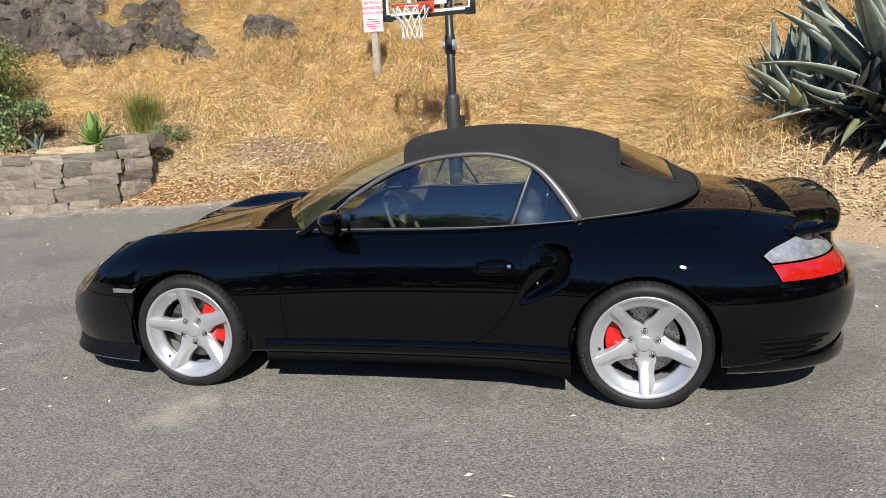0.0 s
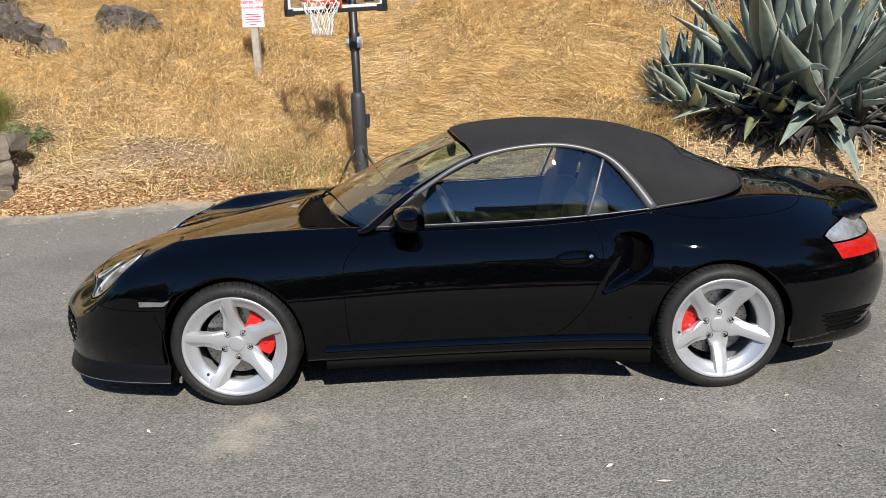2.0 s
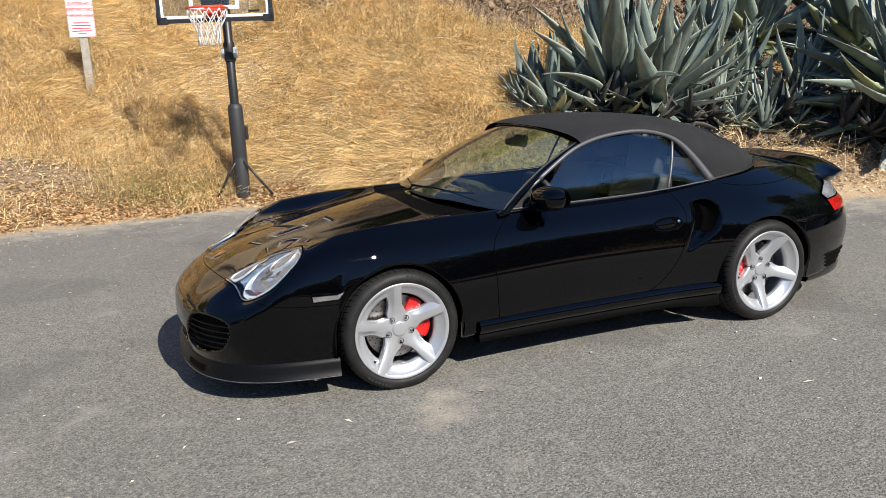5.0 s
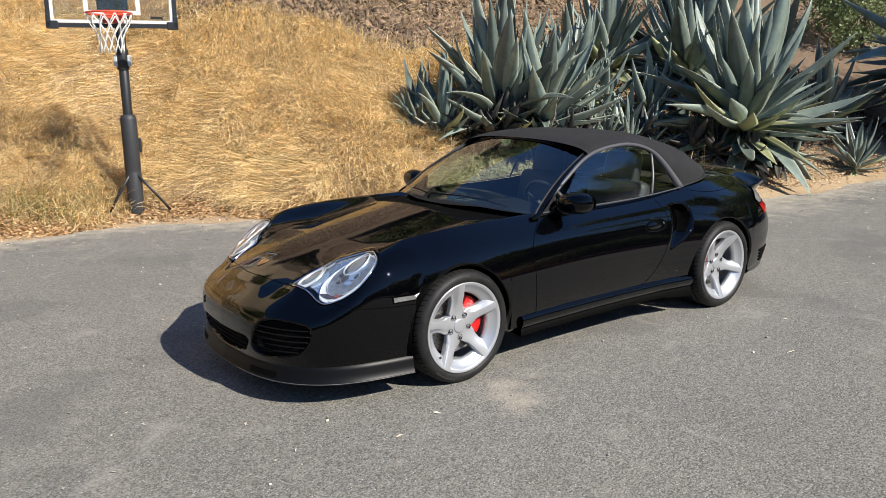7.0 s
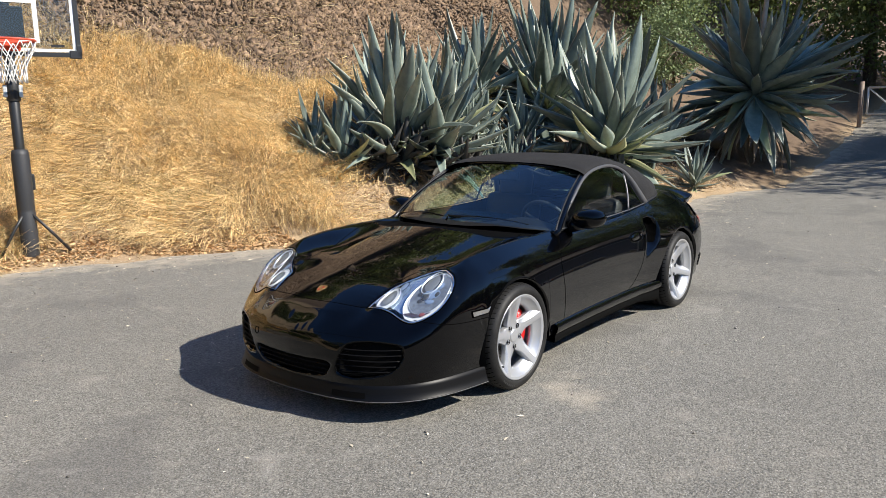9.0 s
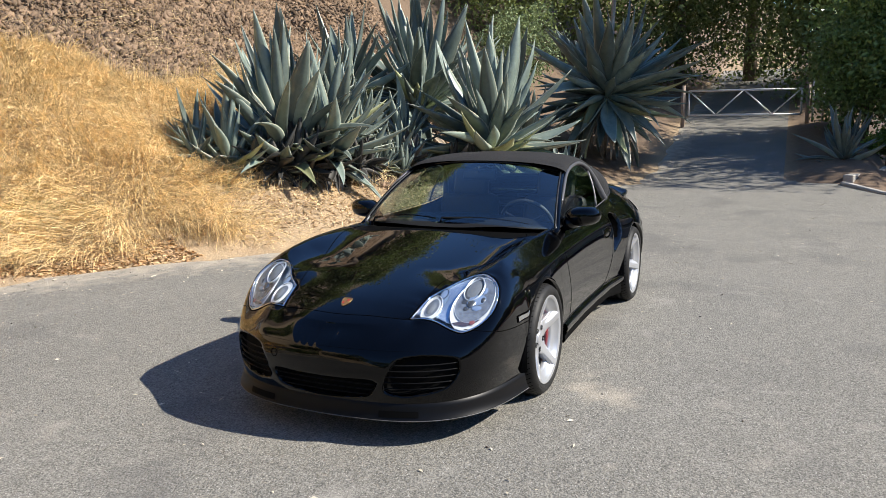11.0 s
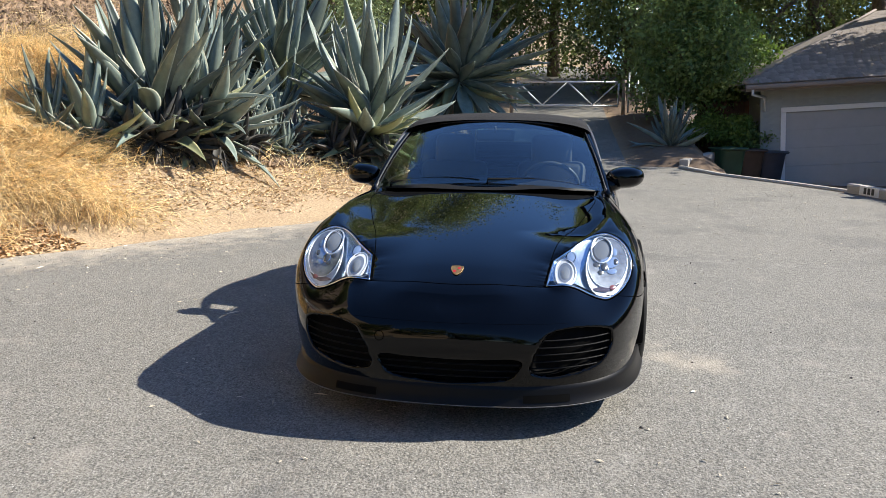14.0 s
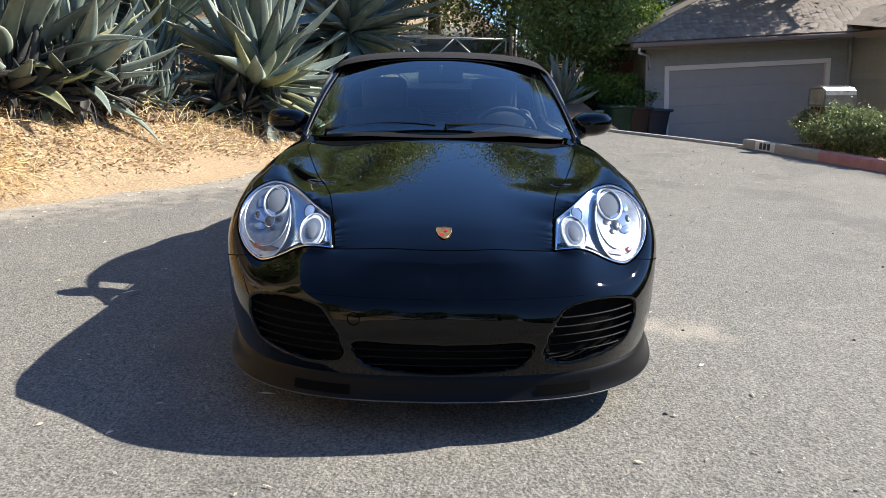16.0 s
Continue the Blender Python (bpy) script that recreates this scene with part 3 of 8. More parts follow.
# the headlight's rim, from its inner corner up and round (side with y < 0)
HEAD_OUTLINE = [(-1.955, -0.371, 0.582), (-1.870, -0.385, 0.624), (-1.785, -0.399, 0.660), (-1.757, -0.440, 0.684), (-1.725, -0.475, 0.704), (-1.665, -0.520, 0.728), (-1.612, -0.571, 0.748),
                (-1.600, -0.620, 0.759), (-1.605, -0.651, 0.757), (-1.618, -0.694, 0.737), (-1.650, -0.726, 0.707), (-1.695, -0.742, 0.671), (-1.735, -0.743, 0.634), (-1.778, -0.732, 0.597),
                (-1.828, -0.705, 0.562), (-1.872, -0.669, 0.538), (-1.905, -0.630, 0.526), (-1.920, -0.588, 0.535), (-1.924, -0.546, 0.552), (-1.932, -0.503, 0.573), (-1.950, -0.457, 0.588), (-1.960, -0.415, 0.588)]


def closed_curve(points, steps=6, sharp=()):
    """A smooth closed line through points, with corners kept at the indices in sharp."""
    p = [Vector(q) for q in points]
    n, out = len(p), []
    for i in range(n):
        a, b, c, d = p[i - 1], p[i], p[(i + 1) % n], p[(i + 2) % n]
        if i in sharp:
            a = b - (c - b) * 0.3
        if (i + 1) % n in sharp:
            d = c + (c - b) * 0.3
        for k in range(steps):
            t = k / steps
            out.append(0.5 * ((2 * b) + (c - a) * t + (2 * a - 5 * b + 4 * c - d) * t * t + (3 * b - a - 3 * c + d) * t**3))
    return out


HEAD_RIM = closed_curve(HEAD_OUTLINE, 4, sharp=(0, 2))
HEAD_POLY = [(q.y, q.z) for q in HEAD_RIM]


def plate(points):
    """A smooth sheet x = f(y, z) through points (a thin plate)."""
    p = np.array([tuple(q) for q in points])
    yz, x = p[:, 1:], p[:, 0]
    n = len(p)

    def kernel(a, b):
        r2 = ((a[:, None] - b[None]) ** 2).sum(-1)
        return 0.5 * r2 * np.log(r2 + 1e-9)

    m = np.zeros((n + 3, n + 3))
    m[:n, :n] = kernel(yz, yz) + np.eye(n) * 2e-6
    m[:n, n], m[:n, n + 1:] = 1, yz
    m[n, :n], m[n + 1:, :n] = 1, yz.T
    w = np.linalg.solve(m, np.r_[x, np.zeros(3)])

    def at(y, z):
        q = np.stack([np.ravel(y), np.ravel(z)], 1).astype(float)
        return (kernel(q, yz) @ w[:n] + w[n] + q @ w[n + 1:]).reshape(np.shape(y))
    return at


head_sheet = plate(HEAD_RIM)


def lens_x(y, z):
    """The lens's surface: the sheet in the rim, slightly domed."""
    d = np.maximum(depth_in(HEAD_POLY, y, z), 0)
    return head_sheet(y, z) - 0.022 * (1 - np.exp(-d / 0.035))


def seat_lamps(g):
    """Leads the wing into the headlight's rim and hollows it out behind the lens."""
    x, y, z = g[..., 0], g[..., 1], g[..., 2]
    near = smooth(-1.32, -1.46, x) * smooth(0.20, 0.365, y) * smooth(0.38, 0.48, z) * smooth(0.87, 0.80, z)
    d = depth_in(HEAD_POLY, -y, z)
    f = head_sheet(-y, z)
    reach = 0.080 + 0.080 * smooth(0.68, 0.57, z)
    w = near * smooth(-1.0, 0.0, d / reach)
    g[..., 0] = x + w * (f - x)
    # even out the skin round the rim
    keep = smooth(-1.45, -1.58, x) * smooth(0.0, 0.10, y) * smooth(-0.22, -0.12, d) * smooth(-0.002, -0.022, d) * 0.6
    for _ in range(80):
        p = np.concatenate([g[:, 1:], g[:, -2:-1]], 1)
        q = np.concatenate([g[:, :1], g[:, :-1]], 1)
        r = np.concatenate([g[1:2], g[:-1]], 0)
        u = np.concatenate([g[1:], g[-1:]], 0)
        mean = (p + q + r + u) / 4
        g = g + keep[..., None] * (mean - g)
    d = depth_in(HEAD_POLY, -g[..., 1], g[..., 2])
    g[..., 0] += np.where((g[..., 0] < -1.3) & (d > 0), 0.075 * smooth(0.004, 0.02, d), 0)
    return g


G = seat_lamps(G)
# front bumper openings
INTAKE_SIDE = [(-2.162, -0.326, 0.275), (-2.168, -0.333, 0.336), (-2.159, -0.367, 0.400), (-2.139, -0.404, 0.438), (-2.094, -0.503, 0.452), (-2.02, -0.625, 0.436),
               (-2.000, -0.652, 0.395), (-2.005, -0.640, 0.345), (-2.03, -0.610, 0.300), (-2.067, -0.558, 0.275), (-2.11, -0.475, 0.258), (-2.138, -0.396, 0.253)]
INTAKE_MID = [(-2.175, -0.292, 0.318), (-2.181, -0.255, 0.334), (-2.188, -0.152, 0.330), (-2.194, 0, 0.328), (-2.188, 0.152, 0.330), (-2.181, 0.255, 0.334), (-2.175, 0.292, 0.318),
              (-2.169, 0.262, 0.262), (-2.17, 0.20, 0.236), (-2.175, 0, 0.222), (-2.17, -0.20, 0.236), (-2.169, -0.262, 0.262)]
CARVED = G.copy()
for _o in (INTAKE_SIDE, INTAKE_MID):
    _p = [(q.y, q.z) for q in closed_curve(_o, 5)]
    CARVED[..., 0] += np.where(G[..., 0] < -1.8, 0.055 * smooth(0.0, 0.016, depth_in(_p, -G[..., 1], G[..., 2])), 0)
# the well for the wipers behind the bonnet
_x, _y = G[..., 0], np.abs(G[..., 1])
CARVED[..., 2] -= 0.040 * smooth(0.0, 0.022, _x + 0.928 - 0.33 * _y**2.6) * smooth(0.66, 0.60, _y) * (G[..., 2] > 0.8) * (_x < -0.4)
NS, NV = G.shape[:2]
BELT = LOW


def body_faces(select):
    faces = []
    for i in range(NS - 1):
        for j in range(NV - 1):
            c = (G[i, j] + G[i + 1, j + 1]) / 2
            if OPEN_X0 < c[0] < OPEN_X1 and j >= BELT:
                continue
            if select(c, j):
                faces.append((i * NV + j, i * NV + j + 1, (i + 1) * NV + j + 1, (i + 1) * NV + j))
    return faces


def both_sides(verts, faces):
    """Mirrors a left-right half into a whole."""
    verts = np.asarray(verts, float)
    n = len(verts)
    m = verts * (1, -1, 1)
    return np.vstack([verts, m]), list(faces) + [tuple(i + n for i in f[::-1]) for f in faces]


def compact(verts, faces):
    used = sorted({i for f in faces for i in f})
    to = {v: k for k, v in enumerate(used)}
    return np.asarray(verts)[used], [tuple(to[i] for i in f) for f in faces]


def weld(ob, dist=0.0004):
    bm = bmesh.new()
    bm.from_mesh(ob.data)
    bmesh.ops.remove_doubles(bm, verts=bm.verts, dist=dist)
    bm.to_mesh(ob.data)
    bm.free()
    ob.data.shade_smooth()
    return ob


_v, _f = both_sides(G.reshape(-1, 3), body_faces(lambda c, j: True))
SKIN = BVHTree.FromPolygons([Vector(p) for p in _v], _f)
_v, _f = both_sides(CARVED.reshape(-1, 3), _f[:len(_f) // 2])
PRESSED = BVHTree.FromPolygons([Vector(p) for p in _v], _f)
body = weld(mesh("body", *compact(_v, _f), PAINT, car, "glossy black body shell"))
# ---- car details ----
from mathutils.geometry import delaunay_2d_cdt


def on_skin(p, d, lift=0.0, skin=None):
    """The point where a ray along d through p meets the bodywork, raised by lift."""
    loc, nrm, _, _ = (skin or SKIN).ray_cast(Vector(p) - d * 1.2, d)
    if loc is None:
        loc, nrm, _, _ = (skin or SKIN).find_nearest(Vector(p))
    if nrm.dot(d) > 0:
        nrm = -nrm
    return loc + nrm * lift


def drape(outline, d, lift=0.003, spacing=0.02, skin=None, dome=0.0):
    """A patch that lies on the bodywork inside an outline, seen along d. Returns vertices, faces and the rim."""
    d = Vector(d).normalized()
    u = d.cross(Vector((0, 0, 1)))
    u = u.normalized() if u.length > 0.1 else Vector((1, 0, 0))
    v = u.cross(d).normalized()
    mid = sum((Vector(q) for q in outline), Vector()) / len(outline)
    flat = [((Vector(q) - mid).dot(u), (Vector(q) - mid).dot(v)) for q in outline]
    n = len(flat)
    poly = np.array(flat)
    lo, hi = poly.min(0), poly.max(0)

    def distance_in(a, b):
        inside, best = False, 9.0
        for i in range(n):
            (x0, y0), (x1, y1) = flat[i], flat[(i + 1) % n]
            if (y0 > b) != (y1 > b) and a < (x1 - x0) * (b - y0) / (y1 - y0) + x0:
                inside = not inside
            ex, ey = x1 - x0, y1 - y0
            t = max(0, min(1, ((a - x0) * ex + (b - y0) * ey) / (ex * ex + ey * ey + 1e-12)))
            best = min(best, math.hypot(a - x0 - t * ex, b - y0 - t * ey))
        return best if inside else -best

    pts, depth = [Vector(q) for q in flat], [0.0] * n
    for a in np.arange(lo[0], hi[0], spacing):
        for b in np.arange(lo[1], hi[1], spacing):
            w = distance_in(a, b)
            if w > spacing * 0.35:
                pts.append(Vector((a, b)))
                depth.append(w)
    out = delaunay_2d_cdt(pts, [], [list(range(n))], 1, 1e-5)
    verts, src = [], out[3]
    for k, q in enumerate(out[0]):
        w = depth[src[k][0]] if src[k] else 0.0
        verts.append(on_skin(mid + u * q.x + v * q.y, d, lift + dome * min(1, w / 0.04), skin))
    faces = [tuple(f) for f in out[2]]
    rim = [on_skin(mid + u * a + v * b, d, lift, skin) for a, b in flat]
    return verts, faces, rim


def flipped(points):
    return [(p[0], -p[1], p[2]) for p in points]


def line_on(points, d, lift=0.0005, count=40, skin=None):
    d = Vector(d).normalized()
    return [on_skin(p, d, lift, skin) for p in spline(points, count)]


FRONT, LEFT, DOWN = (1, 0, 0), (0, 1, 0), (0, 0, -1)


def seam(points, d, radius=0.0026, count=40, mirror=True):
    v, f = tube(line_on(points, d, -0.0006, count), radius * 0.8, 6)
    v = [tuple(q) for q in v]
    mesh("panel_gap", v, f, SEAM, car)
    if mirror:
        mesh("panel_gap", flipped(v), [q[::-1] for q in f], SEAM, car)


def plan_at(inset, z, x_from, x_to, count=60):
    """Points along the plan of the body from the nose towards the tail (left side), moved in by inset, at height z."""
    d = np.linalg.norm(np.diff(BODY_ROWS[:, :2], axis=0), axis=1)
    t = np.r_[0, np.cumsum(d)]
    q = np.linspace(0, t[-1], 3000)
    p = spline_at(t, BODY_ROWS[:, :2], q)
    g = np.gradient(p, axis=0)
    nv = np.stack([-g[:, 1], g[:, 0]], 1)
    nv /= np.linalg.norm(nv, axis=1)[:, None]
    keep = (p[:, 0] >= x_from) & (p[:, 0] <= x_to)
    p, nv = p[keep], nv[keep]
    pick = np.linspace(0, len(p) - 1, count).round().astype(int)
    p = p[pick] - nv[pick] * inset
    return np.stack([p[:, 0], -np.maximum(p[:, 1], 0), np.full(count, z)], 1)


def strip(lines, mirror=True):
    """A sheet through lines of equal count, mirrored to the other side."""
    v = np.vstack(lines)
    f = grid_faces(len(lines), len(lines[0]))
    return both_sides(v, f) if mirror else (v, f)


# panel gaps: bonnet, bumper, doors, fuel flap, top cover
HOOD_FRONT = [(-1.957, -0.368, 0.59), (-1.990, -0.25, 0.586), (-2.014, -0.12, 0.585), (-2.022, 0, 0.585), (-2.014, 0.12, 0.585), (-1.990, 0.25, 0.586), (-1.957, 0.368, 0.59)]
seam(HOOD_FRONT, DOWN, 0.0028, mirror=False)
seam([(-1.955, -0.366, 0.6), (-1.785, -0.393, 0.66), (-1.61, -0.43, 0.71), (-1.37, -0.50, 0.76), (-1.08, -0.585, 0.82), (-0.90, -0.612, 0.84), (-0.78, -0.585, 0.86)], DOWN, 0.003)
seam([(-0.505, -0.702, 0.81), (-0.575, -0.75, 0.76), (-0.63, -0.79, 0.69), (-0.638, -0.82, 0.56), (-0.632, -0.83, 0.41), (-0.62, -0.81, 0.27)], LEFT, 0.003)
seam([(0.559, -0.703, 0.833), (0.592, -0.765, 0.772), (0.605, -0.80, 0.71), (0.594, -0.826, 0.607), (0.557, -0.835, 0.496), (0.484, -0.828, 0.392), (0.395, -0.813, 0.312), (0.29, -0.805, 0.278), (-0.1, -0.80, 0.268), (-0.62, -0.81, 0.264)], LEFT, 0.003, 80)
seam([(1.40, -0.894, 0.597), (1.556, -0.874, 0.603), (1.70, -0.84, 0.606), (1.765, -0.823, 0.612)], LEFT, 0.003)
seam([(-1.47, -0.83, 0.50), (-1.64, -0.80, 0.505), (-1.80, -0.76, 0.52), (-1.90, -0.70, 0.545)], LEFT, 0.0025)
seam([(0.928, -0.72, 0.857), (1.07, -0.75, 0.836), (1.247, -0.756, 0.83), (1.40, -0.735, 0.835), (1.52, -0.70, 0.845), (1.604, -0.65, 0.864), (1.66, -0.56, 0.885), (1.685, -0.45, 0.9)], DOWN, 0.003)
seam([(1.685, -0.45, 0.9), (1.70, -0.2, 0.92), (1.70, 0, 0.925), (1.70, 0.2, 0.92), (1.685, 0.45, 0.9)], DOWN, 0.003, mirror=False)
seam([(-2.11, -0.47, 0.47), (-2.17, -0.25, 0.472), (-2.185, 0, 0.472), (-2.17, 0.25, 0.472), (-2.11, 0.47, 0.47)], FRONT, 0.0012, mirror=False)

# headlights
def disc_on(c, radius, d, lift, count=28, squash=1.0):
    d = Vector(d).normalized()
    u = d.cross(Vector((0, 0, 1))).normalized()
    v = u.cross(d)
    return [Vector(c) + u * (radius * math.cos(a)) + v * (radius * squash * math.sin(a)) for a in np.linspace(0, 2 * math.pi, count, endpoint=False)]


def headlight(side):
    sgn = 1 if side < 0 else -1

    def at(points, back):
        """Points (y, z) on the lens, moved back by a length or by one for each."""
        p = np.array(points, float)
        return [tuple(q) for q in np.stack([lens_x(p[:, 0], p[:, 1]) + back, sgn * p[:, 0], p[:, 1]], 1)]

    def sheet(name, poly, mat, back, label="", hollow=0.0, rings=7, parent=None):
        """A patch behind the lens inside an outline of (y, z), hollowed towards its middle (or raised, below zero)."""
        cy, cz = np.mean([q[0] for q in poly]), np.mean([q[1] for q in poly])
        verts = []
        for k in range(rings):
            t = 1 - k / (rings - 1)
            verts += at([(cy + (y - cy) * t, cz + (z - cz) * t) for y, z in poly], back + hollow * (1 - t * t))
        return mesh(name, verts, grid_faces(rings, len(poly), close=True, flip=sgn > 0), mat, parent, label)

    def round_poly(c, ry, rz, n=32, lim=0.006):
        a, t = np.linspace(0, 2 * math.pi, n, endpoint=False)[:, None], np.linspace(1, 0.2, 41)[None]
        y, z = c[0] + ry * t * np.cos(a), c[1] + rz * t * np.sin(a)
        k = np.argmax(depth_in(HEAD_POLY, y, z) >= lim, axis=1)
        return [(y[i, j], z[i, j]) for i, j in enumerate(k)]

    def ring(poly, back, thick, mat, name="ring", label="bright lamp ring"):
        tv, tf = tube(at(poly, back), thick, 8, closed=True)
        mesh(name, tv, tf, mat, lamp, label)

    mid = np.array((-0.585, 0.645))
    inset = lambda k: [tuple(mid + (np.array(q) - mid) * k) for q in HEAD_POLY]
    verts, n = [], len(HEAD_POLY)
    for k, back in ((1.0, 0.001), (0.985, 0.012), (0.94, 0.024), (0.8, 0.040), (0.5, 0.052), (0.0, 0.055)):
        verts += at(inset(k), back)
    lamp = mesh("headlight", verts, grid_faces(6, n, close=True, flip=sgn > 0), REFLECTOR, car, "clear-lens headlight unit with chrome reflectors")
    tv, tf = tube(at(HEAD_POLY, 0.0), 0.0035, 8, closed=True)
    mesh("surround", tv, tf, SEAM, lamp)
    tv, tf = tube(at(inset(0.965), 0.002), 0.0042, 8, closed=True)
    mesh("bezel", tv, tf, CHROME, lamp, "bright inner bezel")
    # the clear cover
    verts = []
    for k in (1.0, 0.97, 0.9, 0.8, 0.65, 0.5, 0.3, 0.0):
        verts += at(inset(k), -0.001)
    cover = mesh("lens", verts, grid_faces(8, n, close=True, flip=sgn > 0), LENS, lamp, "clear glossy lens")
    cover.visible_shadow = False
    # main bowl, its darker reflector, the projector above and the small bulbs
    bowl = round_poly((-0.640, 0.632), 0.098, 0.106)
    sheet("bowl", bowl, LAMP_WHITE, 0.016, "pale main bowl", 0.006, parent=lamp)
    ring(bowl, 0.013, 0.0028, LAMP_RING)
    dish = round_poly((-0.636, 0.654), 0.086, 0.088)
    sheet("reflector", dish, LAMP_GREY, 0.0135, "", 0.004, parent=lamp)
    ring(dish, 0.012, 0.0016, LAMP_RING)
    eye = round_poly((-0.611, 0.698), 0.045, 0.045, lim=0.004)
    sheet("projector", eye, LAMP_DARK, 0.010, "dark projector lamp", 0.002, parent=lamp)
    ring(eye, 0.009, 0.0042, LAMP_RING)
    sheet("projector_lens", round_poly((-0.611, 0.698), 0.033, 0.033), LAMP_GLASS, 0.010, "", -0.008, parent=lamp)
    # blue oval drawn as the sky's reflection in the dish
    sheet("reflector", round_poly((-0.640, 0.655), 0.046, 0.022), LAMP_SKY, 0.012, "", -0.004, parent=lamp)
    shield = round_poly((-0.622, 0.640), 0.018, 0.018, 20)
    sheet("bulb_shield", shield, LAMP_DARK, 0.010, "", -0.010, parent=lamp)
    ring(shield, 0.012, 0.0022, CHROME)
    cap = round_poly((-0.672, 0.655), 0.011, 0.011, 16)
    sheet("bulb_cap", cap, LAMP_DARK, 0.010, "", -0.006, parent=lamp)
    for c in ((-0.590, 0.650, 0.016, 0.010), (-0.655, 0.622, 0.022, 0.010), (-0.606, 0.622, 0.013, 0.009), (-0.668, 0.690, 0.012, 0.014)):
        sheet("facet", round_poly(c[:2], c[2], c[3], 8), LAMP_DARK if c[0] > -0.64 else LAMP_SKY, 0.012, "", -0.003, parent=lamp)
    # inner round lamp and its cap
    fog = round_poly((-0.455, 0.626), 0.043, 0.043)
    sheet("bowl", fog, LAMP_WHITE, 0.012, "", 0.004, parent=lamp)
    ring(fog, 0.010, 0.0034, LAMP_RING)
    sheet("reflector", round_poly((-0.455, 0.629), 0.030, 0.030), LAMP_GREY, 0.010, "", 0.003, parent=lamp)
    sheet("fog_lens", round_poly((-0.455, 0.629), 0.020, 0.020, 20), LAMP_GLASS, 0.008, "", -0.008, parent=lamp)
    plug = round_poly((-0.478, 0.678), 0.019, 0.017, 20, 0.004)
    sheet("round_cap", plug, LAMP_SKY, 0.008, "", -0.003, parent=lamp)
    ring(plug, 0.007, 0.0014, SEAM)
    turn = [(-0.560, 0.566), (-0.590, 0.558), (-0.625, 0.552), (-0.662, 0.560), (-0.690, 0.578), (-0.668, 0.574), (-0.630, 0.568), (-0.595, 0.571)]
    sheet("turn_signal", turn, LAMP_AMBER, 0.010, "smoky turn-signal reflector", 0.0, parent=lamp)
    sheet("turn_bulb", round_poly((-0.655, 0.566), 0.013, 0.009, 12), LAMP_RED, 0.008, "", -0.004, parent=lamp)


LAMP_RING = material("bright_lamp_ring", (0.72, 0.76, 0.80), 0.32, metal=0.7)
LAMP_WHITE = material("pale_lamp_bowl", (0.60, 0.62, 0.64), 0.35, second=(0.52, 0.54, 0.56), scale=40, coat=0.3)
LAMP_DARK = material("dark_lamp_part", (0.10, 0.105, 0.11), 0.25, metal=0.5, coat=0.6)
# blue of the reflected sky, put into the base colour
LAMP_SKY = material("sky_blue_reflector", (0.42, 0.54, 0.72), 0.12, metal=0.6, coat=0.6)
LAMP_RED = material("reddish_bulb", (0.20, 0.07, 0.07), 0.25, coat=0.8)
LAMP_GREY = material("lamp_bowl", (0.40, 0.44, 0.48), 0.26, metal=0.6, second=(0.22, 0.24, 0.27), scale=34, amount=0.6, coat=0.6)
LAMP_GLASS = material("projector_glass", (0.17, 0.185, 0.20), 0.04, coat=1.0)
LAMP_AMBER = material("smoked_reflector", (0.17, 0.14, 0.16), 0.15, metal=0.5, coat=1.0, second=(0.10, 0.08, 0.10), scale=60)
for side in (-1, 1):
    headlight(side)

# badge: a plain shield
SHIELD = [(-1.965, -0.024, 0), (-1.968, 0, 0), (-1.965, 0.024, 0), (-1.945, 0.025, 0), (-1.918, 0.014, 0), (-1.905, 0, 0), (-1.918, -0.014, 0), (-1.945, -0.025, 0)]
SHIELD = [(-1.87 - (p[0] + 1.935) - 0.068, p[1], 0.64) for p in SHIELD]
GOLD = material("gold_badge", (0.50, 0.34, 0.14), 0.35, metal=0.6, second=(0.16, 0.08, 0.03), scale=90, amount=0.5)
v, f, rim = drape(closed_curve(SHIELD, 4, sharp=(0, 2)), DOWN, 0.003, 0.006)
badge = mesh("badge", v, f, GOLD, car, "small gold and red shield badge")
tv, tf = tube(rim, 0.0016, 6, closed=True)
mesh("rim", tv, tf, GOLD, badge)
for a, b in (((-1.950, 0.004), (-1.938, 0.016)), ((-1.929, -0.014), (-1.918, -0.003))):
    c = [(a[0], a[1], 0.64), (b[0], a[1], 0.64), (b[0], b[1], 0.64), (a[0], b[1], 0.64)]
    v, f, _ = drape(c, DOWN, 0.0042, 0.006)
    mesh("quarter", v, f, RED, badge)

# front bumper openings with slats
SLAT = material("matt_black_slat", (0.006, 0.006, 0.0065), 0.5, spec=0.12)


def opening(outline, slats, d=FRONT, name="air_intake"):
    outline = closed_curve(outline, 5)
    # near-black sheet on the pressed skin: the intake's inner shade as colour
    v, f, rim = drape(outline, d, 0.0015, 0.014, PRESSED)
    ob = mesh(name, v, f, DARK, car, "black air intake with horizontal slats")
    for z in slats:
        inside = [q for q in outline if abs(q[2] - z) < 0.02]
        lo, hi = min(q[1] for q in inside) + 0.004, max(q[1] for q in inside) - 0.004
        if hi - lo < 0.05:
            continue
        line = [on_skin((-2.1, y, z), Vector(d), -0.012) for y in np.linspace(lo, hi, 18)]
        tv, tf = tube(line, 0.0052, 6, flat=0.5)
        mesh("slat", tv, tf, SLAT, ob)


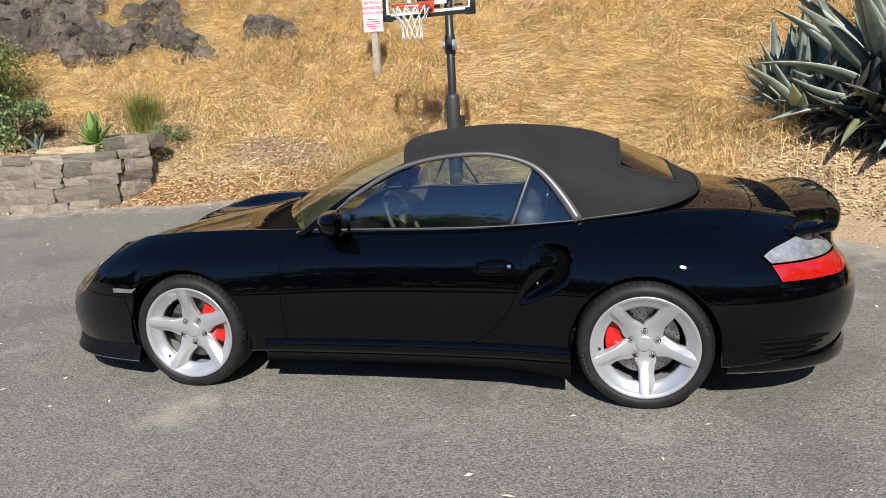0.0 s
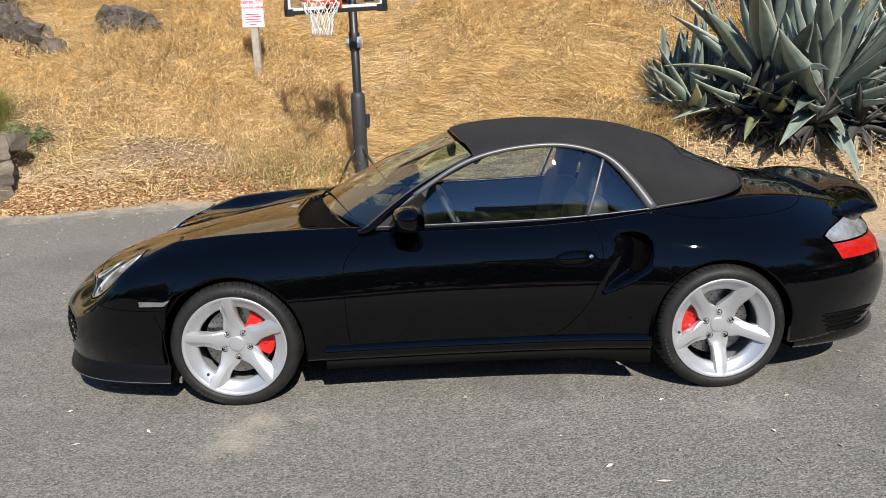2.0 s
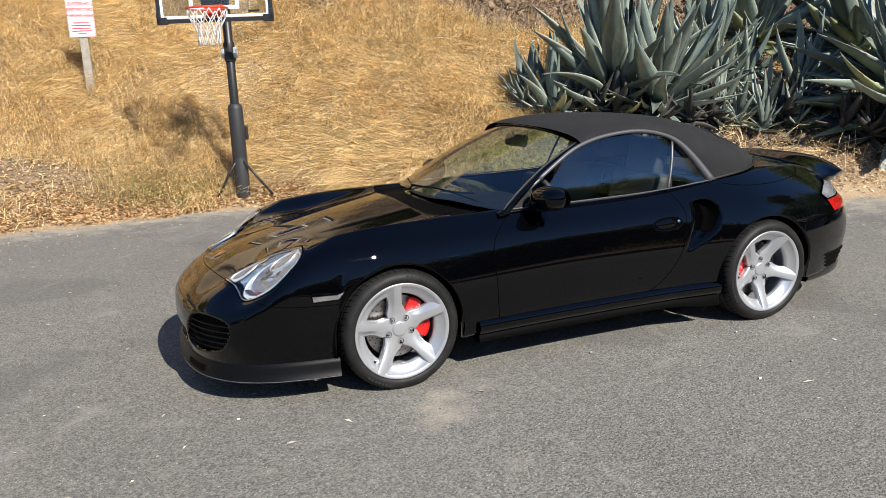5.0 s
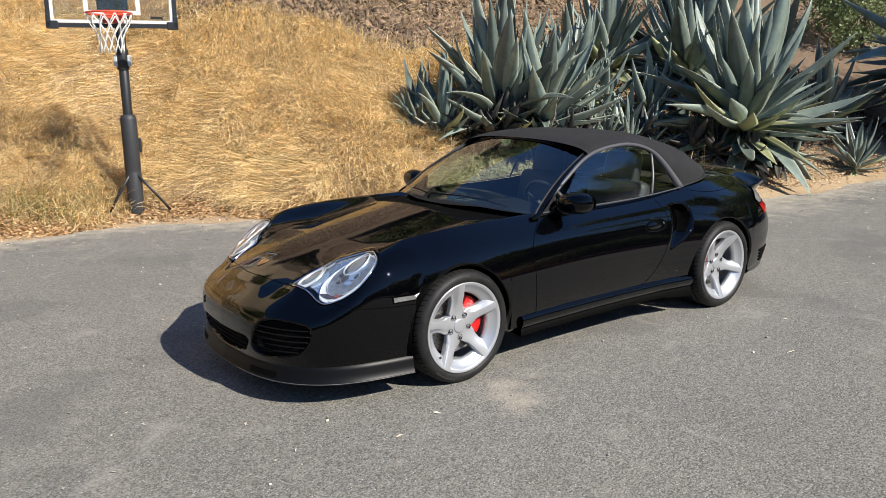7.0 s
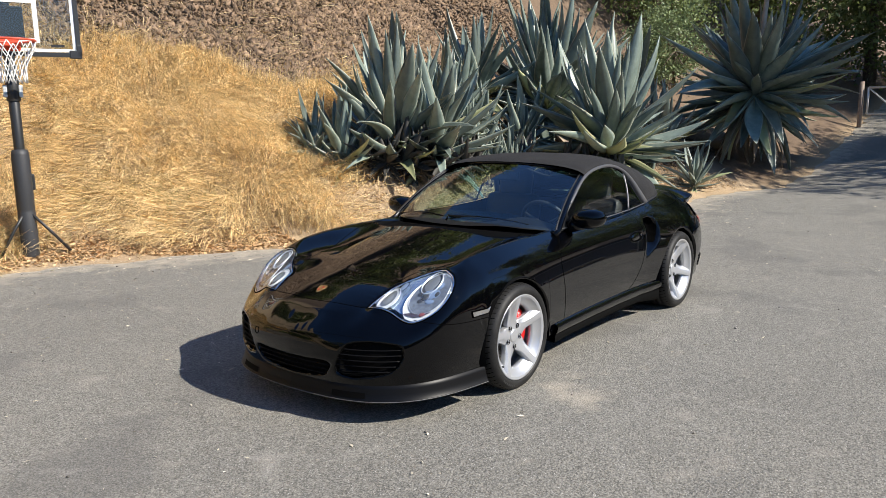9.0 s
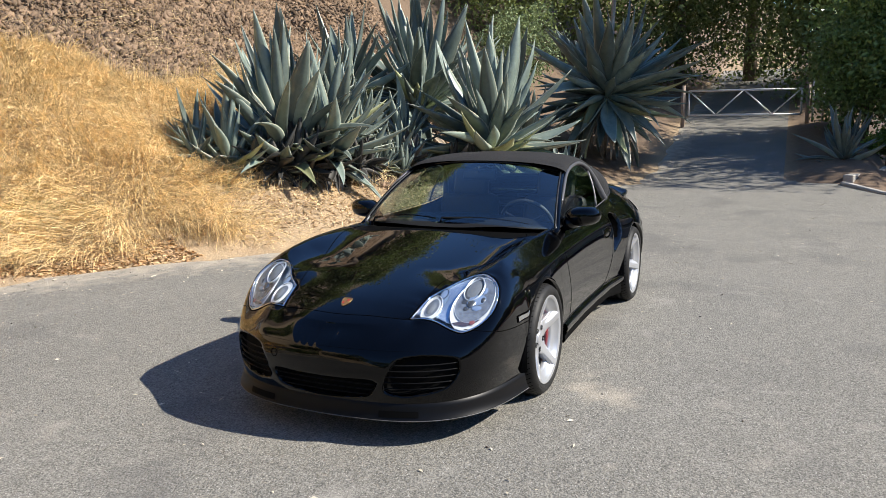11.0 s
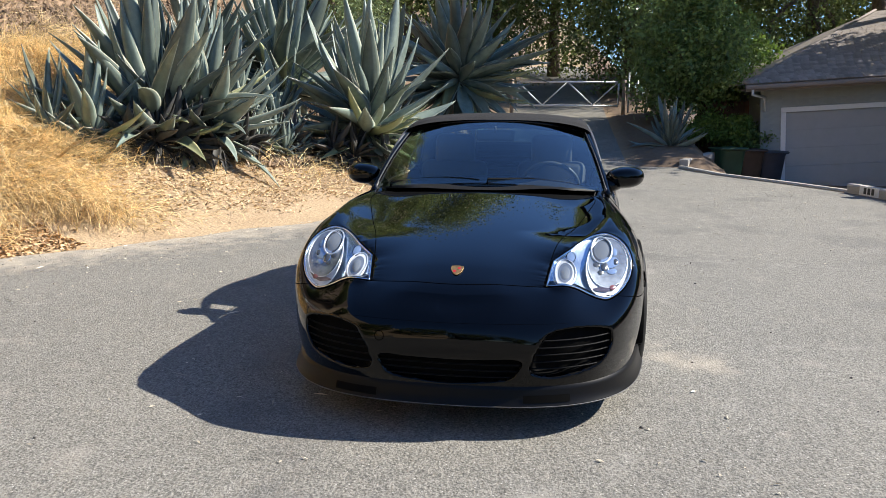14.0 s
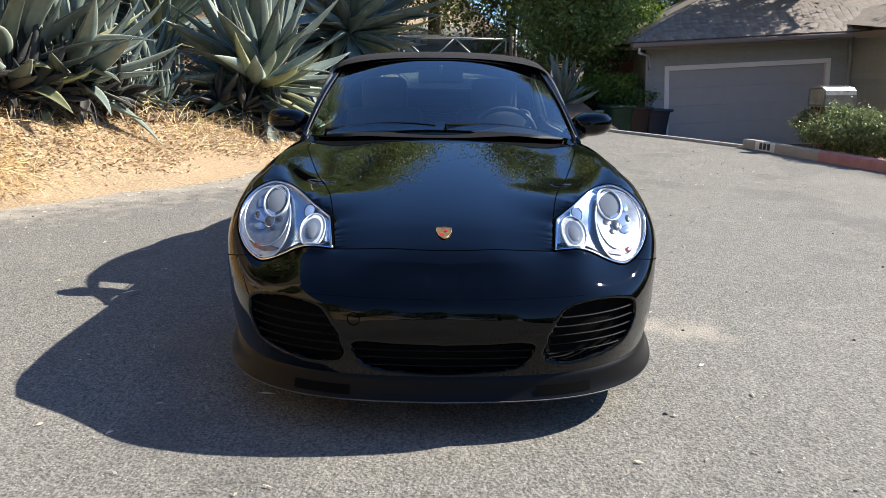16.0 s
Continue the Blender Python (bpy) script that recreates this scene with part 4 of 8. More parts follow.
opening(INTAKE_SIDE, (0.29, 0.32, 0.35, 0.38, 0.41))
opening(flipped(INTAKE_SIDE)[::-1], (0.29, 0.32, 0.35, 0.38, 0.41))
opening(INTAKE_MID, (0.25, 0.278, 0.305))
cap = [tuple(q) for q in disc_on((-2.174, 0.285, 0.408), 0.019, FRONT, 0)]
v, f, rim = drape(cap, FRONT, 0.001, 0.01)
tv, tf = tube(rim, 0.0016, 6, closed=True)
mesh("tow_eye_cover", tv, tf, SEAM, car)

# front lip, flush with the bumper, with a scuffed lower edge
lip = strip([plan_at(a, z, -2.3, -1.50, 70) for a, z in ((0.026, 0.222), (0.017, 0.212), (0.0135, 0.200), (0.009, 0.176), (0.0, 0.150), (-0.005, 0.143), (-0.007, 0.139), (-0.004, 0.135), (0.07, 0.129), (0.16, 0.13))])
front_lip = mesh("front_lip", *lip, SATIN, car, "satin black plastic front lip")
SCUFF = material("scuffed_lip_edge", (0.16, 0.16, 0.16), 0.5, second=(0.04, 0.04, 0.04), scale=9, amount=0.8)
for sgn in (1, -1):
    tv, tf = tube([tuple(q) for q in plan_at(-0.0075, 0.1395, -2.3, -1.50, 70) * (1, sgn, 1)], 0.0018, 6)
    mesh("edge", tv, tf, SCUFF, front_lip, "worn grey lower edge")
    row = [plan_at(a, z, -2.3, -1.9, 300) for a, z in ((-0.0012, 0.153), (0.0072, 0.183))]
    row = [r[(abs(r[:, 1]) > 0.30) & (abs(r[:, 1]) < 0.49)] * (1, sgn, 1) for r in row]
    k = min(len(row[0]), len(row[1]))
    v, f = strip([row[0][:k], row[1][:k]], mirror=False)
    # dark patch on the lip, painted as the shaded duct mouth
    mesh("brake_duct", v, f, DARK, front_lip)

# sills and rear bumper underside
sill_x = np.linspace(-0.745, 0.835, 40)
sill_y = np.interp(sill_x, BODY_ROWS[:, 0], BODY_ROWS[:, 1])


def sill_line(out, z, drop=0.0):
    return np.stack([sill_x, -(sill_y + out), z - drop * smooth(0.45, 0.83, sill_x)], 1)


def sided(name, lines, mat, label):
    for sgn in (1, -1):
        v, f = strip([l * (1, sgn, 1) for l in lines], mirror=False)
        mesh(name, v, f if sgn > 0 else [q[::-1] for q in f], mat, car, label)


sided("sill", [sill_line(-0.030, 0.296), sill_line(-0.014, 0.288), sill_line(0.000, 0.275), sill_line(0.006, 0.258), sill_line(0.002, 0.236), sill_line(-0.010, 0.214), sill_line(-0.04, 0.20)], PAINT, "glossy black side sill")
sided("sill_skirt", [sill_line(-0.020, 0.213), sill_line(-0.015, 0.211, 0.008), sill_line(-0.013, 0.178, 0.030), sill_line(-0.02, 0.164, 0.030), sill_line(-0.14, 0.18, 0.02)], DARK, "satin black sill skirt")
mesh("rear_valance", *strip([plan_at(a, z, 1.545, 2.4, 60) for a, z in ((0.045, 0.270), (0.030, 0.24), (0.034, 0.200), (0.05, 0.182), (0.16, 0.182))]), PAINT, car, "glossy black rear valance")

# rear bumper side grilles
for side in (-1, 1):
    for k, z in enumerate((0.345, 0.318, 0.291, 0.264)):
        a = plan_at(-0.001, z, 1.66 + 0.015 * k, 2.0 - 0.03 * k, 24) * (1, -side, 1)
        low, high = a.copy(), a.copy()
        line = [on_skin(q, Vector((0, 1 if side < 0 else -1, 0)), 0.001) for q in a]
        tv, tf = tube(line, [0.002 + 0.008 * min(1, 12 * t, 6 * (1 - t)) for t in np.linspace(0, 1, 24)], 6)
        mesh("grille_slot", tv, tf, DARK, car)

# side markers, handles, fuel and intake trim
for side in (-1, 1):
    flip = (lambda q: q) if side < 0 else flipped
    d = Vector((0, 1 if side < 0 else -1, 0))
    v, f, rim = drape(closed_curve(flip([(-1.615, -0.8, 0.553), (-1.44, -0.82, 0.548), (-1.436, -0.82, 0.524), (-1.61, -0.8, 0.522)]), 3, sharp=(0, 1, 2, 3)), d, 0.004, 0.012)
    m_ = mesh("side_marker", v, f, MARKER, car, "clear ribbed side marker lamp")
    tv, tf = tube(rim, 0.003, 6, closed=True)
    mesh("rim", tv, tf, SEAM, m_)
    hand = closed_curve(flip([(0.374, -0.8, 0.672), (0.408, -0.8, 0.698), (0.476, -0.8, 0.708), (0.545, -0.8, 0.704), (0.575, -0.8, 0.676), (0.548, -0.8, 0.645), (0.463, -0.8, 0.634), (0.394, -0.8, 0.645)]), 5)
    v, f, rim = drape(hand, d, 0.0008, 0.015)
    h = mesh("door_handle", v, f, SEAM, car, "black oval flush door handle")
    tv, tf = tube(rim, 0.0028, 6, closed=True)
    mesh("rim", tv, tf, PAINT, h)
    pull = closed_curve(flip([(0.392, -0.8, 0.675), (0.43, -0.8, 0.693), (0.50, -0.8, 0.698), (0.525, -0.8, 0.675), (0.50, -0.8, 0.652), (0.42, -0.8, 0.650)]), 5)
    v, f, _ = drape(pull, d, 0.004, 0.012, dome=0.016)
    mesh("pull", v, f, PAINT, h)
    lock = [on_skin(q, d, 0.004) for q in disc_on(flip([(0.548, -0.8, 0.677)])[0], 0.010, d, 0, 16)]
    v, f, _ = drape(lock, d, 0.006, 0.006, dome=0.003)
    mesh("lock", v, f, CHROME, h)
    scoop_in = closed_curve(flip([(0.745, -0.8, 0.772), (0.79, -0.8, 0.771), (0.823, -0.8, 0.755), (0.838, -0.8, 0.725), (0.835, -0.8, 0.678), (0.805, -0.8, 0.622), (0.765, -0.8, 0.592), (0.745, -0.8, 0.60), (0.765, -0.8, 0.66), (0.768, -0.8, 0.72)]), 4)
    v, f, _ = drape(scoop_in, d, 0.002, 0.02)
    # near-black patch that puts the shade of the opening into the colour
    mesh("side_intake", v, f, SEAM, car, "dark side air intake")

# tail lamps
TAIL_DIR = Vector((-0.75, 0.66, 0))
for side in (-1, 1):
    flip = (lambda q: q) if side < 0 else flipped
    d = TAIL_DIR if side < 0 else Vector((-0.75, -0.66, 0))
    clear = closed_curve(flip([(1.680, -0.79, 0.725), (1.742, -0.745, 0.757), (1.883, -0.612, 0.80), (1.953, -0.573, 0.782), (2.024, -0.543, 0.714), (1.947, -0.664, 0.699), (1.715, -0.798, 0.693)]), 5, sharp=(0, 2, 4, 6))
    v, f, rim = drape(clear, d, 0.006, 0.02, dome=0.008)
    tail = mesh("tail_lamp", v, f, CLEARLENS, car, "red and clear tail lamp")
    red = closed_curve(flip([(1.716, -0.802, 0.688), (1.916, -0.696, 0.692), (2.028, -0.552, 0.704), (2.088, -0.523, 0.65), (2.057, -0.628, 0.622), (1.961, -0.726, 0.620), (1.760, -0.823, 0.619)]), 5, sharp=(0, 2, 3, 6))
    v, f, _ = drape(red, d, 0.006, 0.02, dome=0.008)
    mesh("red_lens", v, f, REDLENS, tail, "red lens")
    tv, tf = tube(rim, 0.0032, 6, closed=True)
    mesh("rim", tv, tf, SEAM, tail)

# engine lid louvres and wing
lid = closed_curve([(1.735, -0.46, 0.9), (1.74, 0, 0.9), (1.735, 0.46, 0.9), (1.86, 0.46, 0.86), (1.87, 0, 0.88), (1.86, -0.46, 0.86)], 4, sharp=(0, 2, 3, 5))
v, f, _ = drape(lid, DOWN, 0.002, 0.03)
grille = mesh("engine_grille", v, f, DARK, car, "black louvred engine lid grille")
for k in range(27):
    y = -0.442 + 0.034 * k
    line = [on_skin((x, y, 0.9), Vector(DOWN), 0.005 - 0.004 * abs(q)) for x, q in zip(np.linspace(1.738, 1.866, 8), np.linspace(-1, 1, 8))]
    tv, tf = tube(line, 0.0065, 6, flat=0.7)
    mesh("louvre", tv, tf, PAINT, grille)


def wing():
    rows = []
    for y in np.linspace(-0.66, 0.66, 45):
        k = abs(y) / 0.66
        drop = 0.075 * k**3.0
        back = 0.10 * k**3
        x0, x1 = 1.80 - 0.02 * k, 2.115 - back
        top = [(x0, 0.866), (x0 + 0.06, 0.885), (x0 + 0.16, 0.904), (x1 - 0.06, 0.917), (x1 - 0.012, 0.914)]
        low = [(x1, 0.898), (x1 - 0.012, 0.882), (x1 - 0.07, 0.870), (x0 + 0.14, 0.850), (x0 + 0.06, 0.82), (x0, 0.82)]
        rows.append([(x, y, z - drop * (1 if z > 0.88 else 0.8)) for x, z in spline(top, 14)] + [(x, y, z - drop * 0.9) for x, z in low])
    v = [p for r in rows for p in r]
    f = grid_faces(len(rows), len(rows[0]), close=True)
    n = len(rows[0])
    f += [tuple(range(n))[::-1], tuple(range(len(v) - n, len(v)))]
    ob = mesh("rear_wing", v, f, PAINT, car, "glossy black rear wing spoiler")
    bm = bmesh.new()
    bm.from_mesh(ob.data)
    bmesh.ops.recalc_face_normals(bm, faces=bm.faces)
    bm.to_mesh(ob.data)
    bm.free()
    ob.data.shade_smooth()


wing()

# greenhouse lines
WTOP = [(-0.53, 0.690, 0.828), (-0.36, 0.668, 0.930), (-0.20, 0.645, 1.028), (-0.04, 0.618, 1.115), (0.11, 0.600, 1.160), (0.28, 0.592, 1.182), (0.42, 0.592, 1.184), (0.55, 0.598, 1.162),
        (0.66, 0.610, 1.118), (0.75, 0.635, 1.035), (0.82, 0.662, 0.945), (0.872, 0.690, 0.868)]
wtop = spline(WTOP, 120)


def top_line(x):
    return np.array([np.interp(x, wtop[:, 0], wtop[:, 1]), np.interp(x, wtop[:, 0], wtop[:, 2])])


def belt_line(x):
    yf, zf = crown(x)
    return np.array([yf[0] + 0.002, zf[0] + 0.004])


def side_pane(name, x0_low, x0_top, x1_low, x1_top, mat, label):
    for side in (-1, 1):
        verts, nu, nw = [], 30, 10
        for i in range(nu):
            u = i / (nu - 1)
            for j in range(nw):
                w = j / (nw - 1)
                x = (1 - u) * (x0_low + (x0_top - x0_low) * w) + u * (x1_low + (x1_top - x1_low) * w)
                lo, hi = belt_line(x), top_line(x)
                y, z = lo + (hi - lo) * w
                verts.append((x, side * (y + 0.016 * math.sin(math.pi * w) * (hi[1] - lo[1]) / 0.33), z))
        ob = mesh(name, verts, grid_faces(nu, nw, flip=side > 0), mat, car, label)
        ob.visible_shadow = False


side_pane("door_window", -0.50, -0.10, 0.545, 0.640, GLASS, "tinted door window")
side_pane("quarter_window", 0.560, 0.655, 0.865, 0.80, GLASS, "tinted rear quarter window")
for side in (-1, 1):
    # dark grey arch over the windows, belt trim and the pillar between the panes
    arch = [(p[0], side * (p[1] + 0.006), p[2] + 0.010) for p in spline(WTOP, 70)[12:]]
    tv, tf = tube(arch, [0.0115 + 0.014 * smooth(0.58, 0.86, p[0]) for p in arch], 8)
    mesh("window_arch", tv, tf, GREYTRIM, car, "dark grey window surround")
    pillar = [(p[0], side * (p[1] + 0.004), p[2] + 0.004) for p in spline(WTOP, 70)[:14]]
    tv, tf = tube(pillar, 0.010, 8)
    mesh("pillar_trim", tv, tf, GREYTRIM, car, "grey pillar trim")
    beltl = [(x, side * (belt_line(x)[0] + 0.002), belt_line(x)[1] + 0.003) for x in np.linspace(-0.50, 0.90, 40)]
    tv, tf = tube(beltl, 0.0038, 6)
    mesh("belt_trim", tv, tf, GREYTRIM, car, "grey belt moulding")
    a, b = belt_line(0.552), top_line(0.648)
    post = [(0.552 + 0.096 * t, side * (a[0] + (b[0] - a[0]) * t + 0.012 * math.sin(math.pi * t)), a[1] + (b[1] - a[1]) * t) for t in np.linspace(0, 1, 10)]
    tv, tf = tube(post, 0.008, 6)
    mesh("window_post", tv, tf, GREYTRIM, car)
    hem = [(x, side * y, z + 0.012) for x, y, z in spline([(0.872, 0.700, 0.872), (1.0, 0.694, 0.886), (1.15, 0.672, 0.902), (1.28, 0.61, 0.918), (1.38, 0.50, 0.934), (1.45, 0.32, 0.948), (1.475, 0.0, 0.955)], 40)]
    tv, tf = tube(hem, 0.008, 8)
    mesh("top_hem", tv, tf, TRIM, car, "black moulding along the soft top")


def windscreen():
    nu, nw, rows = 33, 16, []
    for j in range(nw):
        w = j / (nw - 1)
        for i in range(nu):
            u = 2 * i / (nu - 1) - 1
            lo = np.array([-0.80 + 0.275 * abs(u) ** 2.2, 0.690 * u, 0.895 - 0.062 * u * u])
            hi = np.array([-0.075 + 0.095 * u * u, 0.572 * u, 1.228 - 0.075 * abs(u) ** 2.4])
            p = lo + (hi - lo) * w
            p[0] -= 0.016 * math.sin(math.pi * w)
            p[2] += 0.022 * math.sin(math.pi * w)
            rows.append(p)
    ob = mesh("windscreen", rows, grid_faces(nw, nu, flip=True), SCREEN, car, "slightly green windscreen glass")
    ob.visible_shadow = False
    g = np.array(rows).reshape(nw, nu, 3)
    left = [tuple(p) for p in g[:, 0]]
    for sgn in (-1, 1):
        line = [(p[0] + 0.014, sgn * (abs(p[1]) + 0.012), p[2] - 0.002) for p in left]
        tv, tf = tube([(-0.56, sgn * 0.70, 0.815)] + line, 0.018, 10)
        mesh("windscreen_pillar", tv, tf, PAINT, car, "black windscreen pillar")
        edge = [(p[0] - 0.004, sgn * (abs(p[1]) + 0.002), p[2] + 0.008) for p in left]
        tv, tf = tube(edge, 0.005, 6)
        mesh("windscreen_seal", tv, tf, TRIM, car)
    head = [(p[0] + 0.012, p[1], p[2] + 0.002) for p in g[-1]]
    tv, tf = tube(head, 0.010, 10)
    mesh("windscreen_header", tv, tf, PAINT, car, "black windscreen header")
    band = [tuple(g[-1, i] * (1 - k) + g[-3, i] * k + np.array((-0.002, 0, 0.003))) for k in (0, 0.12) for i in range(nu)]
    mesh("sun_band", band, grid_faces(2, nu), DARK, car, "dark band along the windscreen top")
    back = [(p[0] + 0.03, p[1], 0.9) for p in g[0][2:-2]]
    fore = [(-0.928 + 0.33 * abs(y) ** 2.6, y, 0.9) for y in np.linspace(0.63, -0.63, 28)]
    v, f, rim = drape(back + fore, DOWN, 0.002, 0.016, PRESSED)
    mesh("cowl", v, f, DARK, car, "black plastic cowl panel")
    tv, tf = tube([on_skin(q, Vector(DOWN), -0.002) for q in fore], 0.0035, 6)
    mesh("hood_edge", tv, tf, PAINT, car)
    return g


WS = windscreen()

# wipers
for y0, y1, lift in ((-0.02, -0.54, 0.0), (0.58, 0.03, 0.0)):
    pts = []
    for t in np.linspace(0, 1, 16):
        y = y0 + (y1 - y0) * t
        u = y / 0.675
        x = -0.80 + 0.275 * abs(u) ** 2.2
        pts.append((x + 0.055 - 0.03 * (2 * t - 1) ** 2, y, 0.895 - 0.062 * u * u + 0.031 - 0.012 * (2 * t - 1) ** 2))
    tv, tf = tube(pts, [0.0052 - 0.002 * abs(2 * t - 1) for t in np.linspace(0, 1, 16)], 6)
    w = mesh("wiper", tv, tf, DARK, car, "black windscreen wiper")
    base = Vector(pts[0 if y0 < 0 else 0])
    tv, tf = tube([tuple(base + Vector((-0.035, 0, -0.022))), tuple(base + Vector((-0.01, 0, 0.006))), pts[7]], [0.008, 0.006, 0.0045], 6)
    mesh("arm", tv, tf, DARK, w)


def soft_top():
    """The fabric roof as sections across the car, with the rear window left open in it."""
    xk = [-0.10, 0.0, 0.12, 0.35, 0.60, 0.80, 0.98, 1.15, 1.32, 1.47]
    zk = [1.232, 1.254, 1.268, 1.279, 1.270, 1.250, 1.205, 1.125, 1.040, 0.968]
    stations = np.r_[np.linspace(-0.075, 0.86, 44), 0.86 + 0.61 * np.sin(np.linspace(0, math.pi / 2, 34))[1:]]
    nv, rows = 41, []
    for x in stations:
        zt = spline_at(xk, zk, [x])[0]
        if x < 0.875:
            ye, ze = top_line(max(x, -0.03))
            ye, ze = ye + 0.004, ze + 0.014
        else:
            ye = np.interp(x, [0.875, 1.0, 1.15, 1.28, 1.38, 1.45, 1.47], [0.696, 0.692, 0.670, 0.608, 0.50, 0.30, 0.0])
            ze = np.interp(x, [0.875, 1.0, 1.15, 1.28, 1.38, 1.45, 1.475], [0.884, 0.896, 0.910, 0.926, 0.942, 0.956, 0.964])
        n = 2.3 + 0.5 * smooth(0.5, 1.0, x)
        row = []
        for v in np.linspace(-1, 1, nv):
            a = v * math.pi / 2
            sy = math.copysign(abs(math.sin(a)) ** (2 / n), a)
            cz = abs(math.cos(a)) ** (2 / n)
            xo = x - (0.105 * (1 - abs(sy)) ** 1.0 * 0 if x > 0.1 else 0.0)
            if x < 0.06:
                xo = x + 0.085 * sy * sy * (1 - (x + 0.075) / 0.135)
            row.append((xo, ye * sy, ze + max(zt - ze, 0) * cz))
        rows.append(row)
    g = np.array(rows)
    sx = stations
    inside = lambda i, j: 1.055 < (sx[i] + sx[i + 1]) / 2 < 1.345 and 10 <= j < nv - 11
    faces, pane = [], []
    for i in range(len(sx) - 1):
        for j in range(nv - 1):
            q = (i * nv + j, (i + 1) * nv + j, (i + 1) * nv + j + 1, i * nv + j + 1)
            (pane if inside(i, j) else faces).append(q)
    flat = g.reshape(-1, 3)
    ob = mesh("soft_top", flat, faces, FABRIC, car, "black woven fabric soft top, closed")
    inner = flat * (1, 0.975, 1) + np.array((0, 0, -0.018))
    mesh("headliner", inner, [q[::-1] for q in faces], DARK, car, "dark headliner")
    back = mesh("rear_window", *compact(flat, pane), GLASS, car, "tinted rear window")
    back.visible_shadow = False
    bm = bmesh.new()
    bm.from_mesh(back.data)
    loop = [e for e in bm.edges if e.is_boundary]
    start, ring = loop[0].verts[0], []
    cur, left = start, set(loop)
    while left:
        e = next((e for e in cur.link_edges if e in left), None)
        if e is None:
            break
        left.discard(e)
        ring.append(cur.co.copy())
        cur = e.other_vert(cur)
    bm.free()
    tv, tf = tube(ring, 0.010, 6, closed=True)
    mesh("window_hem", tv, tf, FABRIC, back)


soft_top()


# mirrors
def mirror(side):
    v, f = [], []
    nu, nv = 28, 18
    for i in range(nv):
        t = i / (nv - 1)
        for k in range(nu):
            a = 2 * math.pi * k / nu
            r = math.sin(math.pi * min(max(t, 0.0), 1.0)) ** 0.62
            ca, sa = math.cos(a), math.sin(a)
            y = 0.116 * math.copysign(abs(ca) ** 0.85, ca) * r
            z = 0.066 * math.copysign(abs(sa) ** 0.85, sa) * r
            x = -0.085 * math.cos(math.pi * t) if t < 0.5 else 0.050 * (t - 0.5) * 2
            v.append((-0.305 + x + 0.12 * (y + 0.0) * 1.0, side * (0.815 + y), 0.898 + z + 0.06 * y))
    f = grid_faces(nv, nu, close=True, flip=side > 0)
    head = mesh("wing_mirror", v, f, PAINT, car, "glossy black door mirror")
    face = [(-0.252 + 0.12 * 0.088 * math.cos(a), side * (0.815 + 0.098 * math.cos(a)), 0.898 + 0.055 * math.sin(a)) for a in np.linspace(0, 2 * math.pi, 28, endpoint=False)]
    bm = bmesh.new()
    bm.faces.new([bm.verts.new(p) for p in face])
    part("mirror_glass", bm, CHROME, head)
    tv, tf = tube([(-0.37, side * 0.690, 0.838), (-0.33, side * 0.735, 0.856), (-0.30, side * 0.79, 0.876)], [0.050, 0.056, 0.060], 12, flat=0.8)
    mesh("foot", tv, tf, PAINT, head)
    sail = [(-0.50, side * 0.697, 0.842), (-0.33, side * 0.697, 0.846), (-0.34, side * 0.672, 0.94)]
    bm = bmesh.new()
    bm.faces.new([bm.verts.new(p) for p in sail])
    bmesh.ops.solidify(bm, geom=bm.faces[:], thickness=0.012)
    part("sail_panel", bm, TRIM, head)


for side in (-1, 1):
    mirror(side)


# wheels: built about the hub, outer face towards -y
WIDEN = 1.03


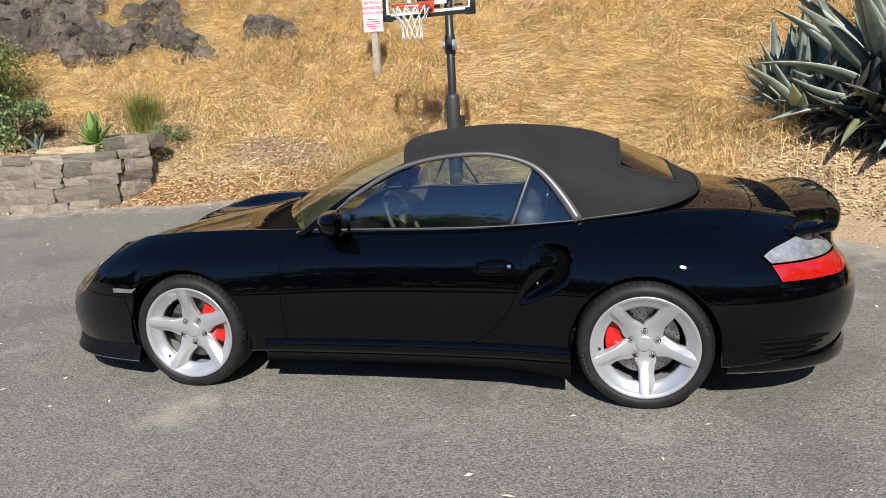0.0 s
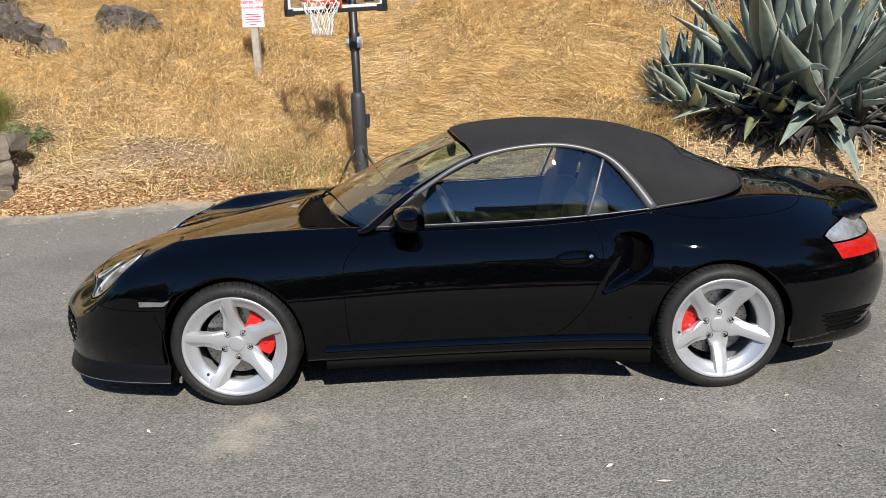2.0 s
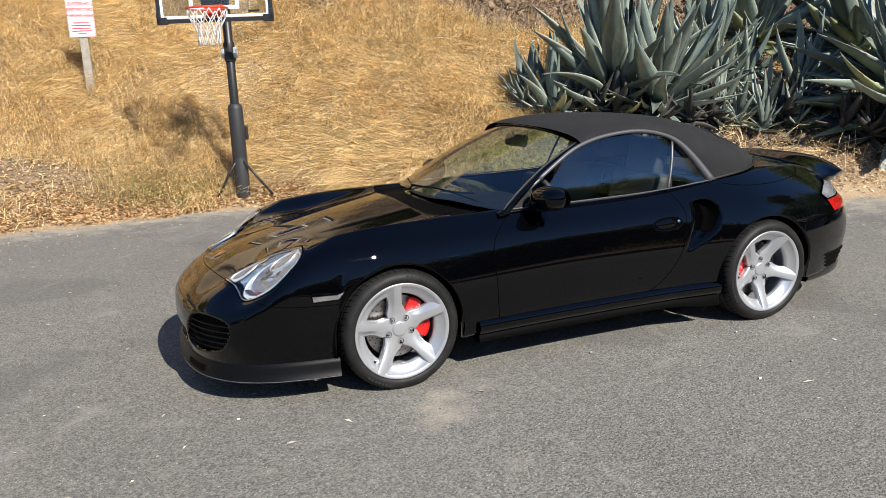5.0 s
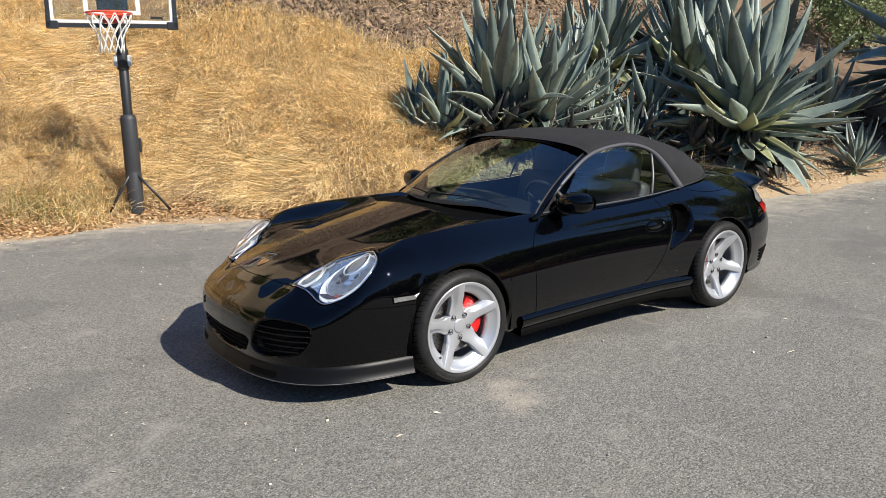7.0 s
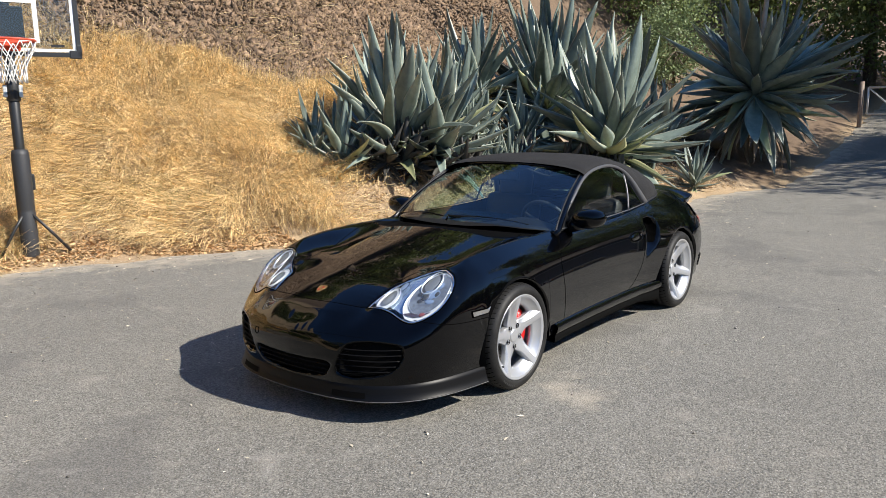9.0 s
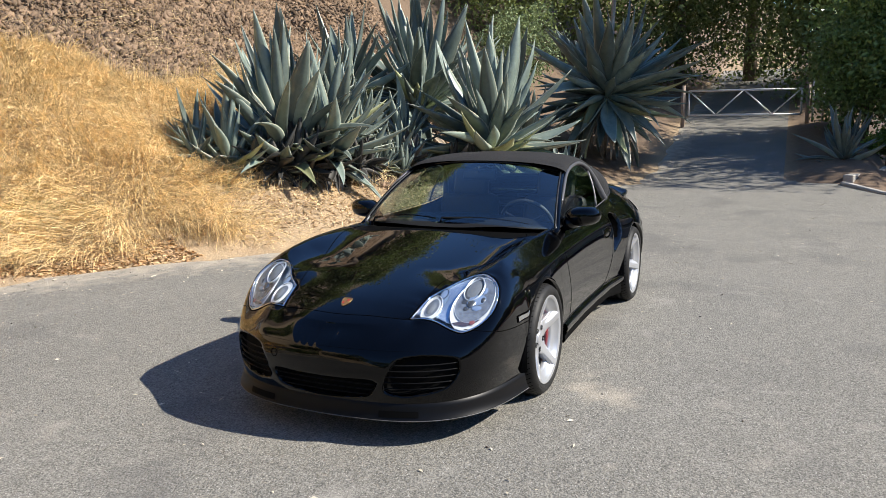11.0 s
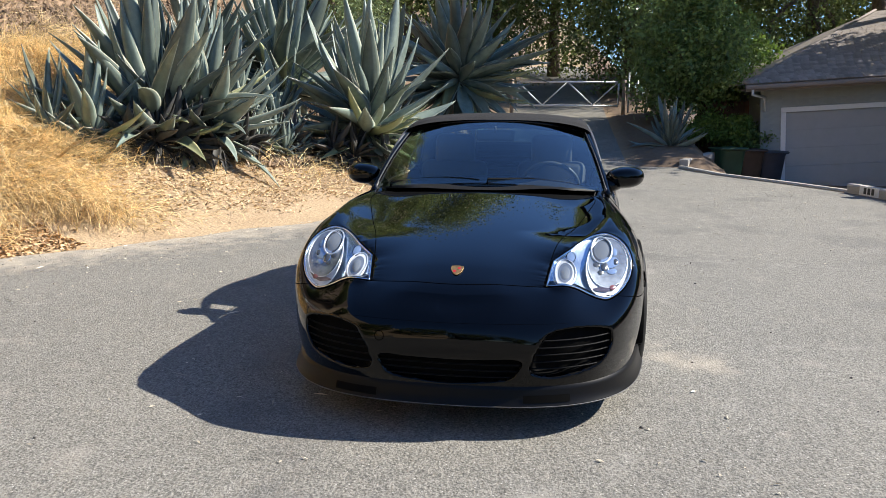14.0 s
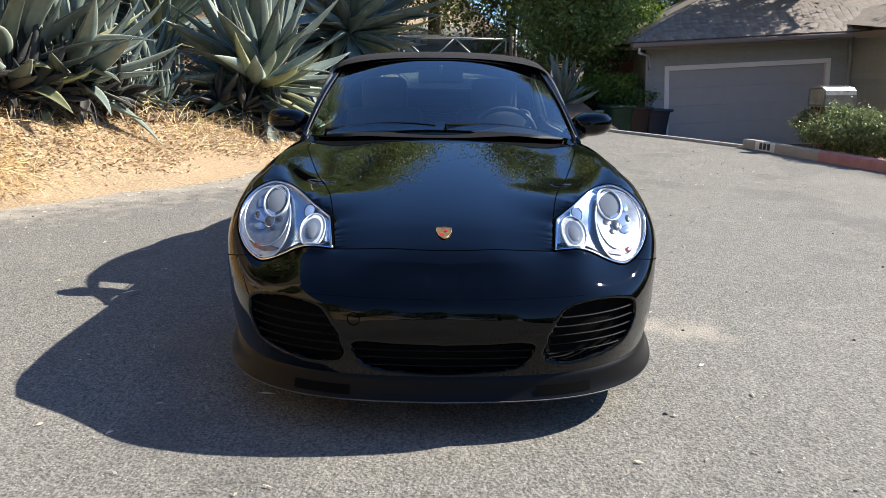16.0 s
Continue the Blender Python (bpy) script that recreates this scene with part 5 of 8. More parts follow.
def spoked_wheel(name, depth, lip_out):
    """A five-spoke wheel with tyre; depth: how far the barrel goes in; the lip stands at y = -lip_out from the hub's face."""
    L = -lip_out
    ring = [(0.2265, L + 0.004), (0.238, L - 0.004), (0.243, L - 0.003), (0.243, L + 0.010), (0.232, L + 0.02), (0.228, L + 0.06), (0.215, L + 0.10), (0.212, depth)]
    inner = [(0.2265, L + 0.004), (0.222, L + 0.010), (0.208, L + 0.026), (0.192, L + 0.036), (0.183, L + 0.042), (0.180, L + 0.06), (0.196, L + 0.085), (0.214, L + 0.105)]
    v, f = revolve(ring, 80)
    rim = mesh(name, [(p[0] * WIDEN, p[1], p[2] * WIDEN) for p in v], f, ALLOY, None)
    v, f = revolve(inner, 80)
    mesh("rim_dish", v, [q[::-1] for q in f], ALLOY, rim)
    # each spoke: a flat face with a crease, one steep flank and one broad flank falling to the dish
    rs = np.array([0.030, 0.055, 0.075, 0.088, 0.100, 0.115, 0.132, 0.150, 0.168, 0.184, 0.198, 0.212, 0.224, 0.233])
    yy = np.interp(rs, [0.03, 0.075, 0.12, 0.18, 0.233], [0.0, 0.0, -0.25 * lip_out, -0.70 * lip_out, L - 0.001])
    face = np.interp(rs, [0.03, 0.08, 0.12, 0.19, 0.233], [0.034, 0.030, 0.0185, 0.0180, 0.0190])
    wide = np.interp(rs, [0.03, 0.07, 0.088, 0.12, 0.15, 0.18, 0.20, 0.233], [0.034, 0.054, 0.052, 0.043, 0.042, 0.049, 0.058, 0.064])
    steep = np.interp(rs, [0.03, 0.07, 0.09, 0.12, 0.18, 0.20, 0.233], [0.034, 0.043, 0.036, 0.0235, 0.0230, 0.026, 0.031])
    drop = np.interp(rs, [0.03, 0.075, 0.12, 0.18, 0.233], [0.001, 0.004, 0.012, 0.021, 0.025])
    for k in range(5):
        a0 = 2 * math.pi * k / 5 + math.pi / 2
        strips = {"spoke": [], "spoke_flank": [], "spoke_edge": []}
        for r, y, fw, ww, st, dr in zip(rs, yy, face, wide, steep, drop):
            ca, sa = math.cos(a0 + 0.10 * (r - 0.03)), math.sin(a0 + 0.10 * (r - 0.03))
            at = lambda off, deep: (r * ca - off * sa, y + deep, r * sa + off * ca)
            strips["spoke"].append([at(-fw - 0.001, 0.0012), at(-fw + 0.002, 0), at(0, -0.0006), at(fw - 0.002, 0), at(fw + 0.001, 0.0012)])
            n_ = 6
            strips["spoke_flank"].append([at(fw + 0.0008 + (ww - fw) * q / n_, 0.001 + dr * math.sin(q / n_ * math.pi / 2) ** 1.2) for q in range(n_ + 1)] + [at(ww + 0.003, dr + 0.006), at(ww + 0.002, dr + 0.030)])
            strips["spoke_edge"].append([at(-st - 0.001, dr * 0.8 + 0.030), at(-st - 0.002, dr * 0.8 + 0.004), at(-st, dr * 0.7), at(-(st + fw) / 2, dr * 0.35), at(-fw - 0.0008, 0.001)])
        top = None
        for nm, rows_ in strips.items():
            cross = len(rows_[0])
            ob = mesh(nm, [p for row in rows_ for p in row], grid_faces(len(rs), cross, flip=False), ALLOY, top or rim)
            top = top or ob
    v, f = revolve([(0.0, -0.004), (0.030, -0.0035), (0.038, 0.0), (0.060, 0.001), (0.074, 0.006), (0.082, 0.02)], 40)
    mesh("hub", v, f, ALLOY, rim)
    v, f = revolve([(0.0, -0.0065), (0.030, -0.0060), (0.037, -0.0045), (0.039, 0.001)], 32)
    mesh("centre_cap", v, f, ALLOY, rim, "silver centre cap")
    for k in range(5):
        a = 2 * math.pi * (k + 0.5) / 5 + math.pi / 2
        cx, cz = 0.062 * math.cos(a), 0.062 * math.sin(a)
        v, f = revolve([(0.0145, -0.0040), (0.0130, 0.002), (0.0, 0.003)], 16)
        mesh("bolt_recess", [(p[0] + cx, p[1], p[2] + cz) for p in v], f, SEAM, rim)
        v, f = revolve([(0.0, -0.006), (0.006, -0.0055), (0.0075, -0.002), (0.008, 0.002)], 10)
        mesh("wheel_bolt", [(p[0] + cx, p[1], p[2] + cz) for p in v], f, LAMP_DARK, rim)
    R, W = TYRE_R, L
    prof = [(0.246, W + 0.006), (0.2515, W - 0.001), (0.258, W - 0.008), (0.270, W - 0.011), (0.284, W - 0.009), (0.296, W - 0.001), (0.304, W + 0.010), (R - 0.002, W + 0.028), (R, W + 0.042)]
    width = depth - W
    grooves = [0.25, 0.42, 0.58, 0.75]
    for g in grooves:
        y = W + width * g
        prof += [(R, y - 0.006), (R - 0.007, y - 0.004), (R - 0.007, y + 0.004), (R, y + 0.006)]
    prof += [(R, depth - 0.035), (R - 0.006, depth - 0.01), (0.28, depth + 0.010), (0.25, depth + 0.004), (0.214, depth - 0.01)]
    v, f = revolve(prof, 96)
    tyre = mesh("tyre", v, [q[::-1] for q in f], RUBBER, rim, "black low-profile road tyre")
    n = 60
    for k in range(1):
        verts, faces = [], []
        for i in range(n):
            a = 2 * math.pi * i / n
            for (r, y), da in zip(((R - 0.001, W + 0.032), (R + 0.0006, W + 0.060), (0.305, W + 0.012)), (0.02, 0.05, 0.0)):
                for e in (-0.007, 0.007):
                    verts.append(((r + 0.0004) * math.cos(a + da + e), y - 0.0004, (r + 0.0004) * math.sin(a + da + e)))
            o = 6 * i
            faces += [(o, o + 1, o + 3, o + 2), (o, o + 4, o + 5, o + 1)]
        mesh("tread_pattern", verts, faces, SEAM, tyre, smooth=False)
    for r0, da, span in ((0.283, 0.9, 0.55), (0.283, 3.9, 0.5)):
        for i in range(7):
            a = da + span * i / 7
            p = [((r0 + dr) * math.cos(a + e), W - 0.0098, (r0 + dr) * math.sin(a + e)) for dr, e in ((-0.006, 0), (0.007, 0), (0.007, span / 11), (-0.006, span / 11))]
            mesh("sidewall_mark", p, [(0, 1, 2, 3)], SIDEWALL, tyre, smooth=False)
    disc = [(0.075, 0.055), (0.160, 0.055), (0.160, 0.083), (0.075, 0.083)]
    v, f = revolve(disc, 64)
    rotor = mesh("brake_disc", v, f, DISC, rim, "drilled steel brake disc", smooth=False)
    verts, faces = [], []
    for ringr, cnt, ph in ((0.098, 24, 0), (0.116, 24, 0.13), (0.134, 24, 0.26), (0.150, 24, 0.05)):
        for i in range(cnt):
            a = 2 * math.pi * i / cnt + ph
            c = (ringr * math.cos(a), 0.0542, ringr * math.sin(a))
            o = len(verts)
            verts += [(c[0] + 0.0035 * math.cos(b), c[1], c[2] + 0.0035 * math.sin(b)) for b in np.linspace(0, 2 * math.pi, 8, endpoint=False)]
            faces.append(tuple(range(o, o + 8)))
    tagged(mesh("drilling", verts, faces, SEAM, rotor, smooth=False), kind="stuff")
    v, f = revolve([(0.0, 0.05), (0.078, 0.05), (0.078, 0.09)], 32)
    mesh("disc_bell", v, f, DISC, rim)
    # added disc, near-black in place of the shade behind the spokes
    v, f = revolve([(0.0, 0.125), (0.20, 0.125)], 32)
    mesh("inner_shadow_plate", v, f, DARK, rim, "near-black sheet for the shade behind the spokes")
    bm = bmesh.new()
    bmesh.ops.create_icosphere(bm, subdivisions=2, radius=0.007)
    bmesh.ops.translate(bm, verts=bm.verts, vec=(-0.150, L + 0.026, -0.132))
    part("valve", bm, TRIM, rim, smooth=True)
    return rim


SIDEWALL = material("tyre_lettering", (0.018, 0.018, 0.018), 0.55)


def caliper(angle, parent):
    """A red caliper over the disc's edge, at an angle about the hub."""
    verts, prof = [], [(0.088, 0.035), (0.155, 0.028), (0.178, 0.032), (0.180, 0.10), (0.088, 0.10)]
    n = 16
    for i in range(n):
        a = angle - 0.78 + 1.56 * i / (n - 1)
        trim = 0.012 * abs(2 * i / (n - 1) - 1) ** 4
        for r, y in prof:
            verts.append(((r - trim) * math.cos(a), y, (r - trim) * math.sin(a)))
    f = grid_faces(n, len(prof), close=True)
    f += [tuple(range(5)), tuple(range((n - 1) * 5, n * 5))[::-1]]
    c = mesh("brake_caliper", verts, f, RED, parent, "red brake caliper", smooth=False)
    for k in (-0.3, 0.3):
        v, fc = revolve([(0.0, 0.024), (0.018, 0.025), (0.024, 0.032), (0.024, 0.05)], 20)
        r = 0.132
        mesh("piston_boss", [(p[0] + r * math.cos(angle + k), p[1], p[2] + r * math.sin(angle + k)) for p in v], fc, RED, c)


for xa, hub_y, lip_out, depth, cal in ((AXLE_F, 0.790, 0.050, 0.160, 0.32), (AXLE_R, 0.820, 0.066, 0.215, math.pi - 0.15)):
    for side in (-1, 1):
        w = spoked_wheel("wheel", depth, lip_out)
        w.parent = car
        tagged(w, "silver five-spoke alloy wheel")
        ang = cal if side < 0 else math.pi - cal
        caliper(ang, w)
        turn = 0 if side < 0 else math.pi
        spin = {(-1, AXLE_F): -0.05, (-1, AXLE_R): 0.64, (1, AXLE_F): 0.5, (1, AXLE_R): 0.9}[(side, xa)]
        w.matrix_basis = Matrix.Translation((xa, side * hub_y, HUB_Z)) @ Matrix.Rotation(turn, 4, "Z")
        for ch in w.children:
            if ch.name.startswith("brake_caliper") is False:
                k_ = 1.0 if ch.name.startswith("tyre") else WIDEN
                ch.matrix_basis = Matrix.Rotation(spin, 4, "Y") @ Matrix.Diagonal((k_, 1, k_, 1))
    # wheel-arch liners
    for side in (-1, 1):
        verts, n = [], 30
        for i in range(n):
            a = -0.25 + (math.pi + 0.5) * i / (n - 1)
            for r, y in ((0.347, 0.83 if xa < 0 else 0.87), (0.362, 0.80), (0.365, 0.50), (0.10, 0.49)):
                verts.append((xa + r * math.cos(a), side * y, HUB_Z + r * math.sin(a)))
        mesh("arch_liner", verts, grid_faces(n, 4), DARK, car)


# cabin: floor, dashboard, seats, wheel
def cabin():
    bm = bmesh.new()
    box(bm, (-1.95, -0.60, 0.165), (1.95, 0.60, 0.19), 0.01)
    part("floor_pan", bm, DARK, car)
    bm = bmesh.new()
    box(bm, (-0.40, -0.70, 0.22), (1.0, 0.70, 0.30), 0.02)
    box(bm, (0.98, -0.68, 0.25), (1.05, 0.68, 0.86), 0.02)
    box(bm, (-0.62, -0.70, 0.25), (-0.52, 0.70, 0.80), 0.02)
    part("cabin_tub", bm, DARK, car)
    rows = []
    for x, dz in ((-0.74, 0.006), (-0.60, 0.008), (-0.45, 0.006), (-0.36, -0.002), (-0.27, -0.03), (-0.22, -0.09), (-0.24, -0.22), (-0.34, -0.36)):
        for y in np.linspace(-0.655, 0.655, 31):
            hump = 0.040 * math.exp(-(((y + 0.36) / 0.20) ** 2)) * (1 if -0.42 < x and dz > -0.1 else 0.2)
            xd = max(x, -0.74 + 0.275 * (abs(y) / 0.675) ** 2.2)
            rows.append((xd, y, min(top_z(max(x, -0.8), abs(y) * 0.95), 0.865) + dz + hump - 0.020))
    mesh("dashboard", rows, grid_faces(8, 31, flip=True), DASH, car, "black dashboard")
    for side in (-1, 1):
        v = [(x, side * (0.685 - 0.06 * (z < 0.8)), z) for z in (0.842, 0.80, 0.55, 0.28) for x in np.linspace(-0.5, 0.95, 12)]
        mesh("door_card", v, grid_faces(4, 12, flip=side > 0), LEATHER, car)
    for y in (-0.36, 0.36):
        bm = bmesh.new()
        box(bm, (0.02, y - 0.25, 0.34), (0.56, y + 0.25, 0.50), 0.06, segments=3)
        seat = part("seat", bm, LEATHER, car, "black leather sports seat", smooth=True)
        bm = bmesh.new()
        tilt = pose(0.52, y, 0.46, 0, 14, 0)
        box(bm, (-0.07, -0.25, 0), (0.07, 0.25, 0.48), 0.06, tilt, 3)
        part("backrest", bm, LEATHER, seat, smooth=True)
        bm = bmesh.new()
        box(bm, (-0.055, -0.15, 0.44), (0.055, 0.15, 0.68), 0.05, tilt, 3)
        part("headrest", bm, LEATHER, seat, smooth=True)
    ring = [pose(-0.08, -0.36, 0.80, 0, 64, 0) @ Vector((0.185 * math.cos(a), 0.185 * math.sin(a), 0)) for a in np.linspace(0, 2 * math.pi, 40, endpoint=False)]
    tv, tf = tube(ring, 0.015, 8, closed=True)
    sw = mesh("steering_wheel", tv, tf, LEATHER, car, "three-spoke steering wheel")
    for a in (0.0, 2.1, 4.2):
        m = pose(-0.08, -0.36, 0.80, 0, 64, 0)
        tv, tf = tube([m @ Vector((0, 0, -0.02)), m @ Vector((0.18 * math.cos(a), 0.18 * math.sin(a), 0))], [0.03, 0.014], 8, flat=0.5)
        mesh("spoke", tv, tf, LEATHER, sw)
    bm = bmesh.new()
    box(bm, (-0.02, -0.125, -0.038), (0.02, 0.125, 0.038), 0.018, pose(-0.07, 0, 1.135, 0, 10, 0), 3)
    rv = part("rear_view_mirror", bm, TRIM, car, "black rear-view mirror", smooth=True)
    tv, tf = tube([(-0.10, 0, 1.195), (-0.075, 0, 1.14)], 0.008, 8)
    mesh("stem", tv, tf, TRIM, rv)
    # roll hoop panel and parcel shelf
    bm = bmesh.new()
    box(bm, (0.80, -0.62, 0.80), (1.00, 0.62, 0.86), 0.02)
    part("rear_shelf", bm, LEATHER, car)


cabin()
# exhaust tips
for side in (-1, 1):
    v, f = revolve([(0.030, 0.0), (0.042, 0.0), (0.043, 0.01), (0.043, 0.12), (0.030, 0.12)], 24, "x")
    mesh("exhaust_tip", [(2.06 - p[0], side * 0.54 + p[1], 0.275 + p[2] * 0.85) for p in v], f, CHROME, car, "chrome oval exhaust tip")
# ---- vegetation helpers ----
def leaf_material(name, base, second, rough=0.5, through_light=0.3, island=0.35, per_object=0.0, spec=0.35):
    m = material(name, base, rough, second=second, scale=2.2, amount=0.9, island=island, per_object=per_object, spec=spec)
    n, l = m.node_tree.nodes, m.node_tree.links
    p, out = n["Principled BSDF"], n["Material Output"]
    tr, mix = n.new("ShaderNodeBsdfTranslucent"), n.new("ShaderNodeMixShader")
    l.new(p.inputs["Base Color"].links[0].from_socket, tr.inputs["Color"])
    mix.inputs[0].default_value = through_light
    l.new(p.outputs[0], mix.inputs[1])
    l.new(tr.outputs[0], mix.inputs[2])
    l.new(mix.outputs[0], out.inputs["Surface"])
    return m


def fast_mesh(name, verts, polys, mat, parent=None, label=""):
    """A mesh from arrays: verts (n, 3) and polys (m, k)."""
    me = bpy.data.meshes.new(name)
    verts, polys = np.asarray(verts, np.float32), np.asarray(polys, np.int32)
    me.vertices.add(len(verts))
    me.vertices.foreach_set("co", verts.ravel())
    me.loops.add(polys.size)
    me.loops.foreach_set("vertex_index", polys.ravel())
    me.polygons.add(len(polys))
    me.polygons.foreach_set("loop_start", np.arange(0, polys.size, polys.shape[1], dtype=np.int32))
    me.update(calc_edges=True)
    me.materials.append(mat)
    ob = new(name, me)
    ob.parent = parent
    if label:
        tagged(ob, label)
    return ob


STRAW = leaf_material("dry_straw", (0.66, 0.46, 0.19), (0.98, 0.80, 0.47), 0.5, 0.2, 0.5)
STRAW_PALE = leaf_material("pale_straw", (0.86, 0.70, 0.40), (0.64, 0.45, 0.20), 0.6, 0.25, 0.5)
# brown straw that carries the shade between clumps in its colour
THATCH = leaf_material("shade_brown_straw", (0.26, 0.165, 0.075), (0.46, 0.31, 0.14), 0.7, 0.15, 0.5)
GREEN_GRASS = leaf_material("green_grass", (0.16, 0.20, 0.05), (0.40, 0.36, 0.12), 0.5, 0.3, 0.35)
CHIPS = material("leaf_litter", (0.47, 0.32, 0.175), 0.85, second=(0.62, 0.47, 0.29), scale=3, amount=1.0, island=0.45)
RED_CHIPS = material("fallen_leaves", (0.48, 0.28, 0.125), 0.8, second=(0.60, 0.43, 0.24), scale=3, amount=1.0, island=0.45)
OAK = leaf_material("dark_oak_leaves", (0.135, 0.18, 0.055), (0.25, 0.29, 0.10), 0.45, 0.42, 0.45)
LIME = leaf_material("bright_leaves", (0.13, 0.21, 0.04), (0.20, 0.28, 0.06), 0.45, 0.35, 0.4)
LAUREL = leaf_material("laurel_leaves", (0.13, 0.21, 0.06), (0.25, 0.335, 0.12), 0.35, 0.35, 0.4)
ROSEMARY = leaf_material("grey_green_shrub", (0.14, 0.19, 0.08), (0.25, 0.30, 0.14), 0.5, 0.25, 0.4)
BARK = material("tree_bark", (0.12, 0.085, 0.06), 0.9, second=(0.20, 0.155, 0.115), scale=5, grain=0.4, grain_scale=40, bump=0.02, bump_scale=25)
rng = np.random.default_rng(7)


def blades(x, y, z, length, width, heading, lift, droop, mat, name, label, category):
    """Grass blades: each a bent, tapered strip of three cross-lines, all in one mesh."""
    n = len(x)
    ch, sh = np.cos(heading), np.sin(heading)
    cl, sl = np.cos(lift), np.sin(lift)
    verts = np.zeros((n, 5, 3), np.float32)
    base = np.stack([x, y, z], 1)
    d1 = np.stack([ch * cl, sh * cl, sl], 1)
    l2 = lift - droop
    d2 = np.stack([ch * np.cos(l2), sh * np.cos(l2), np.sin(l2)], 1)
    tw = rng.uniform(-0.8, 0.8, n)
    side = np.stack([-sh * np.cos(tw), ch * np.cos(tw), np.sin(tw)], 1) * (width[:, None] / 2)
    mid = base + d1 * (length * 0.5)[:, None]
    tip = mid + d2 * (length * 0.5)[:, None]
    verts[:, 0], verts[:, 1] = base - side, base + side
    verts[:, 2], verts[:, 3] = mid - side * 0.8, mid + side * 0.8
    verts[:, 4] = tip
    o = np.arange(n)[:, None] * 5
    tris = np.concatenate([o + [0, 1, 3], o + [0, 3, 2], o + [2, 3, 4]])
    return tagged(fast_mesh(name, verts.reshape(-1, 3), tris, mat), label, category, kind="stuff")


def scatter(n, x0, x1, s0, s1, density):
    """Random places on the bank, s metres up from the asphalt, kept by density(x, s, y)."""
    x = rng.uniform(x0, x1, n)
    s = rng.uniform(s0, s1, n)
    y = edge_y(x) + s
    keep = rng.uniform(0, 1, n) < density(x, s, y)
    return x[keep], y[keep]


AGAVES = [(4.15, 4.40), (7.2, 2.7), (8.3, 4.5), (6.0, 4.7)]


def bare(x, y):
    """How much of the bank is bare earth: the mound, the ground under the agaves and the sandy margin."""
    m = np.exp(-(((x + 3.7) / 1.05) ** 2 + ((y - 6.15) / 0.50) ** 2)) * 1.6
    for cx, cy in AGAVES:
        m = np.maximum(m, smooth(1.7, 1.0, np.hypot(x - cx, y - cy)))
    s = y - edge_y(x)
    m = np.maximum(m, smooth(1.9, 2.7, x) * smooth(2.3, 1.4, s))
    m = np.maximum(m, smooth(4.0, 5.0, x) * smooth(4.4, 3.0, s))
    m = np.maximum(m, smooth(-4.9, -5.5, x) * smooth(2.6, 1.6, s))
    m = np.maximum(m, 0.72 * smooth(-2.2, -3.2, x) * smooth(1.9, 1.0, s))
    scree = cut_bank(x, s)
    return np.clip(np.maximum(m, scree), 0, 1)


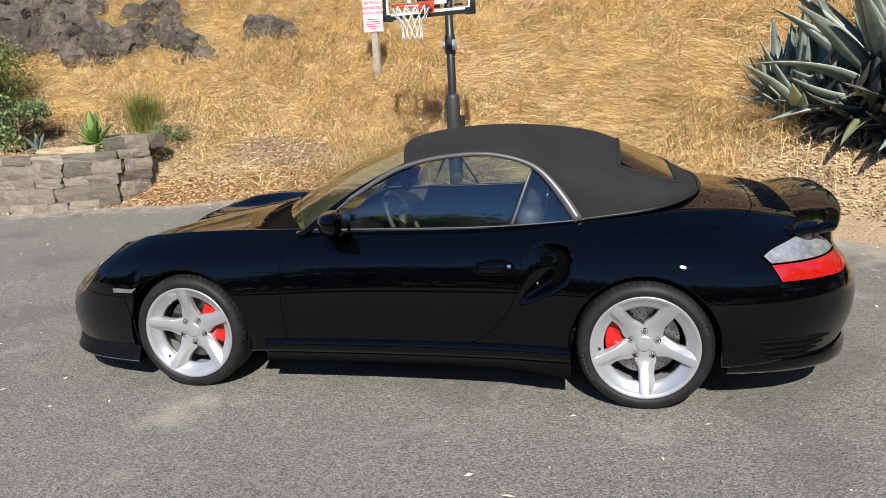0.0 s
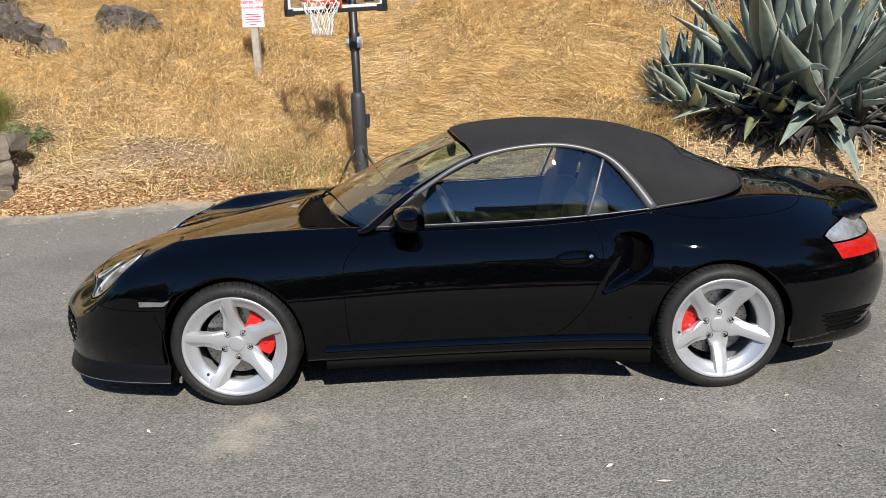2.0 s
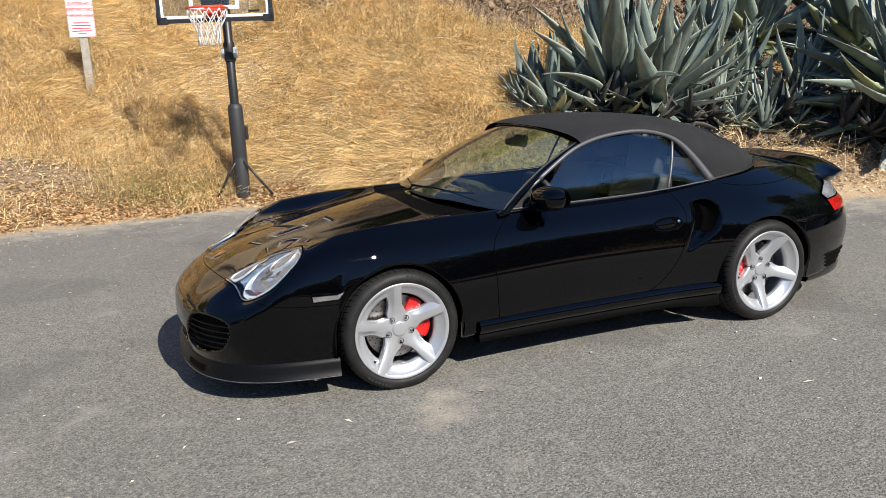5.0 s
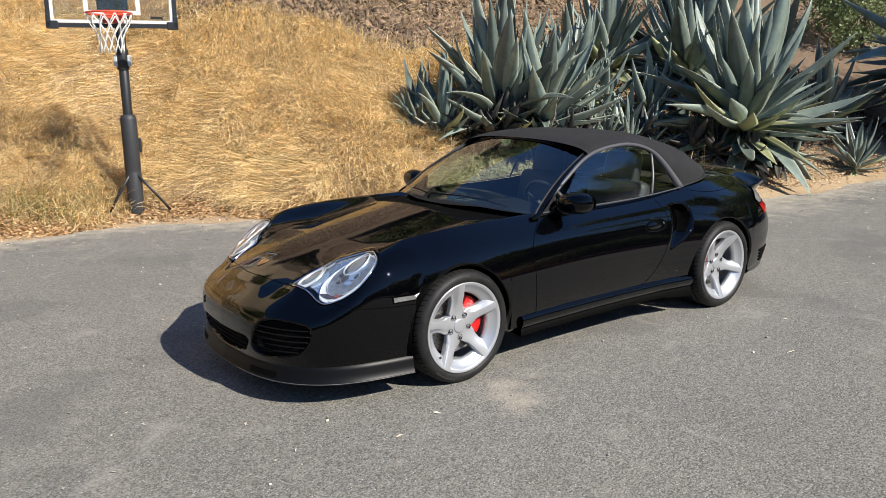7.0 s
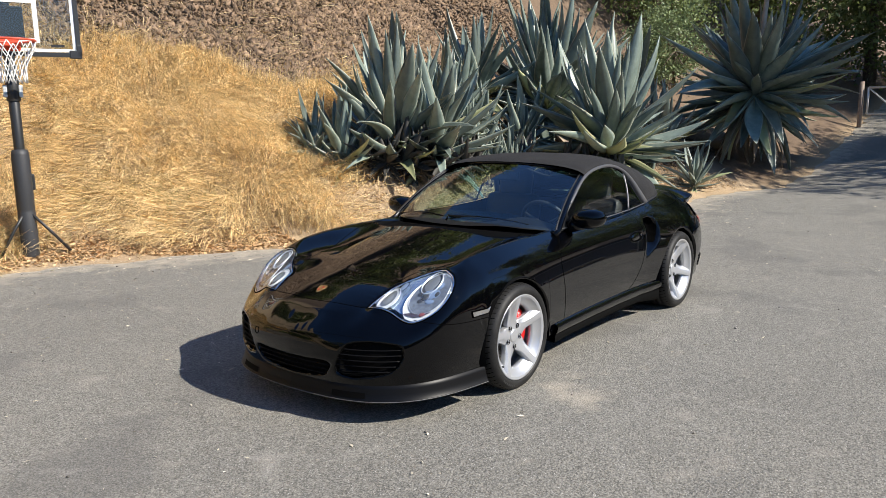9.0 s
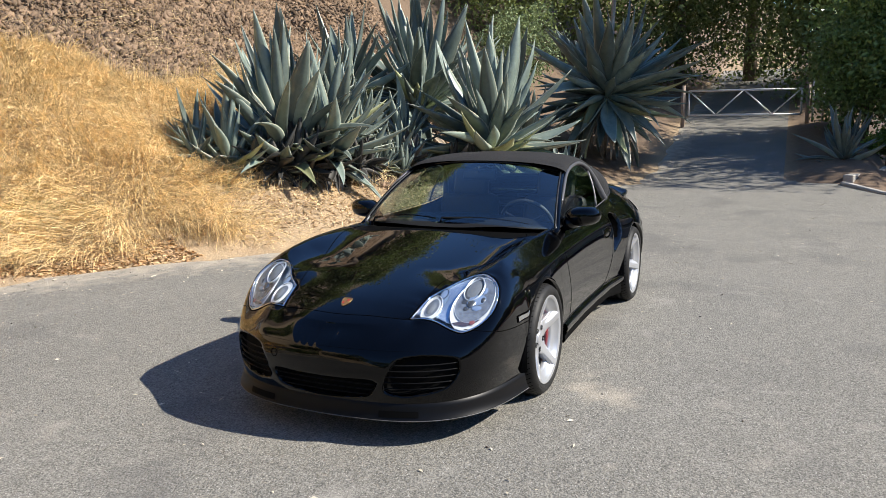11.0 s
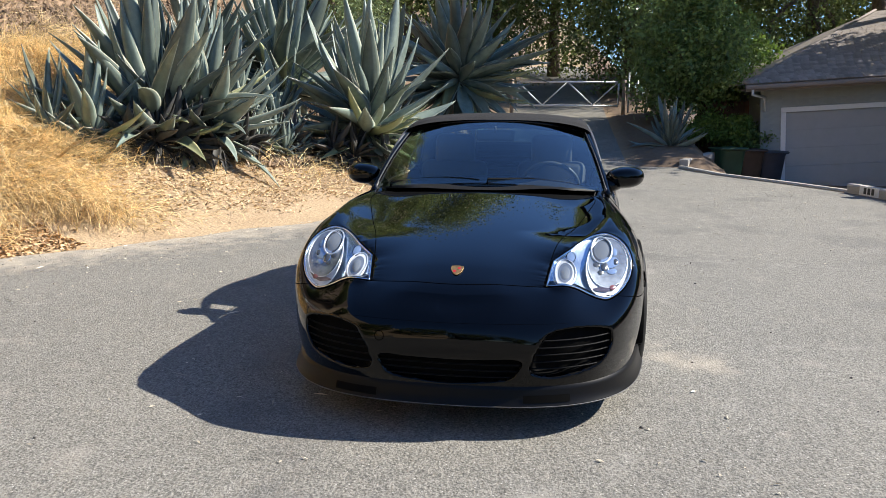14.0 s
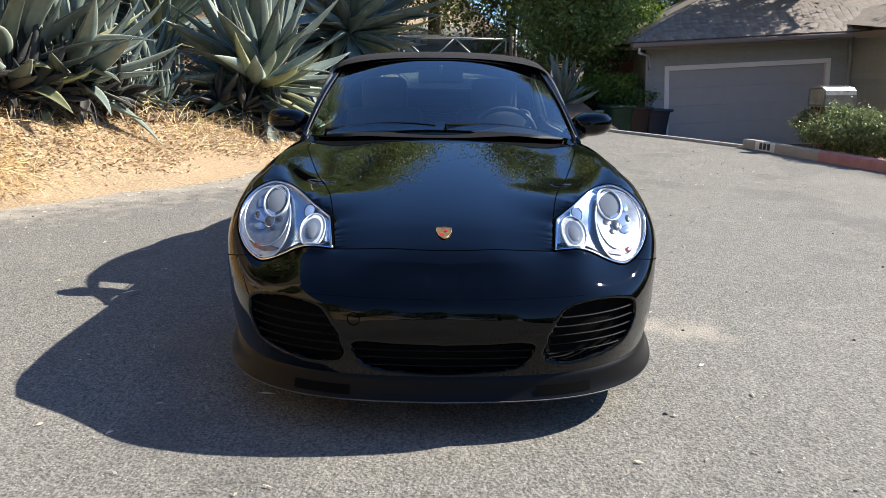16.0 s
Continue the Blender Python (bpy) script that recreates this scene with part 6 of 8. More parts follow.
def meadow():
    # matted straw that flows over the slope in swirls
    dens = lambda x, s, y: smooth(0.30, 0.95, s + 0.25 * np.sin(3 * x) + 0.15 * np.sin(7.1 * x)) * (1 - 0.97 * bare(x, y)) * (0.55 + 0.45 * smooth(-0.4, 0.4, fbm(x, y, 1.7, 5)))
    x, y = scatter(520000, -11, 8.5, 0.2, 8.8, dens)
    n = len(x)
    z = height(x, y) + rng.uniform(-0.03, 0.08, n) + 0.12 * np.maximum(0, fbm(x, y, 1.7, 5)) + 0.14 * fbm(x, y, 4.5, 8)
    swirl = 1.4 * fbm(x, y, 0.55, 1.0) + 0.9 * fbm(x, y, 1.6, 3.0)
    heading = -math.pi / 2 + 2.0 * swirl + rng.normal(0, 0.42, n)
    upright = smooth(0.0, 0.5, fbm(x, y, 0.9, 9.0))
    lift = rng.normal(0.10, 0.22, n) + 0.35 * upright * rng.uniform(0, 1, n)
    blades(x, y, z, rng.uniform(0.16, 0.55, n), rng.uniform(0.003, 0.0082, n), heading, lift, rng.uniform(0.0, 0.9, n), STRAW, "dry_grass", "matted golden dry grass covering the hillside", "grass")
    # brown straw in the gaps, its dark colour standing for shade between clumps
    dens = lambda x, s, y: smooth(0.25, 0.8, s) * (1 - 0.95 * bare(x, y)) * (0.15 + 0.85 * smooth(0.0, 0.35, fbm(x, y, 2.6, 12)))
    x, y = scatter(150000, -11, 8.0, 0.2, 8.5, dens)
    n = len(x)
    z = height(x, y) + rng.uniform(0.0, 0.13, n) + 0.07 * fbm(x, y, 4.5, 8)
    blades(x, y, z, rng.uniform(0.10, 0.38, n), rng.uniform(0.004, 0.010, n), rng.uniform(0, 6.28, n), rng.normal(0.2, 0.4, n), rng.uniform(0.0, 1.2, n), THATCH, "old_thatch", "dark brown straw for the shade among the golden grass", "grass")
    # standing oats, paler and taller, in drifts
    dens = lambda x, s, y: smooth(0.3, 0.7, s) * (1 - 0.96 * bare(x, y)) * np.clip(0.12 + smooth(0.05, 0.45, fbm(x, y, 1.1, 4)) + 0.6 * smooth(0.5, 2.0, x), 0, 1)
    x, y = scatter(120000, -9, 6.5, 0.2, 7.0, dens)
    n = len(x)
    z = height(x, y)
    blades(x, y, z, rng.uniform(0.22, 0.55, n), rng.uniform(0.003, 0.006, n), rng.uniform(0, 6.28, n), rng.normal(1.05, 0.25, n), rng.uniform(0.2, 1.3, n), STRAW_PALE, "wild_oats", "standing pale wild oats on the slope", "grass")
    # thin green shoots
    dens = lambda x, s, y: 0.8 * np.exp(-(((x + 1.9) / 0.7) ** 2 + ((s - 0.7) / 0.3) ** 2)) + 0.6 * np.exp(-(((x - 0.5) / 0.6) ** 2 + ((s - 1.3) / 0.3) ** 2)) + 0.5 * np.exp(-(((x + 5.4) / 0.3) ** 2 + ((s - 1.3) / 0.3) ** 2))
    x, y = scatter(40000, -6.5, 3, 0.2, 2.5, dens)
    n = len(x)
    blades(x, y, height(x, y), rng.uniform(0.12, 0.30, n), rng.uniform(0.004, 0.007, n), rng.uniform(0, 6.28, n), rng.normal(1.1, 0.3, n), rng.uniform(0.1, 1.0, n), GREEN_GRASS, "green_weeds", "sparse grey-green weeds among the straw", "weeds")


def litter(n, x0, x1, s0, s1, density, size, mat, name, label):
    x, y = scatter(n, x0, x1, s0, s1, density)
    n = len(x)
    z = height(x, y) + rng.uniform(0.0, 0.02, n) - 0.008
    a, tilt = rng.uniform(0, 6.28, n), rng.normal(0, 0.35, n)
    lx = rng.uniform(0.6, 1.6, n) * size
    wy = rng.uniform(0.25, 0.6, n) * size
    u = np.stack([np.cos(a) * np.cos(tilt), np.sin(a) * np.cos(tilt), np.sin(tilt)], 1) * lx[:, None] / 2
    roll = rng.normal(0, 0.4, n)
    w = np.stack([-np.sin(a) * np.cos(roll), np.cos(a) * np.cos(roll), np.sin(roll)], 1) * wy[:, None] / 2
    c = np.stack([x, y, z], 1)
    lift = np.array([0, 0, 1.0]) * (0.15 * lx)[:, None]
    verts = np.stack([c - u, c - w * 1.0 + lift * 0.4, c + u, c + w + lift], 1)
    o = np.arange(n)[:, None] * 4
    tagged(fast_mesh(name, verts.reshape(-1, 3), o + [0, 1, 2, 3], mat), label, "leaf litter", kind="stuff")


def agave_leaf(length, width, curl, seed):
    """One thick, channelled, tapering leaf along +x from the origin; curl bends it up (+) or down."""
    r = random.Random(seed)
    rings, across = 14, 7
    verts, edge = [], []
    x = z = 0.0
    ang = 0.0
    for i in range(rings):
        t = i / (rings - 1)
        w = width * (0.60 + 0.52 * math.sin(min(1, t / 0.45) * math.pi / 2) ** 2) * (1 - max(0, (t - 0.30) / 0.70) ** 1.9) + 0.003
        wave = math.sin(5 * t + seed)
        thick = 0.055 * (1 - t) ** 1.2 * width / 0.2 + 0.006
        cup = (0.34 - 0.12 * t) * w
        for k in range(across):
            q = 2 * k / (across - 1) - 1
            verts.append((x, q * w / 2 + wave * w * 0.06, z + cup * abs(q) ** 1.4))
            edge.append(1.0 if abs(q) > 0.99 else 0.0)
        for k in range(across - 2, 0, -1):
            q = 2 * k / (across - 1) - 1
            verts.append((x, q * w / 2 * 0.96 + wave * w * 0.06, z + cup * abs(q) ** 1.4 - thick * (1 - q * q * 0.8)))
            edge.append(0.0)
        step = length / (rings - 1)
        ang += curl / (rings - 1) * (0.4 + 1.2 * t)
        x += step * math.cos(ang)
        z += step * math.sin(ang)
    per = across + across - 2
    f = grid_faces(rings, per, close=True)
    f.append(tuple(range((rings - 1) * per, rings * per)))
    me = bpy.data.meshes.new("leaf")
    me.from_pydata(verts, [], [q[::-1] for q in f])
    me.shade_smooth()
    at = me.attributes.new("edge", "FLOAT", "POINT")
    at.data.foreach_set("value", np.array(edge, np.float32))
    me.update()
    return me


def agave_material(name, base, second, edge, rough=0.42):
    m = material(name, base, rough, second=second, scale=3.5, amount=1.0, per_object=0.42, grain=0.08, grain_scale=60, bump=0.002, bump_scale=40, spec=0.45)
    n, l = m.node_tree.nodes, m.node_tree.links
    p = n["Principled BSDF"]
    col = p.inputs["Base Color"].links[0].from_socket
    at, mix, rg = n.new("ShaderNodeAttribute"), n.new("ShaderNodeMix"), n.new("ShaderNodeMapRange")
    at.attribute_name = "edge"
    rg.inputs["From Min"].default_value = 0.72
    l.new(at.outputs["Fac"], rg.inputs["Value"])
    mix.data_type = "RGBA"
    l.new(rg.outputs[0], mix.inputs["Factor"])
    l.new(col, mix.inputs["A"])
    mix.inputs["B"].default_value = (*edge, 1)
    l.new(mix.outputs["Result"], p.inputs["Base Color"])
    return m


AGAVE = agave_material("agave_leaf", (0.080, 0.108, 0.094), (0.225, 0.272, 0.228), (0.50, 0.50, 0.39))
AGAVE_WARM = agave_material("agave_leaf_yellowing", (0.24, 0.27, 0.13), (0.32, 0.33, 0.18), (0.45, 0.42, 0.27))
AGAVE_DEAD = agave_material("agave_leaf_dead", (0.17, 0.13, 0.10), (0.30, 0.25, 0.19), (0.33, 0.28, 0.2), 0.8)
# near-black tone: withered leaves plus the shade under large ones, in the colour
AGAVE_BLACK = agave_material("agave_leaf_withered_shaded", (0.018, 0.017, 0.016), (0.060, 0.058, 0.052), (0.10, 0.09, 0.08), 0.7)
AGAVE_GREEN = agave_material("aloe_leaf", (0.075, 0.155, 0.03), (0.13, 0.22, 0.05), (0.3, 0.35, 0.15))


def agave(x, y, z, length, leaves, seed, width=None, mats=(), label="large blue-grey agave with upright spiny leaves", low=-0.35, dead=8, lean=0.0, top=1.42):
    r = random.Random(seed)
    plant = tagged(new("agave"), label, "agave", group="agaves on the bank")
    plant.location = (x, y, z)
    width = width or 0.130 * length
    green, warm, dry = mats or (AGAVE, AGAVE_WARM, AGAVE_DEAD)
    shapes = {}
    for kind, mat in (("g", green), ("w", warm), ("d", dry)):
        for k, curl in enumerate((0.50, 0.22, -0.15, -0.55, -1.10)):
            me = agave_leaf(length, width * (0.55 if kind == "d" else 1), curl, seed + k)
            me.materials.append(mat)
            shapes[kind, k] = me
    golden = 2.39996
    for i in range(leaves + dead):
        t = i / (leaves - 1)
        old = i >= leaves
        az = i * golden + r.uniform(-0.6, 0.6)
        if old:
            el, k, kind, sc = r.uniform(-0.9, -0.25), r.choice((3, 4)), "d", r.uniform(0.35, 0.6)
        else:
            el = top - (top - low) * t**0.95 + r.uniform(-0.24, 0.24)
            k = r.choice((0, 1)) if el > 1.0 else r.choice((0, 1, 2)) if el > 0.5 else r.choice((0, 0, 1, 2, 3))
            kind = "w" if t > 0.55 and r.random() < 0.22 else "g"
            sc = (1.0 - 0.26 * t) * r.uniform(0.62, 1.06)
        ob = new("leaf", shapes[kind, k])
        ob.parent = plant
        off = 0.06 * length * (1 - 0.4 * t)
        ob.matrix_basis = (Matrix.Rotation(az, 4, "Z") @ Matrix.Translation((off * math.cos(max(el, 0)), 0, 0.16 * length * (1 - t) - (0.10 * length if old else 0)))
                           @ Matrix.Rotation(-el, 4, "Y") @ Matrix.Rotation(r.uniform(-0.55, 0.55), 4, "X") @ Matrix.Diagonal((sc, sc * r.uniform(0.8, 1.4), sc, 1)))
    return plant


def tree(name, x, y, z, tall, crown_c, crown_r, clumps, per, leaf, mat, seed, label, trunk_r=0.16, category="tree"):
    """A trunk with limbs and a crown of clumps of small leaves."""
    r = np.random.default_rng(seed)
    root = tagged(new(name), label, category)
    root.location = (x, y, z)
    cc = np.array(crown_c, float)
    cr = np.array(crown_r, float)
    pts = r.normal(size=(clumps, 3))
    pts /= np.linalg.norm(pts, axis=1)[:, None]
    pts = cc + pts * cr * (r.uniform(0.35, 1.0, (clumps, 1)) ** 0.6)
    fork = np.array((cc[0] * 0.3, cc[1] * 0.3, max(0.25 * tall, cc[2] - cr[2] * 0.9)))
    tv, tf = tube([(0, 0, -0.2), tuple(fork * 0.5 + (0.05, 0.04, 0)), tuple(fork), tuple(fork * 0.4 + cc * 0.6), tuple(cc + (0, 0, 0.5 * cr[2]))],
                  [trunk_r * 1.25, trunk_r, trunk_r * 0.85, trunk_r * 0.5, trunk_r * 0.2], 9)
    mesh("trunk", tv, tf, BARK, root)
    for k in range(0, clumps, max(1, clumps // 9)):
        a = fork + (cc - fork) * r.uniform(0.0, 0.7)
        m = (a + pts[k]) / 2 + r.normal(0, 0.12, 3) * cr
        tv, tf = tube([tuple(a), tuple(m), tuple(pts[k])], [trunk_r * 0.45, trunk_r * 0.28, trunk_r * 0.08], 6)
        mesh("limb", tv, tf, BARK, root)
    size = r.uniform(0.10, 0.24, clumps)[:, None, None] * cr.mean() * 1.15
    c = (pts[:, None] + r.normal(0, 1, (clumps, per, 3)) * size * np.array((1, 1, 0.65))).reshape(-1, 3)
    n = len(c)
    u = r.normal(size=(n, 3))
    u /= np.linalg.norm(u, axis=1)[:, None]
    w = np.cross(u, r.normal(size=(n, 3)))
    w /= np.linalg.norm(w, axis=1)[:, None]
    s = leaf * r.uniform(0.6, 1.4, n)[:, None]
    nrm = np.cross(u, w) * s * 0.15
    verts = np.stack([c - u * s / 2, c - w * s * 0.28 + nrm, c + u * s / 2, c + w * s * 0.28 + nrm], 1)
    o = np.arange(n)[:, None] * 4
    fast_mesh("crown", verts.reshape(-1, 3), o + [0, 1, 2, 3], mat, root)
    return root


# ---- the bank: grass, litter, agaves ----
meadow()
litter(90000, -9, 11, 0.02, 4.0, lambda x, s, y: np.clip(0.25 * smooth(0.0, 0.3, s) + 0.7 * bare(x, y) * smooth(0.1, 0.6, s), 0, 1) * smooth(5.5, 3.0, s) * (1 - 0.95 * smooth(-0.6, 0.8, x) * smooth(5.2, 4.0, x) * smooth(0.72, 0.34, s + 0.12 * np.sin(4 * x))), 0.045, CHIPS, "leaf_litter", "tan leaf litter and straw on bare earth")
litter(30000, -7, 1.5, 0.0, 1.0, lambda x, s, y: smooth(0.03, 0.30, s + 0.10 * np.sin(2.3 * x) + 0.05 * np.sin(6.1 * x)) * smooth(0.95, 0.45, s), 0.055, RED_CHIPS, "fallen_leaves", "reddish fallen leaves along the asphalt edge")

agave(3.95, 4.62, 0.92, 2.00, 86, 1, dead=20, low=-0.05)
agave(4.25, 4.12, 0.92, 1.55, 66, 31, dead=16, low=-0.35, label="blue-grey agave with broad leaves in front of an upright one", top=1.25)
agave(3.15, 4.95, 0.85, 1.10, 34, 2, label="smaller blue-grey agave beside a large one", dead=10)
agave(2.95, 5.35, 0.95, 0.95, 26, 32, label="smaller blue-grey agave beside a large one", dead=6)
agave(7.25, 2.70, 0.80, 2.05, 120, 4, low=-0.60, dead=30)
agave(5.9, 5.1, 1.25, 1.60, 64, 5, label="blue-grey agave behind the front row")
agave(8.6, 4.7, 1.55, 2.30, 100, 6, label="tall blue-grey agave behind the front row")
agave(7.4, 5.6, 1.80, 1.90, 44, 16, label="tall blue-grey agave behind the front row")
agave(6.7, 4.1, 0.95, 1.15, 30, 7, label="young blue-grey agave between large ones", dead=12)
for k, (x, y, ln) in enumerate(((5.15, 4.0, 0.85), (5.5, 4.45, 0.95), (5.75, 3.75, 0.75), (6.15, 3.55, 0.65), (5.3, 3.75, 0.60), (6.2, 4.6, 1.0), (4.95, 3.72, 0.48), (5.5, 3.5, 0.45), (8.1, 2.35, 0.6))):
    agave(x, y, float(height(x, y)) + 0.10, ln, 20, 80 + k, label="young agave offset among dead leaves", dead=12, low=-0.3)
# withered heaps whose colour also holds the shade at the plants' feet
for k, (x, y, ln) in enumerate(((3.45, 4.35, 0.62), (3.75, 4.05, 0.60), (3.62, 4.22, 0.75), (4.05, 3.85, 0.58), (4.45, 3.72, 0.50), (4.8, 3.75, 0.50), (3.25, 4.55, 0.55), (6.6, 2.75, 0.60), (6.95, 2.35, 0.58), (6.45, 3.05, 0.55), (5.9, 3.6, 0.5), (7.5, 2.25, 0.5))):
    agave(x, y, float(height(x, y)) + 0.20, ln, 24, 95 + k, width=0.115, mats=(AGAVE_BLACK, AGAVE_BLACK, AGAVE_DEAD), label="withered agave heap, darkened as in the shade of large leaves", dead=20, low=-0.8)
agave(8.4, 3.2, 0.80, 1.20, 28, 17, label="blue-grey agave between large ones", dead=10)
agave(12.8, 1.92, 1.75, 2.55, 130, 8, low=-0.95, label="dark shaded agave with spreading leaves and a dry flower stalk", dead=24, top=1.05)
agave(14.8, 1.9, 1.55, 1.75, 40, 9, low=-0.5, label="dark shaded agave near the gate", top=1.2)
agave(9.65, 2.05, 0.14, 0.92, 26, 10, label="young blue-grey agave at the asphalt edge", dead=4)
agave(10.7, 3.2, 0.80, 1.5, 34, 11, label="blue-grey agave in the row by the road", low=-0.4)
agave(14.8, -3.2, 0.24, 1.35, 46, 12, label="blue-grey agave in the planter by the gate", dead=5)
agave(-6.15, 5.30, 0.78, 0.46, 24, 13, width=0.125, mats=(AGAVE_GREEN, AGAVE_GREEN, AGAVE_DEAD), label="bright green succulent rosette on the stone wall", dead=0)
agave(-6.85, 5.0, 0.74, 0.32, 14, 14, width=0.06, label="small blue-grey agave on the stone wall", dead=0)
tv, tf = tube([(12.75, 1.9, 1.5), (12.85, 1.87, 2.6), (13.0, 1.82, 4.2), (13.1, 1.8, 6.5)], [0.07, 0.06, 0.05, 0.035], 8)
tagged(mesh("flower_stalk", tv, tf, material("dry_stalk", (0.42, 0.36, 0.28), 0.8, second=(0.28, 0.22, 0.16), scale=6, bump=0.006, bump_scale=30)), "dry grey agave flower stalk", "plant stalk")

# ---- rocks and wall ----
ROCK = material("dark_weathered_rock", (0.034, 0.028, 0.023), 0.9, second=(0.150, 0.122, 0.096), scale=3.2, amount=0.7, grain=0.3, grain_scale=30, bump=0.05, bump_scale=11, per_object=0.35)
STONE = material("grey_wall_stone", (0.150, 0.134, 0.110), 0.9, second=(0.26, 0.228, 0.180), scale=5, amount=0.8, grain=0.25, grain_scale=45, bump=0.012, bump_scale=18, per_object=0.4)
CAPSTONE = material("tan_cap_stone", (0.50, 0.38, 0.22), 0.9, second=(0.42, 0.33, 0.22), scale=6, grain=0.2, bump=0.006, bump_scale=20, per_object=0.15)


def rock_mesh(seed, rough=0.35, sub=3, boxy=0.0):
    bm = bmesh.new()
    if boxy:
        bmesh.ops.create_cube(bm, size=1.0)
        bmesh.ops.subdivide_edges(bm, edges=bm.edges[:], cuts=4, use_grid_fill=True)
    else:
        bmesh.ops.create_icosphere(bm, subdivisions=sub, radius=0.5)
    off = Vector((seed * 7.3, seed * 3.1, seed * 1.7))
    for v in bm.verts:
        p = v.co.copy()
        if boxy:
            r = max(abs(c) for c in p)
            s_ = Vector((p.x, p.y, p.z)).normalized() * 0.5
            v.co = p * boxy + (p * 0.62 + s_ * 0.48) * (1 - boxy)
            v.co += noise.noise_vector(p * 2.3 + off) * 0.085 + noise.noise_vector(p * 6.0 + off) * 0.02
        else:
            n0 = p.normalized()
            cut = min(0.5, *(0.30 + 0.16 * noise.noise(off + k * 5.1) + 2.2 * (1 - n0.dot(k.normalized())) for k in (Vector((math.sin(seed + 2.4 * j), math.cos(1.7 * j + seed), math.sin(3.1 * j + 2 * seed))) for j in range(12))))
            v.co = n0 * cut * (1 + 0.12 * noise.noise(p * 9 + off)) * 1.25
    me = bpy.data.meshes.new("rock")
    bm.to_mesh(me)
    bm.free()
    return me


BOULDERS = [rock_mesh(k, 0.55, 3) for k in range(5)]
for me in BOULDERS:
    me.materials.append(ROCK)
rr = random.Random(5)
for cx, cy, cz, spread, count, size in ((-8.9, 8.5, 2.75, 1.0, 26, 1.05), (-8.2, 8.35, 2.3, 0.7, 18, 0.85), (-6.8, 8.7, 2.3, 0.85, 22, 0.75), (-4.95, 9.0, 2.25, 0.40, 15, 0.55), (-9.8, 9.4, 3.5, 1.2, 14, 1.0), (-7.6, 9.5, 3.2, 0.8, 8, 0.7)):
    for k in range(count):
        x, y = cx + rr.uniform(-spread, spread), cy + rr.uniform(-0.35, 0.35) * spread
        b = new("boulder", BOULDERS[rr.randrange(5)])
        s_ = size * rr.uniform(0.3, 0.95)
        b.matrix_basis = Matrix.Translation((x, y, float(height(x, y)) + 0.10 * s_)) @ Euler((rr.uniform(0, 6), rr.uniform(0, 6), rr.uniform(0, 6))).to_matrix().to_4x4() @ Matrix.Diagonal((s_, s_ * rr.uniform(0.6, 1), s_ * rr.uniform(0.7, 1.1), 1))
        tagged(b, "dark angular boulder in the hillside outcrop", "boulder", group="rock outcrop")

# crumbling bank above the grass
SCREE = material("crumbling_bank", (0.120, 0.078, 0.050), 0.95, second=(0.250, 0.172, 0.110), scale=4, amount=0.9, island=0.5)
n_ = 120000
sx_, ss_ = rng.uniform(-0.5, 13, n_), rng.uniform(1.5, 11, n_)
sy_ = edge_y(sx_) + ss_
keep_ = rng.uniform(0, 1, n_) < scree_at(sx_, sy_)
sx_, sy_ = sx_[keep_], sy_[keep_]
n_ = len(sx_)
c_ = np.stack([sx_, sy_, height(sx_, sy_)], 1)
tet = np.array([(1, 1, 1), (-1, -1, 1), (-1, 1, -1), (1, -1, -1)], float) * 0.5
q_ = rng.normal(size=(n_, 3, 3))
tetv = c_[:, None] + (tet @ q_) * rng.uniform(0.015, 0.065, n_)[:, None, None]
o_ = np.arange(n_)[:, None] * 4
tagged(fast_mesh("scree", tetv.reshape(-1, 3), np.concatenate([o_ + [0, 1, 2], o_ + [0, 2, 3], o_ + [0, 3, 1], o_ + [1, 3, 2]]), SCREE), "crumbly dark brown soil and stones on the cut bank", "scree", kind="stuff")

wall = tagged(new("stone_wall"), "low dry-stone retaining wall of grey blocks", "stone wall")
BLOCKS = [rock_mesh(20 + k, boxy=0.30) for k in range(6)]
for me in BLOCKS:
    me.materials.append(STONE)
CAPS = [rock_mesh(30 + k, boxy=0.3) for k in range(3)]
for me in CAPS:
    me.materials.append(CAPSTONE)


def wall_course(points, z0, z1, jig, seed, meshes, name="stone", thick=0.26, long=(0.20, 0.42)):
    r = random.Random(seed)
    pts = [Vector(p) for p in points]
    total = sum((b - a).length for a, b in zip(pts, pts[1:]))
    d = 0.0
    while d < total - 0.05:
        w = min(r.uniform(*long), total - d)
        m, acc = d + w / 2, 0.0
        for a, b in zip(pts, pts[1:]):
            seg = (b - a).length
            if acc + seg >= m:
                p = a.lerp(b, (m - acc) / seg)
                ang = math.atan2(b.y - a.y, b.x - a.x)
                break
            acc += seg
        h = (z1 - z0) * r.uniform(0.92, 1.04)
        ob = new(name, meshes[r.randrange(len(meshes))])
        ob.parent = wall
        ob.matrix_basis = Matrix.Translation((p.x, p.y + r.uniform(-jig, jig), (z0 + z1) / 2)) @ Matrix.Rotation(ang + r.uniform(-0.05, 0.05), 4, "Z") @ Matrix.Rotation(r.choice((0, math.pi)), 4, "Z") @ Matrix.Diagonal((w * 1.10, thick, h * 1.13, 1))
        d += w


